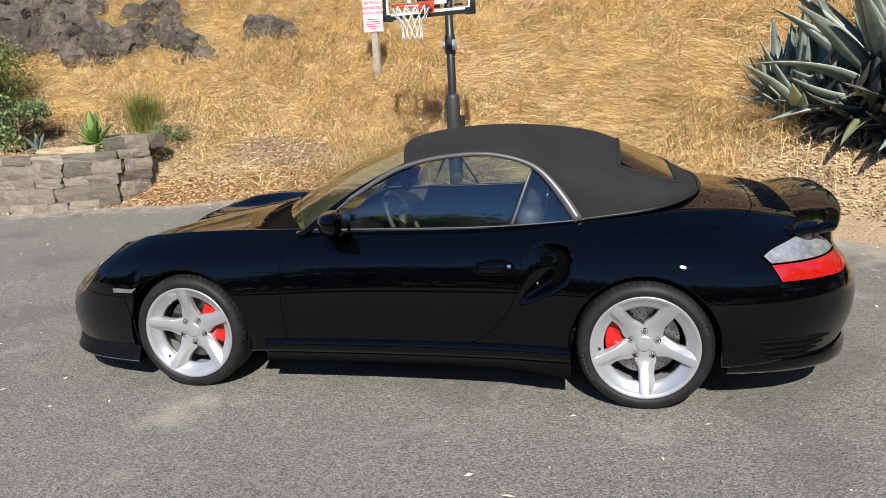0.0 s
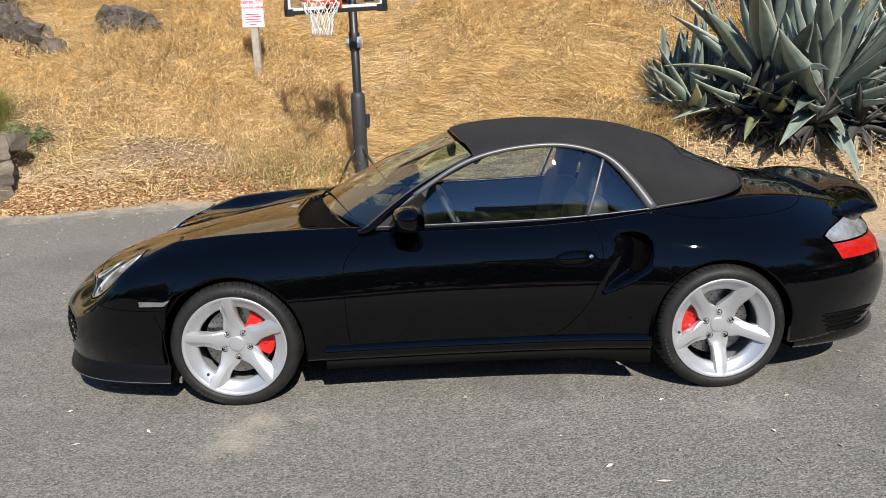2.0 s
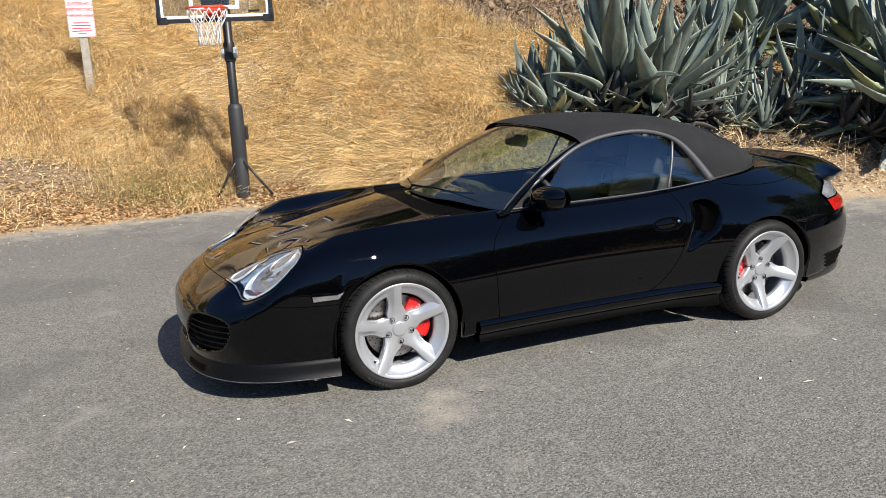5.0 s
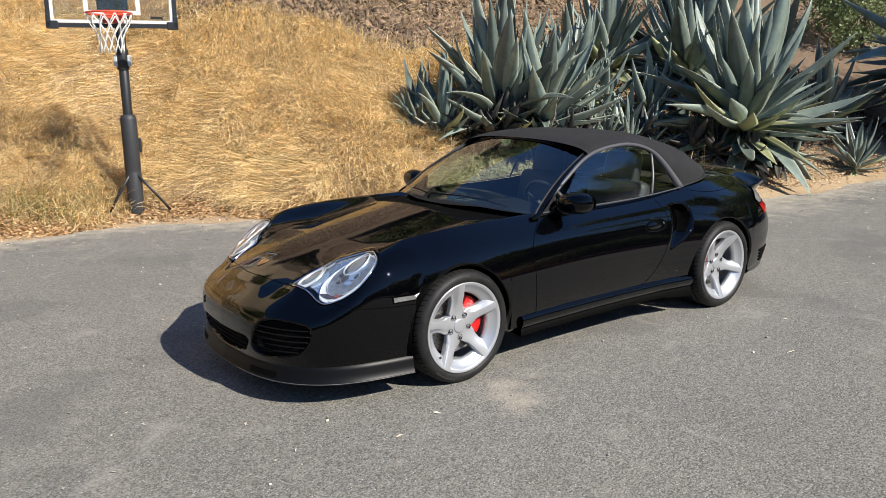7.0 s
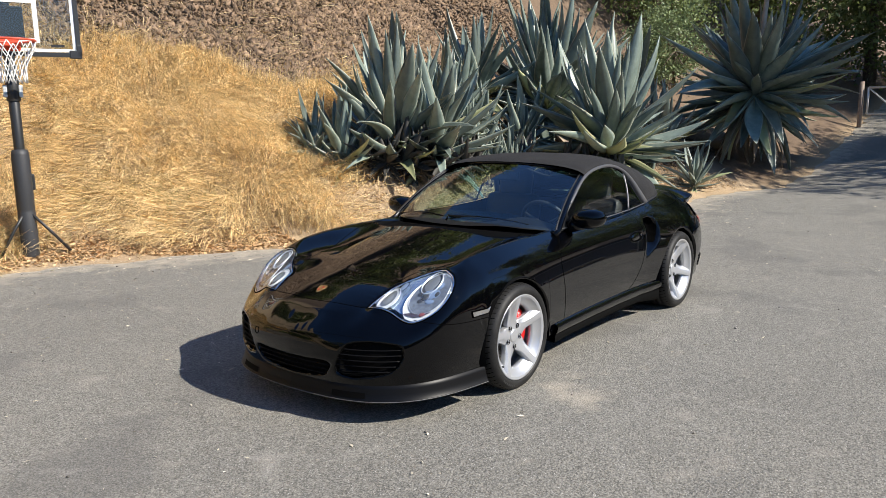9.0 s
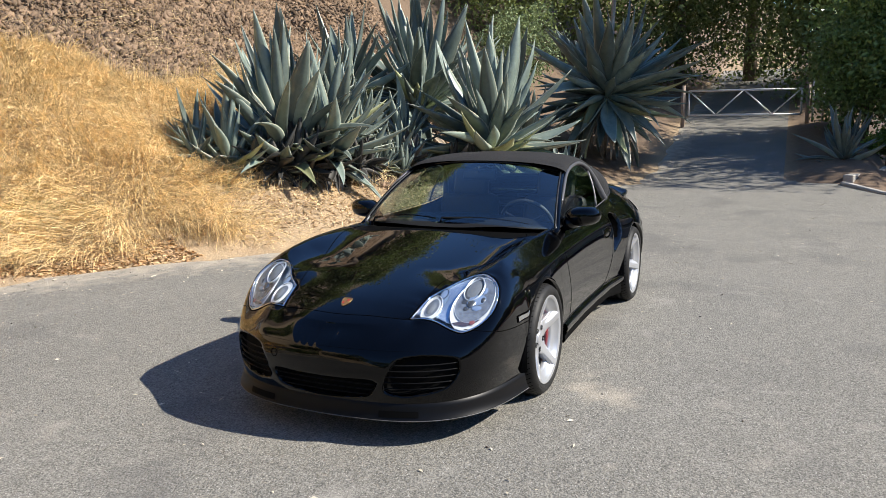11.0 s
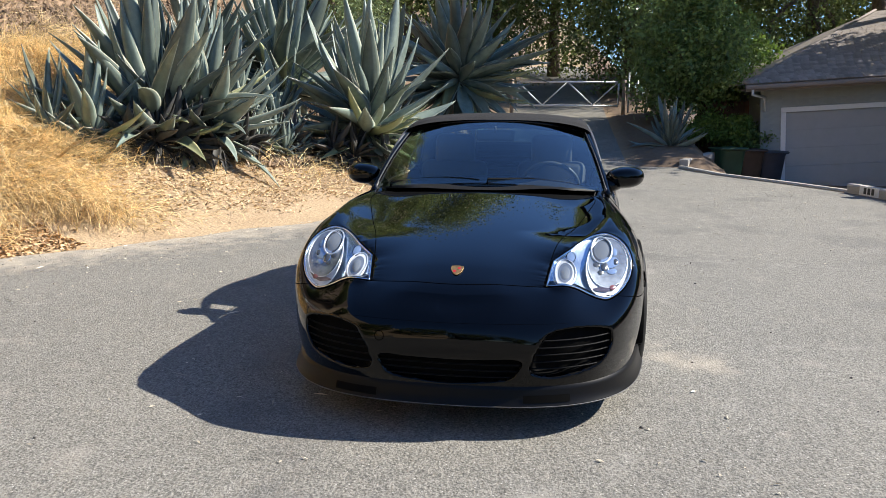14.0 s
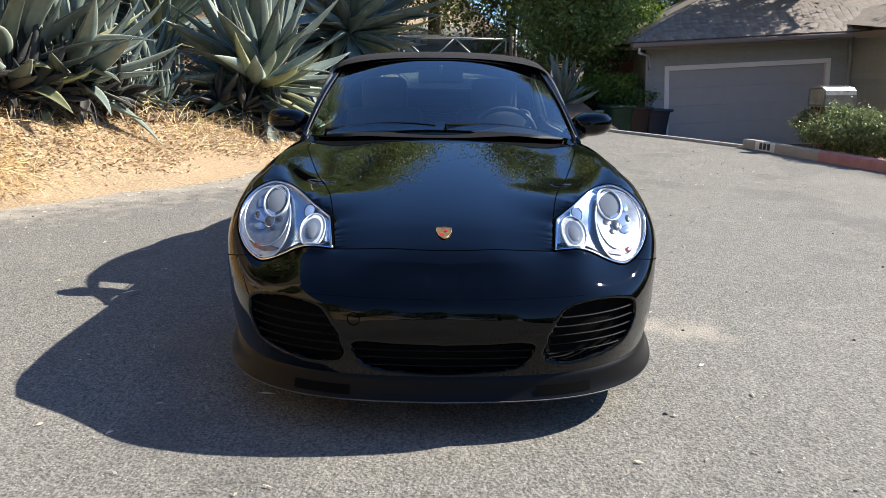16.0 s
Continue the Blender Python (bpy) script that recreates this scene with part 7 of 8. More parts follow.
line_ = [(-10.6, 3.95, 0), (-8.5, 4.18, 0), (-7.2, 4.42, 0), (-6.2, 4.62, 0), (-5.75, 4.92, 0), (-5.52, 5.4, 0)]
for k, (za, zb) in enumerate(((-0.06, 0.10), (0.105, 0.30), (0.305, 0.44), (0.445, 0.62), (0.625, 0.735))):
    wall_course([(p[0] + 0.012 * k, p[1] + 0.022 * k, 0) for p in line_], za, zb, 0.018, 40 + k, BLOCKS, long=(0.16, 0.42))
wall_course([(-5.80, 5.05, 0), (-5.50, 5.5, 0), (-5.44, 5.75, 0)], 0.725, 0.90, 0.01, 66, BLOCKS, long=(0.22, 0.34))
wall_course([(-6.55, 4.66, 0), (-5.9, 4.98, 0)], 0.725, 0.82, 0.01, 70, CAPS, "cap_stone", 0.28, (0.24, 0.34))
bm = bmesh.new()
for a, b in zip(line_, line_[1:]):
    a, b = Vector(a), Vector(b)
    mid, ln = (a + b) / 2, (b - a).length
    box(bm, (-ln / 2, 0.0, -0.1), (ln / 2, 0.16, 0.68), 0.01, Matrix.Translation((mid.x, mid.y + 0.06, 0)) @ Matrix.Rotation(math.atan2(b.y - a.y, b.x - a.x), 4, "Z"))
part("backing", bm, material("wall_earth", (0.10, 0.08, 0.06), 0.95, second=(0.16, 0.12, 0.09), scale=9), wall)

# shrubs at the wall
tree("shrub", -8.75, 5.9, 0.7, 2.2, (0, 0, 1.05), (0.95, 0.7, 1.05), 60, 260, 0.055, OAK, 21, "dense green shrub above the stone wall", 0.05, "shrub")
tree("shrub", -7.55, 5.5, 0.72, 1.0, (0, 0, 0.42), (0.42, 0.35, 0.40), 26, 200, 0.05, ROSEMARY, 22, "grey-green shrub above the stone wall", 0.03, "shrub")
x_ = -6.05 + rng.normal(0, 0.10, 900)
y_ = 6.35 + rng.normal(0, 0.08, 900)
blades(x_, y_, height(x_, y_), rng.uniform(0.35, 0.75, 900), rng.uniform(0.005, 0.009, 900), rng.uniform(0, 6.28, 900), rng.normal(1.3, 0.16, 900), rng.uniform(0.1, 0.9, 900), GREEN_GRASS, "grass_tuft", "tall green and yellow ornamental grass tuft", "grass")
tree("shrub", -5.55, 6.2, 0.75, 0.4, (0, 0, 0.12), (0.28, 0.2, 0.12), 16, 120, 0.03, ROSEMARY, 23, "low grey-green weed with yellow flowers", 0.015, "shrub")


# ---- basketball hoop ----
HOOPBLACK = material("black_powder_coat", (0.020, 0.021, 0.022), 0.42, grain=0.15, grain_scale=300)
PAD = material("dark_vinyl_pad", (0.030, 0.031, 0.034), 0.55, grain=0.12, bump=0.001, bump_scale=60)
WHITE = material("white_paint", (0.78, 0.78, 0.77), 0.5, grain=0.04)
ORANGE = material("red_rim_paint", (0.60, 0.07, 0.03), 0.4)
NET = material("white_net_cord", (0.72, 0.71, 0.68), 0.85)
STEEL = material("galvanised_steel", (0.60, 0.61, 0.61), 0.42, metal=0.4, grain=0.15, grain_scale=60)
ACRYLIC = glass("clear_acrylic", (0.86, 0.88, 0.87), 1.45)


def hoop():
    root = tagged(new("basketball_hoop"), "black portable basketball hoop with clear backboard and white net", "basketball hoop")
    px, py = -1.015, 5.76
    v, f = revolve([(0.0, 0.03), (0.088, 0.03), (0.092, 0.05), (0.092, 0.58), (0.086, 0.60), (0.092, 0.62), (0.092, 1.22), (0.080, 1.27), (0.06, 1.28)], 24, "z")
    pad = mesh("pole_pad", [(p[0] + px, p[1] + py, p[2]) for p in v], f, PAD, root, "dark padded lower pole")
    v, f = revolve([(0.055, 1.20), (0.055, 2.95), (0.0, 2.96)], 20, "z")
    mesh("pole", [(p[0] + px, p[1] + py, p[2]) for p in v], f, HOOPBLACK, root)
    v, f = revolve([(0.066, 1.80), (0.070, 1.81), (0.070, 2.02), (0.066, 2.03)], 20, "z")
    mesh("sleeve", [(p[0] + px, p[1] + py, p[2]) for p in v], f, HOOPBLACK, root)
    ax = Vector((1.256, -0.477, 0)).normalized()
    nx = Vector((-ax.y, ax.x, 0)) * -1.0
    m = Matrix.Translation((px, py, 0)) @ Matrix(((ax.x, -nx.x, 0, 0), (ax.y, -nx.y, 0, 0), (0, 0, 1, 0), (0, 0, 0, 1)))
    for sgn in (-1, 1):
        bm = bmesh.new()
        box(bm, (sgn * 0.075 - 0.02, -0.05, 1.84), (sgn * 0.075 + 0.02, 0.05, 1.97), 0.008, m)
        part("clamp", bm, STEEL, root, "grey steel height clamp")
    # legs to the base
    for a in ((-0.30, -0.10, 0.10), (0.40, -0.10, 0.12)):
        tv, tf = tube([m @ Vector((0, -0.05, 0.62)), m @ Vector((a[0] * 0.5, -0.09, 0.38)), m @ Vector(a)], 0.016, 8)
        mesh("brace", tv, tf, HOOPBLACK, root)
    bm = bmesh.new()
    box(bm, (0.05, 0.02, 0.82), (0.12, 0.10, 1.0), 0.015, m)
    part("ball_return_clip", bm, HOOPBLACK, root)
    # backboard, in the frame of its own plane
    cx, cy = (-1.822 - 0.566) / 2, (5.56 + 5.083) / 2
    b = Matrix.Translation((cx, cy, 2.245)) @ Matrix(((ax.x, -nx.x, 0, 0), (ax.y, -nx.y, 0, 0), (0, 0, 1, 0), (0, 0, 0, 1)))
    W, H = 0.675, 0.82

    def frame_of(name, x0, z0, x1, z1, t, y0, y1, mat, label=""):
        bm = bmesh.new()
        for lo, hi in (((x0, y0, z0), (x1, y1, z0 + t)), ((x0, y0, z1 - t), (x1, y1, z1)), ((x0, y0, z0 + t), (x0 + t, y1, z1 - t)), ((x1 - t, y0, z0 + t), (x1, y1, z1 - t))):
            box(bm, lo, hi, 0.003, b)
        return part(name, bm, mat, root, label)

    bm = bmesh.new()
    box(bm, (-W + 0.03, -0.004, 0.03), (W - 0.03, 0.004, H - 0.03), 0.0, b)
    pane = part("backboard", bm, ACRYLIC, root, "clear acrylic backboard")
    pane.visible_shadow = False
    frame_of("frame", -W, 0, W, H, 0.045, -0.02, 0.025, HOOPBLACK, "black backboard frame")
    frame_of("border_line", -W + 0.045, 0.05, W - 0.045, H - 0.05, 0.032, -0.008, -0.0045, WHITE, "white border line")
    frame_of("target_line", -0.29, 0.14, 0.29, 0.58, 0.045, -0.008, -0.0045, WHITE, "white target square")
    for sgn in (-1, 1):
        bm = bmesh.new()
        box(bm, (sgn * (W - 0.055) - 0.06, -0.03, -0.015), (sgn * (W - 0.055) + 0.06, 0.03, 0.07), 0.008, b)
        box(bm, (sgn * (W - 0.02) - 0.025, -0.03, 0.0), (sgn * (W - 0.02) + 0.025, 0.03, 0.13), 0.008, b)
        part("corner_guard", bm, HOOPBLACK, root)
    for sgn in (-1, 1):
        for za, zb in ((2.55, 0.30), (2.85, 0.60)):
            tv, tf = tube([Vector((px, py, za)) + ax * sgn * 0.07, b @ Vector((sgn * 0.14, 0.02, zb))], 0.016, 6)
            mesh("arm", tv, tf, HOOPBLACK, root)
    bm = bmesh.new()
    box(bm, (-0.16, 0.01, 0.10), (0.16, 0.06, 0.50), 0.01, b)
    part("mount_plate", bm, HOOPBLACK, root)
    bm = bmesh.new()
    box(bm, (0.39, -0.0085, 0.10), (0.52, -0.006, 0.125), 0.0, b)
    part("maker_mark", bm, HOOPBLACK, root)
    rc = b @ Vector((0.0, -0.36, 0.125))
    ring = [rc + Vector((0.228 * math.cos(a), 0.228 * math.sin(a), 0)) for a in np.linspace(0, 2 * math.pi, 40, endpoint=False)]
    tv, tf = tube(ring, 0.011, 8, closed=True)
    rim = mesh("rim", tv, tf, ORANGE, root, "red steel rim")
    bm = bmesh.new()
    box(bm, (-0.11, -0.14, 0.09), (0.11, -0.01, 0.135), 0.008, b)
    box(bm, (-0.11, -0.03, 0.05), (0.11, -0.006, 0.19), 0.006, b)
    part("bracket", bm, ORANGE, rim)
    strands = 12
    for sgn in (-1, 1):
        for k in range(strands):
            pts = []
            for j in range(9):
                t = j / 8
                a = 2 * math.pi * (k + sgn * 0.5 * j * 0.5) / strands
                rad = 0.226 - 0.105 * smooth(0, 0.7, t) - 0.0 * t
                pts.append(rc + Vector((rad * math.cos(a), rad * math.sin(a), -0.01 - 0.40 * t)))
            tv, tf = tube(pts, 0.0055, 5)
            mesh("net_cord", tv, tf, NET, rim)


hoop()


def text_mesh(body_, size, m, mat, parent, spacing=1.0):
    cu = bpy.data.curves.new("lettering", "FONT")
    cu.body, cu.size, cu.align_x, cu.align_y, cu.extrude = body_, size, "CENTER", "CENTER", 0.0015
    cu.offset = size * 0.03
    tmp = bpy.data.objects.new("lettering", cu)
    scene.collection.objects.link(tmp)
    dep = bpy.context.evaluated_depsgraph_get()
    me = bpy.data.meshes.new_from_object(tmp.evaluated_get(dep))
    bpy.data.objects.remove(tmp)
    me.materials.clear()
    me.materials.append(mat)
    ob = new("lettering", me)
    ob.parent = parent
    ob.matrix_basis = m
    return ob


def parking_sign():
    root = tagged(new("parking_sign"), "white sign with red lettering on a grey post", "sign")
    wood = material("weathered_post", (0.40, 0.36, 0.30), 0.85, second=(0.28, 0.25, 0.21), scale=14, grain=0.2, bump=0.003, bump_scale=40)
    m = Matrix.Translation((-2.72, 8.0, 0)) @ Matrix.Rotation(radians(-8), 4, "Z")
    bm = bmesh.new()
    box(bm, (-0.055, 0.0, 1.25), (0.055, 0.085, 2.62), 0.006, m)
    part("post", bm, wood, root, "grey weathered post")
    bm = bmesh.new()
    box(bm, (-0.175, -0.012, 2.245), (0.175, -0.004, 2.80), 0.003, m)
    board = part("board", bm, WHITE, root, "white metal sign board")
    red = material("sign_red", (0.52, 0.03, 0.06), 0.5)
    face = m @ Matrix.Translation((0, -0.0125, 0)) @ Matrix.Rotation(radians(90), 4, "X")
    for k, word in enumerate(("ENTERING", "RESTRICTED", "PARKING AREA")):
        text_mesh(word, 0.062 if k != 2 else 0.051, face @ Matrix.Translation((0, 2.695 - 0.078 * k, 0)), red, board)
    for k, w in enumerate((0.22, 0.26, 0.25, 0.27, 0.12)):
        bm = bmesh.new()
        box(bm, (-w / 2, -0.0145, 2.435 - 0.037 * k), (w / 2, -0.012, 2.449 - 0.037 * k), 0, m)
        part("small_print", bm, red, board)
    bm = bmesh.new()
    for lo, hi in (((-0.17, 2.25), (0.17, 2.254)), ((-0.17, 2.791), (0.17, 2.795)), ((-0.17, 2.254), (-0.166, 2.791)), ((0.166, 2.254), (0.17, 2.791))):
        box(bm, (lo[0], -0.0145, lo[1]), (hi[0], -0.012, hi[1]), 0, m)
    part("border", bm, red, board)


parking_sign()


# ---- gate, road end, woods ----
def gate():
    root = tagged(new("road_gate"), "closed galvanised tube gate across the uphill road", "gate")
    X = 21.0
    ya, yb, z0, z1 = 1.02, -2.30, 1.40, 2.17

    def bar(a, b, r, name="rail"):
        tv, tf = tube([a, b], r, 8)
        mesh(name, tv, tf, STEEL, root)

    bar((X, ya, z1), (X, yb, z1 - 0.02), 0.032)
    bar((X, ya, z0), (X, yb, z0 - 0.02), 0.032)
    for y in (ya, yb):
        bar((X, y, z0), (X, y, z1), 0.03, "stile")
    n = 4
    for k in range(n):
        y0, y1 = ya + (yb - ya) * k / n, ya + (yb - ya) * (k + 1) / n
        bar((X, y0, z0 if k % 2 else z1), (X, y1, z1 if k % 2 else z0), 0.022, "brace")
    rust = material("rusty_post", (0.22, 0.16, 0.12), 0.8, second=(0.32, 0.26, 0.21), scale=9)
    for y in (1.2, -2.48):
        g = float(height(X, y))
        tv, tf = tube([(X, y, g - 0.2), (X, y, 2.35)], 0.065, 10)
        mesh("post", tv, tf, rust, root)
    # short fence beside the gate
    for k in range(3):
        y = -2.62 - 0.28 * k
        bar((X - 0.1, y, 1.15), (X - 0.1, y, 2.45), 0.03, "fence_bar")


gate()
bm = bmesh.new()
box(bm, (20.6, -3.75, 0.9), (20.9, -3.35, 2.1), 0.02)
tagged(part("gate_pillar", bm, material("cream_render", (0.62, 0.56, 0.44), 0.85, second=(0.5, 0.45, 0.35), scale=6)), "cream rendered pillar beside the gate", "pillar")

TREES = [
    ("tree", 18.4, -3.9, 0.3, 4.5, (0, 0, 2.6), (1.75, 1.5, 2.0), 90, 240, 0.12, LAUREL, 101, "dense green tree beside the gate", 0.10),
    ("tree", 20.5, -5.6, 0.0, 4.2, (0, 0, 2.6), (1.3, 1.3, 1.5), 50, 200, 0.12, LIME, 102, "bright yellow-green tree behind the garage", 0.09),
    ("tree", 28.0, -3.2, 1.6, 12, (0, 0, 5.6), (3.2, 2.6, 5.4), 130, 210, 0.17, OAK, 103, "dark oak tree beyond the gate", 0.22),
    ("tree", 31.0, 2.6, 2.2, 17, (0, 0, 8.2), (3.8, 3.0, 8.0), 180, 200, 0.17, OAK, 104, "dark oak tree beyond the gate", 0.22),
    ("tree", 25.0, 5.6, 3.4, 15, (0, -0.6, 7.2), (3.6, 3.4, 7.0), 190, 210, 0.17, OAK, 105, "dark oak tree on the slope above the road", 0.2),
    ("tree", 19.0, 6.8, 3.4, 9, (0, 0, 4.0), (2.5, 2.3, 4.0), 110, 210, 0.13, OAK, 106, "dark oak tree on the slope above the agaves", 0.15),
    ("tree", 29.0, -10.5, 0.8, 17, (0, 0, 8.6), (4.1, 3.9, 7.6), 190, 200, 0.17, OAK, 107, "large oak tree behind the garage", 0.28),
    ("tree", 27.0, -17.0, 0.5, 10, (0, 0, 5.5), (4.2, 4.2, 4.2), 120, 190, 0.18, OAK, 108, "large oak tree behind the garage", 0.28),
    ("tree", 33.0, -7.0, 2.0, 18, (0, 0, 9.5), (4.5, 3.6, 8.4), 170, 190, 0.20, OAK, 109, "tall oak tree in the woods", 0.3),
    ("tree", 37.0, -14.0, 2.0, 13, (0, 0, 7.0), (5.0, 5.0, 6.0), 120, 180, 0.22, OAK, 110, "tall oak tree in the woods", 0.3),
    ("tree", 38.0, 0.0, 3.0, 15, (0, 0, 7.5), (4.8, 4.8, 7.2), 150, 180, 0.22, OAK, 111, "tall oak tree in the woods", 0.3),
    ("tree", 35.0, -24.0, 1.0, 13, (0, 0, 6.5), (5.5, 5.5, 6.0), 110, 170, 0.22, OAK, 112, "tall oak tree in the woods", 0.3),
    ("tree", 21.5, -14.5, 0.0, 9, (-5.6, 5.9, 6.9), (3.1, 2.7, 1.6), 50, 110, 0.16, OAK, 113, "oak with limbs reaching over the road", 0.28),
    ("tree", 24.0, -11.5, 0.5, 9, (-3.8, 2.8, 7.0), (3.0, 2.9, 1.6), 34, 90, 0.16, OAK, 114, "oak with limbs reaching over the road", 0.25),
    ("tree", 22.0, -13.0, 0.2, 11, (-6.9, 5.6, 10.2), (2.6, 2.2, 1.5), 70, 150, 0.16, OAK, 116, "oak with limbs reaching over the road", 0.26),
    ("tree", 21.5, -15.0, 0.2, 8, (-4.4, 3.4, 6.6), (2.7, 2.5, 1.5), 70, 150, 0.16, OAK, 117, "oak with limbs reaching over the garage", 0.24),
    ("tree", 16.0, 5.0, 2.4, 3.0, (0, 0, 1.0), (1.5, 1.0, 1.1), 50, 170, 0.08, ROSEMARY, 115, "grey-green bush behind the agaves", 0.06),
]
for t_ in TREES:
    tree(*t_)
# trees along the top of the hill
for k, (x, y, tall) in enumerate(((3.5, 15.5, 6.0), (8.0, 13.0, 6.5), (12.0, 11.0, 6.5), (16.0, 10.5, 7.0), (-4.0, 17.0, 6.0))):
    tree("tree", x, y, float(height(x, y)), tall, (0, 0, tall * 0.6), (2.6, 2.6, tall * 0.38), 70, 150, 0.2, OAK, 120 + k, "oak tree along the top of the hill", 0.2)
# trees on the near side of the court, seen in the paintwork and the glass
for k in range(13):
    x, y = -34 + 3.6 * k, -15.5 - 2.0 * math.sin(1.7 * k)
    tall = 3.5 + 1.0 * math.sin(2.3 * k + 1) + 0.05 * k
    tree("tree", x, y, float(height(x, y)), tall, (0, 0, tall * 0.48), (2.6, 2.4, tall * 0.52), 60, 130, 0.24, OAK, 130 + k, "oak tree on the far side of the court", 0.2)
for k, (x, y, tall) in enumerate(((7.6, -15.2, 4.4), (12.0, -16.2, 4.6), (17.0, -18.0, 6.5))):
    tree("tree", x, y, 0.0, tall, (0, 0, tall * 0.55), (2.7, 2.4, tall * 0.45), 90, 160, 0.22, OAK, 155 + k, "tall oak tree on the far side of the court", 0.25)
for k, (x, y, tall) in enumerate(((-26, -6, 7), (-25, 1, 7), (-23, 7, 8), (-16, 12, 6))):
    tree("tree", x, y, float(height(x, y)), tall, (0, 0, tall * 0.5), (3.2, 3.4, tall * 0.5), 70, 130, 0.24, OAK, 150 + k, "oak tree at the end of the court", 0.2)


# ---- garage, kerb, bins ----
SIDING = material("grey_green_siding", (0.295, 0.325, 0.31), 0.7, second=(0.335, 0.365, 0.35), scale=5, per_object=0.06, bump=0.001, bump_scale=80)
DOORGREY = material("garage_door_grey", (0.365, 0.375, 0.365), 0.6, second=(0.41, 0.42, 0.41), scale=3, amount=0.8)
TRIMLIGHT = material("pale_grey_trim", (0.80, 0.80, 0.77), 0.55, grain=0.05)
SHINGLE = material("brown_grey_shingle", (0.20, 0.172, 0.150), 0.9, second=(0.29, 0.252, 0.225), scale=7, per_object=0.22, grain=0.2, grain_scale=60)
FASCIA = material("brown_fascia", (0.20, 0.17, 0.145), 0.6)


def garage():
    root = tagged(new("garage"), "grey-green garage with lap siding, closed door and shingled hip roof", "garage")
    root.matrix_basis = Matrix.Translation((17.0, -6.62, -0.75)) @ Matrix.Rotation(radians(-3.6), 4, "X")
    # local: x into the building, y to the left (+), z up from the forecourt
    D0, D1, DH, WL, WR, EH = 0.0, -4.35, 1.97, 0.62, -5.05, 2.62

    def slab(name, lo, hi, mat, bevel=0.0, label="", parent=None):
        bm = bmesh.new()
        box(bm, lo, hi, bevel)
        return part(name, bm, mat, parent or root, label)

    slab("wall", (0.06, D0 + 0.12, -0.2), (0.20, WL, EH), SIDING)
    slab("wall", (0.06, WR, -0.2), (0.20, D1 - 0.12, EH), SIDING)
    slab("wall", (0.06, D1 - 0.12, DH + 0.1), (0.20, D0 + 0.12, EH), SIDING)
    slab("wall", (0.06, WL - 0.02, -0.2), (6.0, WL - 0.16, EH), SIDING)
    slab("wall", (-2.3, WR - 0.14, -0.2), (6.0, WR, EH), SIDING)
    slab("wall", (-2.3, WR - 3.5, -0.2), (-2.15, WR, EH), SIDING)
    slab("wall", (5.9, WR, -0.2), (6.0, WL, EH), SIDING)
    board = {}

    def lap(x, y0, y1, z, turn=False):
        key = (round(y1 - y0, 3), turn)
        if key not in board:
            bm = bmesh.new()
            bmesh.ops.create_cube(bm, size=1.0)
            for v in bm.verts:
                top = v.co.z > 0
                a = (v.co.x - 0.5) * (0.012 if top else 0.034)
                v.co = Vector((a, v.co.y * (y1 - y0), v.co.z * 0.165)) if not turn else Vector((v.co.y * (y1 - y0), a, v.co.z * 0.165))
            me = bpy.data.meshes.new("siding_board")
            bm.to_mesh(me)
            bm.free()
            me.materials.append(SIDING)
            board[key] = me
        ob = new("siding_board", board[key])
        ob.parent = root
        ob.location = (x, (y0 + y1) / 2, z) if not turn else ((y0 + y1) / 2, x, z)

    for k in range(17):
        z = 0.0 + 0.16 * k
        lap(0.06, D0 + 0.12, WL, z)
        lap(0.06, WR, D1 - 0.12, z)
        if z > DH + 0.14:
            lap(0.06, D1 - 0.12, D0 + 0.12, z)
        lap(-2.3, WR - 3.5, WR - 0.14, z)
    for k in range(17):
        lap(WR + 0.012, -2.25, 0.04, 0.16 * k, True)
    # door with four leaves
    door = slab("garage_door", (0.13, D1, -0.45), (0.16, D0, DH), DOORGREY, label="closed grey sectional garage door")
    for k in range(4):
        slab("door_section", (0.105, D1 + 0.01, DH / 4 * k + 0.002), (0.135, D0 - 0.01, DH / 4 * (k + 1) - 0.002), DOORGREY, 0.003, parent=door)
    for lo, hi in (((0.02, D0, -0.1), (0.13, D0 + 0.13, DH)), ((0.02, D1 - 0.13, -0.1), (0.13, D1, DH)), ((0.02, D1 - 0.13, DH), (0.13, D0 + 0.13, DH + 0.13))):
        slab("door_trim", lo, hi, TRIMLIGHT, 0.006, "pale door trim")
    for y in (WL, WR + 0.06):
        slab("corner_board", (0.0, y - 0.05, -0.1), (0.06, y + 0.05, EH), SIDING, 0.004)
    # roof: front slope with a hip to the left, courses of shingles
    ov, rise, run = 0.75, 0.42, 4.2
    slab("soffit", (-ov, WR - 0.1, EH - 0.02), (0.2, WL + 0.6, EH + 0.03), FASCIA)
    slab("fascia", (-ov - 0.03, WR - 0.1, EH - 0.05), (-ov, WL + 0.62, EH + 0.15), FASCIA, 0.004)
    bm = bmesh.new()
    box(bm, (-ov - 0.15, WR - 0.05, EH + 0.0), (-ov - 0.03, WL + 0.64, EH + 0.12), 0.03)
    part("gutter", bm, FASCIA, root, "brown rain gutter")
    tv, tf = tube([(-ov - 0.09, WL + 0.45, EH), (-ov - 0.06, WL + 0.45, EH - 0.13), (-0.02, WL - 0.05, EH - 0.22), (-0.02, WL - 0.05, EH - 0.6)], 0.035, 8)
    mesh("downpipe", tv, tf, TRIMLIGHT, root, "pale downpipe")
    left = WL + 0.64
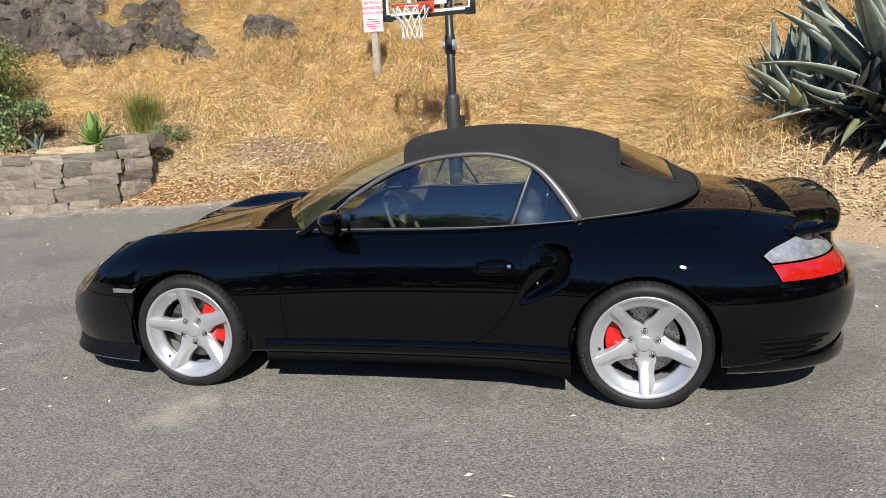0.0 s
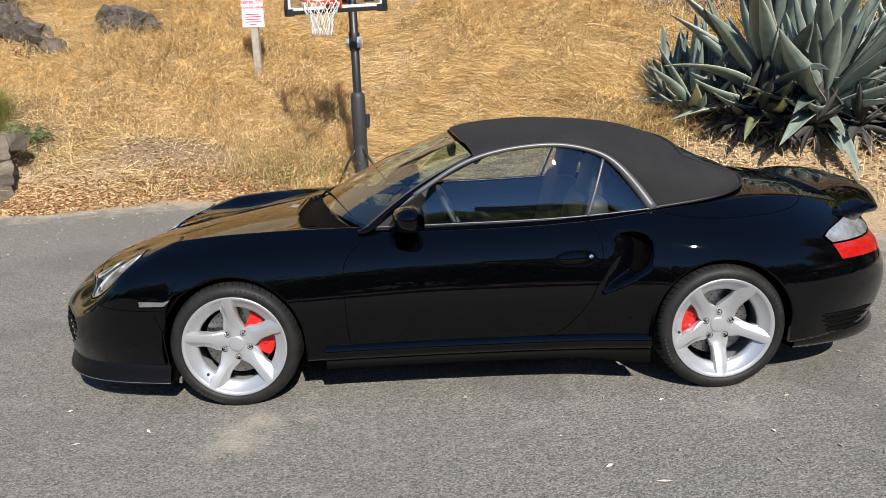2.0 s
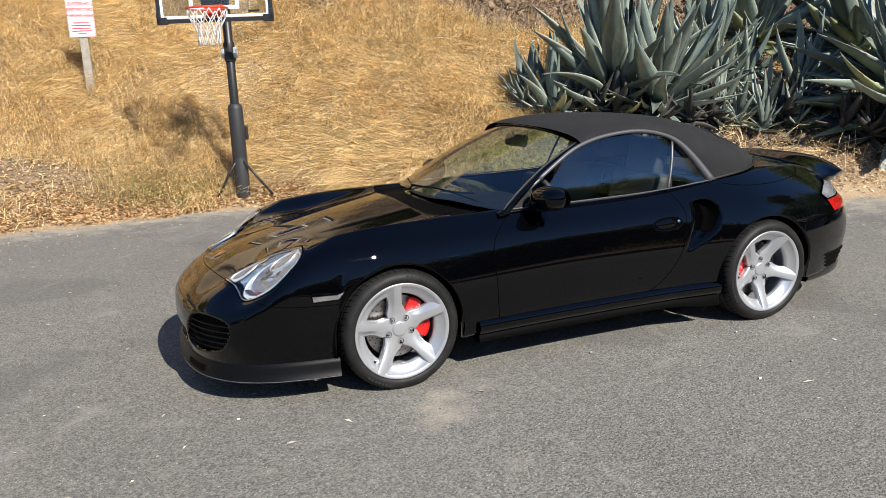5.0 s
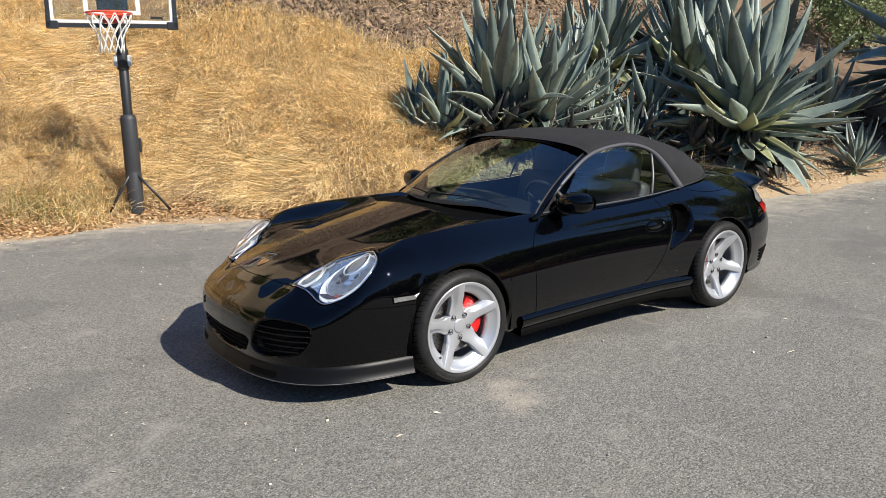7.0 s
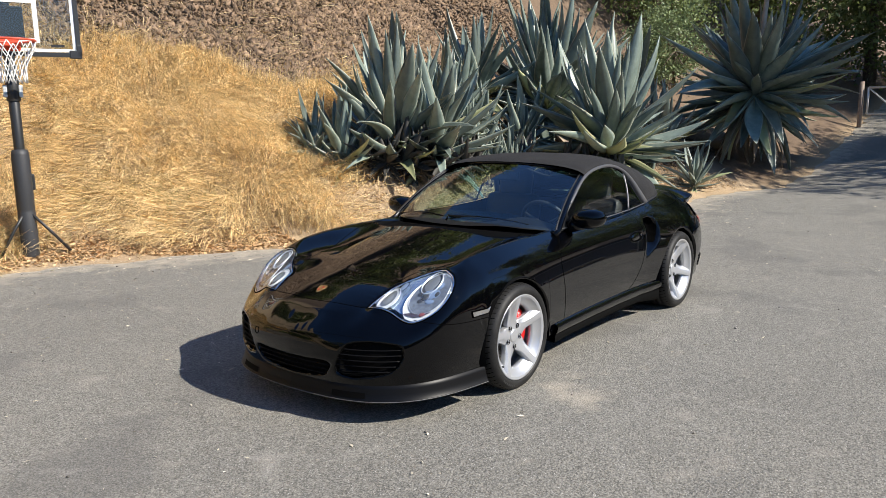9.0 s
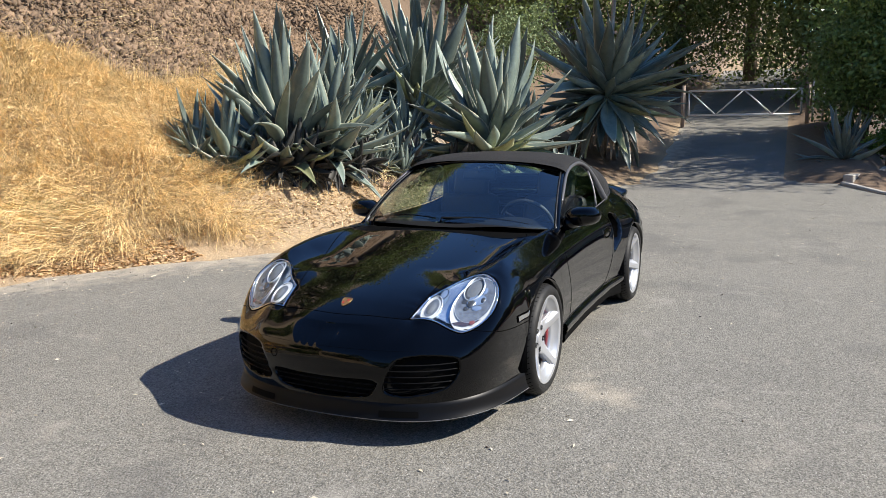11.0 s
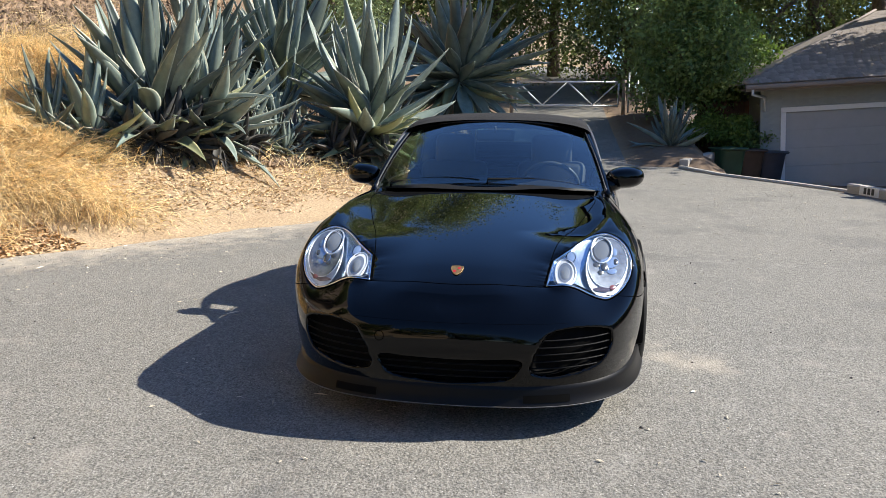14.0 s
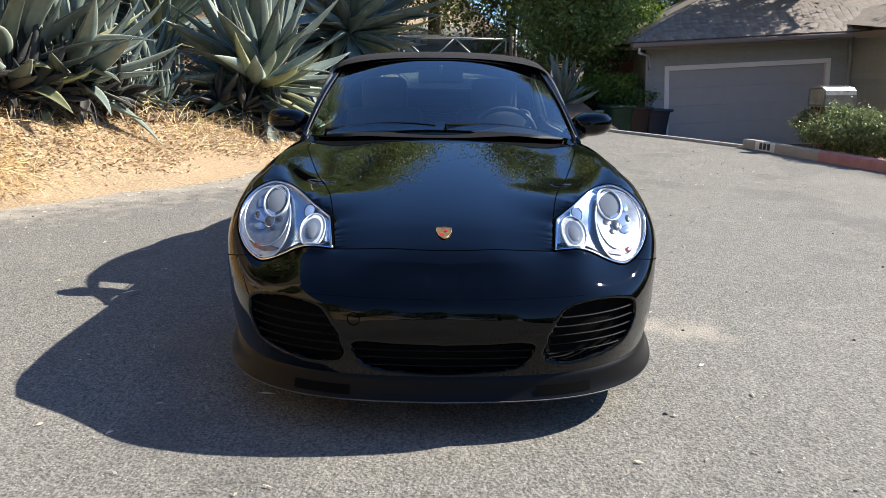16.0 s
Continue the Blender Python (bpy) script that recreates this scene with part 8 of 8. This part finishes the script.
    v = [(-ov - 0.05, left, EH + 0.14), (run, left - run - ov, EH + 0.14 + rise * (run + ov)), (run, WR - 4.0, EH + 0.14 + rise * (run + ov)), (-ov - 0.05, WR - 0.0, EH + 0.14),
         (2 * run + ov, left, EH + 0.14)]
    mesh("roof_deck", v, [(0, 3, 2, 1), (0, 1, 4)], SHINGLE, root, smooth=False)
    bm = bmesh.new()
    box(bm, (0, -0.11, 0), (0.20, 0.11, 0.016), 0.003, segments=1)
    tile = bpy.data.meshes.new("shingle")
    bm.to_mesh(tile)
    bm.free()
    tile.materials.append(SHINGLE)
    ang = math.atan(rise)
    r = random.Random(3)
    count = 0
    rest_v, rest_f = [], []
    for k in range(27):
        d = 0.145 * k
        x = -ov - 0.08 + d
        z = EH + 0.145 + rise * (d + 0.0)
        y = left - max(0, d) - 0.08 - r.uniform(0, 0.2)
        while y > WR - 0.4:
            m = Matrix.Translation((x, y, z + r.uniform(0, 0.006))) @ Matrix.Rotation(-ang - 0.06, 4, "Y") @ Matrix.Diagonal((1, r.uniform(0.96, 1.0), r.uniform(0.8, 1.5), 1))
            count += 1
            if count <= 290:
                ob = new("shingle", tile)
                ob.parent = root
                ob.matrix_basis = m
            else:
                o = len(rest_v)
                rest_v += [m @ v.co for v in tile.vertices]
                rest_f += [tuple(o + i for i in p.vertices) for p in tile.polygons]
            y -= 0.222
    tagged(mesh("upper_shingles", rest_v, rest_f, SHINGLE, root, smooth=False), kind="stuff")
    hip = [(-ov - 0.05 + q, left - q, EH + 0.17 + rise * q) for q in np.linspace(0, run + ov, 8)]
    tv, tf = tube(hip, 0.06, 6, flat=0.5)
    mesh("hip_ridge", tv, tf, SHINGLE, root)
    # projecting wing's roof to the right
    v = [(-2.3 - ov, WR + 0.45, EH + 0.1), (-0.2, WR - 1.6, EH + 1.0), (-0.2, WR - 6, EH + 1.0), (-2.3 - ov, WR - 6, EH + 0.1), (1.8, WR + 0.45, EH + 0.55)]
    mesh("roof_wing", v, [(0, 3, 2, 1), (0, 1, 4)], SHINGLE, root, smooth=False)
    slab("fascia", (-2.3 - ov, WR - 5, EH - 0.05), (-2.3 - ov + 0.03, WR + 0.45, EH + 0.12), FASCIA)
    slab("soffit", (-2.3 - ov, WR - 5, EH - 0.03), (-2.2, WR + 0.45, EH + 0.02), FASCIA)
    slab("fascia", (-2.3 - ov, WR + 0.42, EH - 0.05), (-0.1, WR + 0.45, EH + 0.12), FASCIA)
    slab("downpipe", (-0.06, WR + 0.06, 0.0), (0.0, WR + 0.13, EH - 0.1), SIDING, 0.01)
    lamp = slab("flood_light", (-2.40, WR - 0.75, 2.10), (-2.30, WR - 0.60, 2.22), TRIMLIGHT, 0.02, "twin flood light")
    for dy in (-0.11, 0.11):
        v, f = revolve([(0.0, -0.16), (0.065, -0.16), (0.07, -0.14), (0.035, -0.03), (0.0, -0.02)], 16, "x")
        mesh("lamp_head", [(p[0] - 2.36, p[1] + WR - 0.675 + dy, p[2] + 2.13) for p in v], f, HOOPBLACK, lamp)


garage()

CONCRETE = material("pale_concrete", (0.42, 0.40, 0.36), 0.85, second=(0.33, 0.31, 0.28), scale=4, amount=0.9, grain=0.2, grain_scale=80, bump=0.003, bump_scale=60)
REDKERB = material("faded_red_kerb_paint", (0.40, 0.165, 0.175), 0.75, second=(0.48, 0.27, 0.27), scale=8, amount=0.8, grain=0.15, bump=0.002, bump_scale=60)


def kerb(points, width, tall, mat, label):
    verts = []
    pts = [Vector(p) for p in points]
    for i, p in enumerate(pts):
        t = (pts[min(i + 1, len(pts) - 1)] - pts[max(i - 1, 0)]).normalized()
        n = Vector((-t.y, t.x, 0))
        for a, h in ((0, -0.15), (0.0, tall - 0.025), (0.025, tall), (width - 0.02, tall), (width, tall - 0.02), (width, -0.8 if tall < 0.1 else -0.2)):
            verts.append(p + n * a + Vector((0, 0, h)))
    f = grid_faces(len(pts), 6)
    f += [tuple(range(6)), tuple(range((len(pts) - 1) * 6, len(pts) * 6))[::-1]]
    ob = mesh("kerb", verts, f, mat, smooth=False)
    bm = bmesh.new()
    bm.from_mesh(ob.data)
    bmesh.ops.recalc_face_normals(bm, faces=bm.faces)
    bm.to_mesh(ob.data)
    bm.free()
    return tagged(ob, label, "kerb", kind="structure")


kerb([(12.15, -3.0, 0.03), (10.6, -3.55, 0.0), (9.2, -4.28, 0.0), (7.75, -4.95, 0.0)], 0.14, 0.05, CONCRETE, "low pale concrete edging along the court")
kerb([(7.75, -4.95, 0.0), (7.45, -5.04, 0.0), (6.98, -5.13, 0.0), (6.0, -5.30, 0.0)], 0.16, 0.15, CONCRETE, "grey concrete kerb")
kerb([(6.0, -5.30, 0.0), (4.5, -5.62, 0.0), (2.5, -6.05, 0.0), (0, -6.6, 0.0), (-4, -7.4, 0)], 0.16, 0.15, REDKERB, "faded red painted kerb")
plate = tagged(new("number_plaque"), "white painted plaque with dark bars on the kerb", "plaque")
bm = bmesh.new()
pm = Matrix.Translation((7.22, -5.085, 0.0)) @ Matrix.Rotation(math.atan2(-0.09, -0.47) + math.pi, 4, "Z")
box(bm, (-0.24, -0.004, 0.01), (0.24, 0.012, 0.153), 0.0, pm)
part("face", bm, WHITE, plate)
for k in range(3):
    bm = bmesh.new()
    box(bm, (-0.14 + 0.10 * k, 0.0125, 0.035), (-0.075 + 0.10 * k, 0.0165, 0.13), 0.0, pm)
    part("bar", bm, HOOPBLACK, plate)

bm = bmesh.new()
pa, pb = Vector((12.35, -3.15, 0)), Vector((15.6, -4.35, 0))
box(bm, (-(pb - pa).length / 2, -0.1, -0.6), ((pb - pa).length / 2, 0.1, 0.20), 0.02, Matrix.Translation((pa + pb) / 2) @ Matrix.Rotation(math.atan2(pb.y - pa.y, pb.x - pa.x), 4, "Z"))
tagged(part("planter_wall", bm, CONCRETE), "low concrete planter wall by the bins", "planter wall", kind="structure")


def wheeled_bin(x, y, z, turn, colour, label):
    root = tagged(new("wheeled_bin"), label, "bin", group="bins beside the garage")
    root.matrix_basis = pose(x, y, z, 0, 0, turn)
    mat = material("bin_plastic", colour, 0.5, grain=0.08, second=tuple(c * 0.75 for c in colour), scale=4)
    prof = []
    for h, a, b in ((0.04, 0.24, 0.27), (0.5, 0.27, 0.31), (0.95, 0.30, 0.36), (1.0, 0.32, 0.38)):
        for k in range(20):
            q = 2 * math.pi * k / 20
            c, s_ = math.cos(q), math.sin(q)
            prof.append((a * math.copysign(abs(c) ** 0.4, c), b * math.copysign(abs(s_) ** 0.4, s_), h))
    f = grid_faces(4, 20, close=True) + [tuple(range(20))[::-1]]
    mesh("tub", prof, f, mat, root)
    bm = bmesh.new()
    box(bm, (-0.33, -0.40, 1.0), (0.33, 0.40, 1.07), 0.03)
    part("lid", bm, mat, root)
    for sx in (-1, 1):
        v, f = revolve([(0.0, -0.03), (0.12, -0.03), (0.12, 0.03), (0.0, 0.03)], 20, "x")
        mesh("wheel", [(p[0] + sx * 0.27, p[1] + 0.25, p[2] + 0.12) for p in v], f, RUBBER, root)


wheeled_bin(15.55, -4.75, -0.74, 20, (0.015, 0.06, 0.03), "green plastic wheeled bin with closed lid")
wheeled_bin(16.05, -5.35, -0.80, 20, (0.06, 0.038, 0.026), "brown plastic wheeled bin with closed lid")
wheeled_bin(16.3, -5.95, -0.86, 15, (0.02, 0.03, 0.05), "dark blue plastic wheeled bin")

fence = tagged(new("fence"), "dark red-brown board fence behind the bins", "fence")
FENCE = material("red_brown_boards", (0.10, 0.045, 0.03), 0.8, second=(0.14, 0.07, 0.05), scale=6, per_object=0.2)
fb = rock_mesh(50, boxy=1.0)
fb.materials.append(FENCE)
for k in range(16):
    ob = new("board", fb)
    ob.parent = fence
    ob.matrix_basis = Matrix.Translation((18.6, -4.5 - 0.15 * k, 0.3)) @ Matrix.Diagonal((0.03, 0.145, 2.3, 1))
tree("hedge", 17.0, -4.75, -0.3, 1.5, (0, 0, 1.05), (0.6, 0.9, 0.38), 40, 220, 0.09, LIME, 160, "feathery green foliage over the bins", 0.04, "hedge")
tree("hedge", 17.4, -5.6, -0.5, 1.5, (0, 0, 1.0), (0.5, 0.6, 0.45), 30, 200, 0.08, LAUREL, 161, "dark green hedge over the bins", 0.04, "hedge")

# shrubs, grass and mailbox behind the red kerb
for k, (x, y, rx_, tall) in enumerate(((7.0, -5.95, 0.60, 0.60), (6.2, -6.0, 0.58, 0.60), (5.4, -6.2, 0.55, 0.55))):
    tree("shrub", x, y, 0.1, tall, (0, 0, tall * 0.5), (rx_, 0.42, tall * 0.5), 46, 240, 0.045, ROSEMARY, 170 + k, "grey-green lavender shrub behind the kerb", 0.02, "shrub")
x_ = np.r_[rng.normal(4.5, 0.35, 1500), rng.normal(6.7, 0.5, 90)]
y_ = np.r_[rng.normal(-6.2, 0.16, 1500), rng.normal(-6.0, 0.2, 90)]
n_ = len(x_)
blades(x_, y_, np.full(n_, 0.1), np.r_[rng.uniform(0.4, 0.8, 1500), rng.uniform(0.6, 0.9, 90)], rng.uniform(0.003, 0.006, n_), rng.uniform(0, 6.28, n_), rng.normal(1.3, 0.15, n_), rng.uniform(0.1, 0.8, n_), STRAW_PALE, "ornamental_grass", "yellow ornamental grass behind the kerb", "grass")


MAILGREY = material("grey_mailbox_metal", (0.17, 0.175, 0.18), 0.35, metal=0.8, second=(0.30, 0.31, 0.32), scale=9)


def mailbox():
    root = tagged(new("mailbox"), "grey metal mailbox on a red-brown post", "mailbox")
    root.matrix_basis = pose(7.45, -6.16, -0.08, 0, 0, -62) @ Matrix.Diagonal((1.4, 1.4, 1.4, 1))
    bm = bmesh.new()
    box(bm, (-0.07, -0.07, 0.0), (0.07, 0.07, 0.58), 0.008)
    box(bm, (-0.24, -0.09, 0.48), (0.24, 0.09, 0.55), 0.008)
    part("post", bm, FENCE, root)
    verts = []
    prof = [(-0.10, 0.55), (-0.10, 0.68), (-0.085, 0.73), (-0.05, 0.765), (0, 0.78), (0.05, 0.765), (0.085, 0.73), (0.10, 0.68), (0.10, 0.55)]
    for x in (-0.27, 0.27):
        verts += [(x, a, b) for a, b in prof]
    f = grid_faces(2, 9, close=True) + [tuple(range(9)), tuple(range(9, 18))[::-1]]
    mesh("box", verts, f, MAILGREY, root, smooth=False)
    bm = bmesh.new()
    box(bm, (-0.285, -0.095, 0.56), (-0.27, 0.095, 0.75), 0.02)
    part("door", bm, MAILGREY, root)


mailbox()

# pebbles on the asphalt
pr = np.random.default_rng(11)
n_ = 420
px_ = pr.uniform(-8, 9, n_)
py_ = np.where(pr.uniform(size=n_) < 0.5, edge_y(px_) - pr.exponential(0.5, n_), pr.uniform(-4.2, 4.0, n_))
keep_ = py_ > -4.6
px_, py_ = px_[keep_], py_[keep_]
n_ = len(px_)
octa = np.array([(1, 0, 0), (-1, 0, 0), (0, 1, 0), (0, -1, 0), (0, 0, 0.7), (0, 0, -0.7)])
ov_ = np.stack([px_, py_, np.full(n_, 0.008)], 1)[:, None] + octa * pr.uniform(0.003, 0.011, n_)[:, None, None] * pr.uniform(0.6, 1.4, (n_, 6, 1))
tri_ = np.array([(0, 2, 4), (2, 1, 4), (1, 3, 4), (3, 0, 4), (2, 0, 5), (1, 2, 5), (3, 1, 5), (0, 3, 5)])
tagged(fast_mesh("pebbles", ov_.reshape(-1, 3), (np.arange(n_)[:, None, None] * 6 + tri_).reshape(-1, 3), material("pebble", (0.20, 0.18, 0.16), 0.85, island=0.7)), "small loose stones scattered on the asphalt", "pebbles", kind="stuff")

# blown straw and leaf bits on the asphalt, thickest beside the bank
n_ = 2600
px_ = pr.uniform(-9, 9.5, n_)
py_ = edge_y(px_) - np.where(pr.uniform(size=n_) < 0.6, pr.exponential(0.55, n_), pr.uniform(0, 6.5, n_))
keep_ = py_ > -4.4
px_, py_ = px_[keep_], py_[keep_]
n_ = len(px_)
turn_ = pr.uniform(0, 6.28, n_)
along_ = np.stack([np.cos(turn_), np.sin(turn_), pr.uniform(-0.1, 0.1, n_)], 1) * (pr.uniform(0.006, 0.022, n_) * (1 + 1.6 * (pr.uniform(size=n_) < 0.06)))[:, None]
across_ = np.stack([-np.sin(turn_), np.cos(turn_), pr.uniform(-0.3, 0.3, n_)], 1) * pr.uniform(0.002, 0.007, n_)[:, None]
mid_ = np.stack([px_, py_, height(px_, np.minimum(py_, edge_y(px_))) + 0.010], 1)
bits_ = np.stack([mid_ - along_, mid_ - across_, mid_ + along_, mid_ + across_ + (0, 0, 0.004)], 1)
tagged(fast_mesh("straw_bits", bits_.reshape(-1, 3), np.arange(n_)[:, None] * 4 + [0, 1, 2, 3], material("pale_straw_bits", (0.50, 0.43, 0.31), 0.85, second=(0.62, 0.56, 0.45), scale=3, amount=1.0, island=0.4)), "pale blown straw and leaf bits on the asphalt", "leaf litter", kind="stuff")
